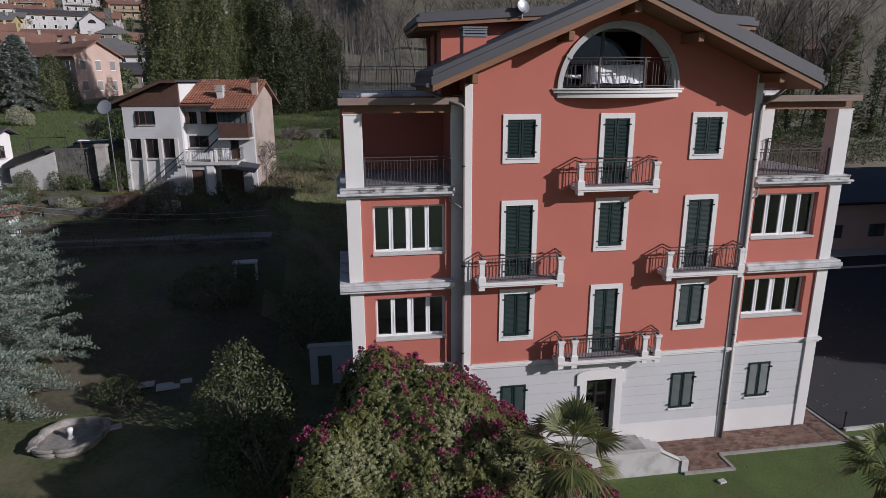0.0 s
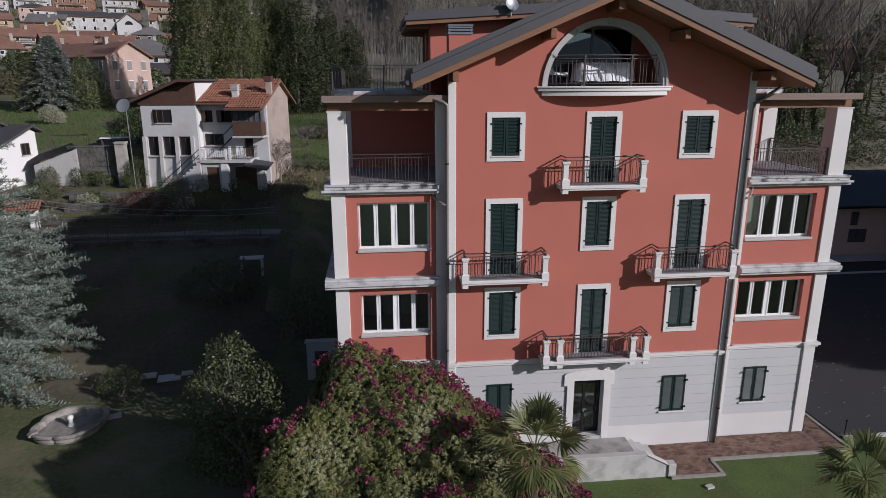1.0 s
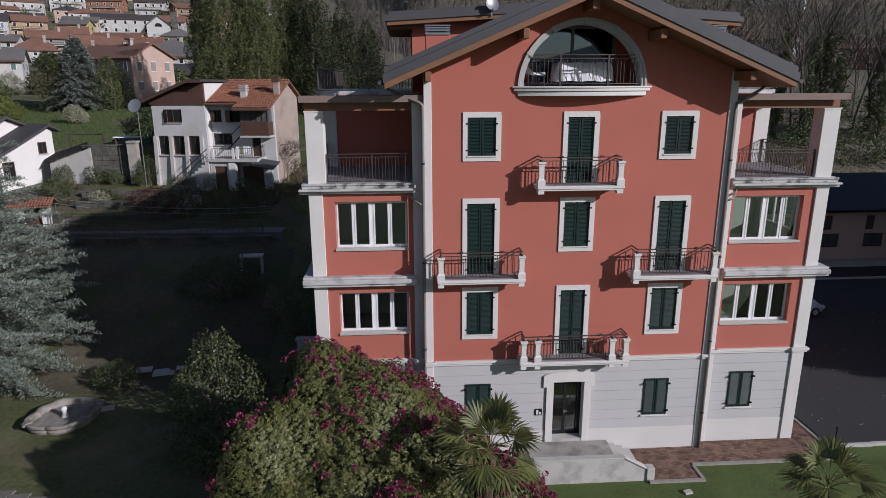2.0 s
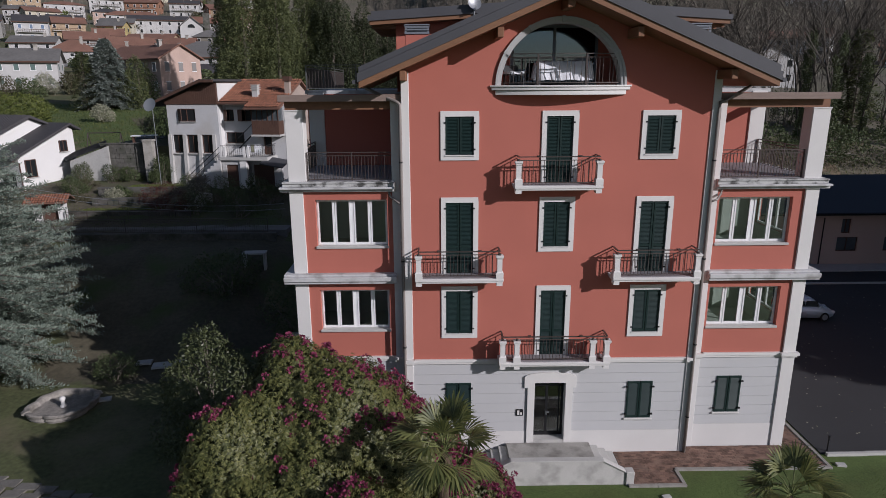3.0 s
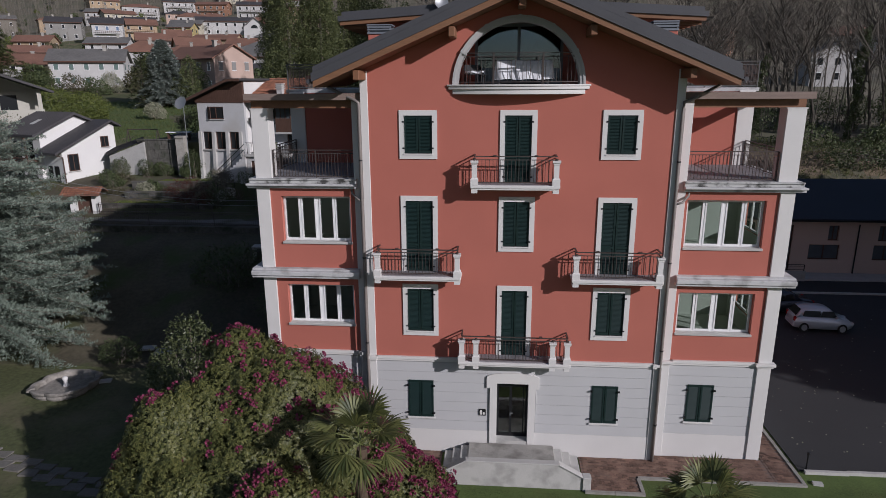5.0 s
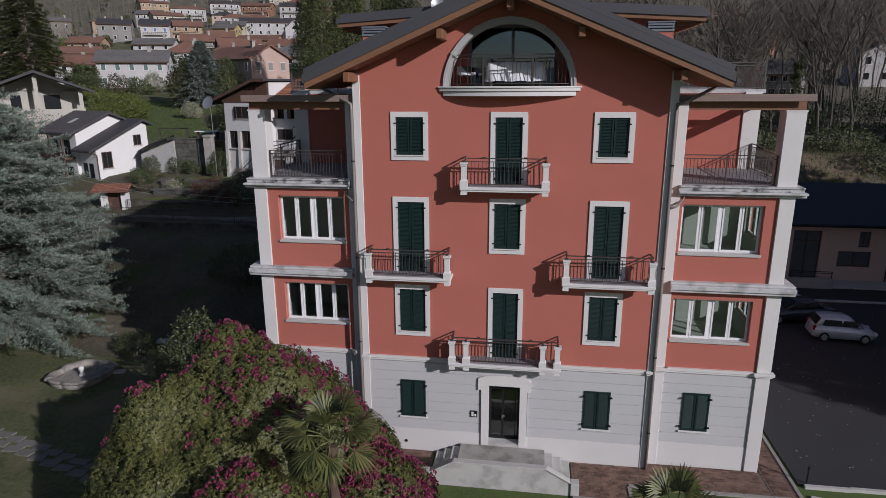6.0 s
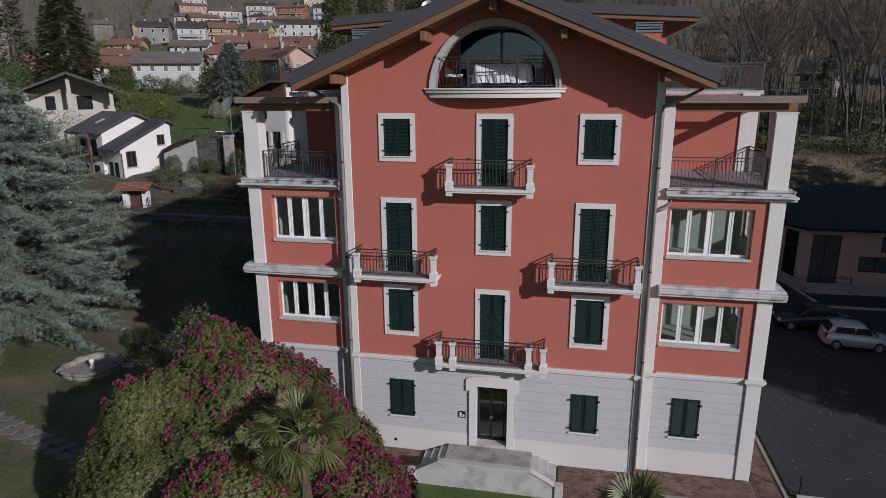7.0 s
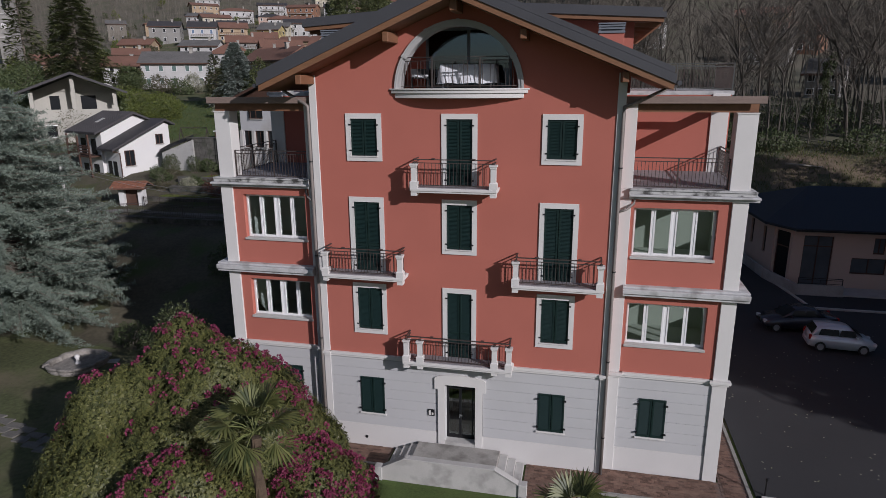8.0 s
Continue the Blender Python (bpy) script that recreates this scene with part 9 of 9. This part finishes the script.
# evergreen bushes and trees between the village houses
rng = random.Random(29)
kinds_ = []
for k, (mat, word) in enumerate((("dull_leaf", "dark green"), ("spring", "fresh green"), ("bramble", "brown budding"), ("ivy", "dark evergreen"))):
    r2 = random.Random(200 + k)
    lobes = [((r2.uniform(-1.6, 1.6), r2.uniform(-1.2, 1.2), r2.uniform(0.8, 3.4)), (r2.uniform(0.8, 1.5), r2.uniform(0.8, 1.4), r2.uniform(0.7, 1.5))) for q in range(7)]
    kinds_.append(shrub("village_bush", on(-60 - 9 * k, 160 + 4 * k), lobes, word + " garden tree among the village houses", M[mat], 0.42, 0.55, 2400, "shrub", 81 + k, 6, 0.4, "village bushes"))
for k in range(210):
    y = rng.uniform(118, 430) if k % 3 else rng.uniform(118, 230)
    x = rng.uniform(-0.95 * y, -0.12 * y)
    if all((x - a) ** 2 + (y - b) ** 2 > 8.5 ** 2 for a, b in houses_at):
        t = copy_thing(kinds_[k % 4], pose(*on(x, y), 0, 0, rng.uniform(0, 360)))
        f = rng.uniform(0.5, 1.3)
        t.scale = (f, f, f * rng.uniform(0.8, 1.5))
# slim stems in the near woods, and litter on the bank
rng = np.random.RandomState(61)
tri = []
for k in range(380):
    y = 66 + 70 * rng.rand() ** 1.2
    x = rng.uniform(12, 34 + (y - 60) * 1.1)
    if not clear(x, y):
        continue
    z, h = height(x, y), rng.uniform(6, 13)
    lean = np.array((rng.normal(0, 0.5), rng.normal(0, 0.5), h))
    b0 = np.array((x, y, z - 0.2))
    r = rng.uniform(0.03, 0.09)
    for sd in (np.array((r, 0, 0)), np.array((0, r, 0))):
        tri.append((b0 - sd, b0 + sd, b0 + lean))
    for q in range(14):
        f = rng.uniform(0.3, 0.95)
        a = rng.uniform(0, math.tau)
        p0 = b0 + lean * f
        e0 = p0 + np.array((math.cos(a), math.sin(a), rng.uniform(0.4, 1.4))) * rng.uniform(0.8, 2.2)
        sd = np.array((-math.sin(a), math.cos(a), 0.5)) * 0.011
        tri.append((p0 - sd, p0 + sd, e0))
tagged(link("woodland_stems", quads_mesh("woodland_stems", tri, 3), M["wood_haze"]), "slim dark stems of leafless woodland", "woods", kind="stuff")
grass_tufts("bank_grass", 12000, (19.0, 50.0, 53.0, 66.0), M["dry_grass"], 99, 0.22, "dry grass and litter on the bank")
grass_tufts("bank_weeds", 12000, (17.0, 50.0, 52.0, 68.0), M["grass"], 100, 0.30, "rough weeds on the bank")
# wood edge behind the cedar
for k, (x, y, s) in enumerate(((-66, 70, 2.2), (-74, 78, 2.6), (-58, 66, 2.0), (-50, 72, 1.8), (-84, 90, 2.6), (-92, 100, 2.8), (-100, 108, 3.0))):
    shrub("slope_thicket", on(x, y), [((0, 0, s), (s * 1.6, s * 1.3, s * 1.1)), ((s, 0.5, s * 1.6), (s, s, s))], "dense green thicket on the slope", M["dull_leaf"], 0.32, 0.55, 4200, "shrub", 90 + k, 6, 0.4, "slope thickets")
# the row of tall trees across the yard that keeps it in shade
for x, y, s, turn in ((41, 20.5, 0.72, 30), (44, 16.0, 0.8, 90), (46.5, 21, 0.85, 140), (48, 11.5, 0.8, 200), (51, 17, 0.9, 250), (45.5, 26.5, 0.8, 300), (50.5, 25, 0.9, 20), (55, 13, 0.9, 65), (57, 22, 0.95, 160), (52.5, 31, 0.9, 280), (58, 30, 1.0, 100), (60, 8, 0.9, 20), (64, 18, 1.0, 180), (66, 28, 1.0, 200), (46.5, 32, 0.95, 40), (49, 35.5, 1.0, 130), (51.5, 38.5, 1.0, 210), (55, 36, 1.0, 15), (54.5, 42, 1.0, 310), (43.5, 23.5, 0.85, 75), (48, 29, 0.95, 190)):
    t = copy_thing(plain, pose(x, y, 0, 0, 0, turn))
    t.scale = (s * 1.25, s * 1.25, s)

paving()
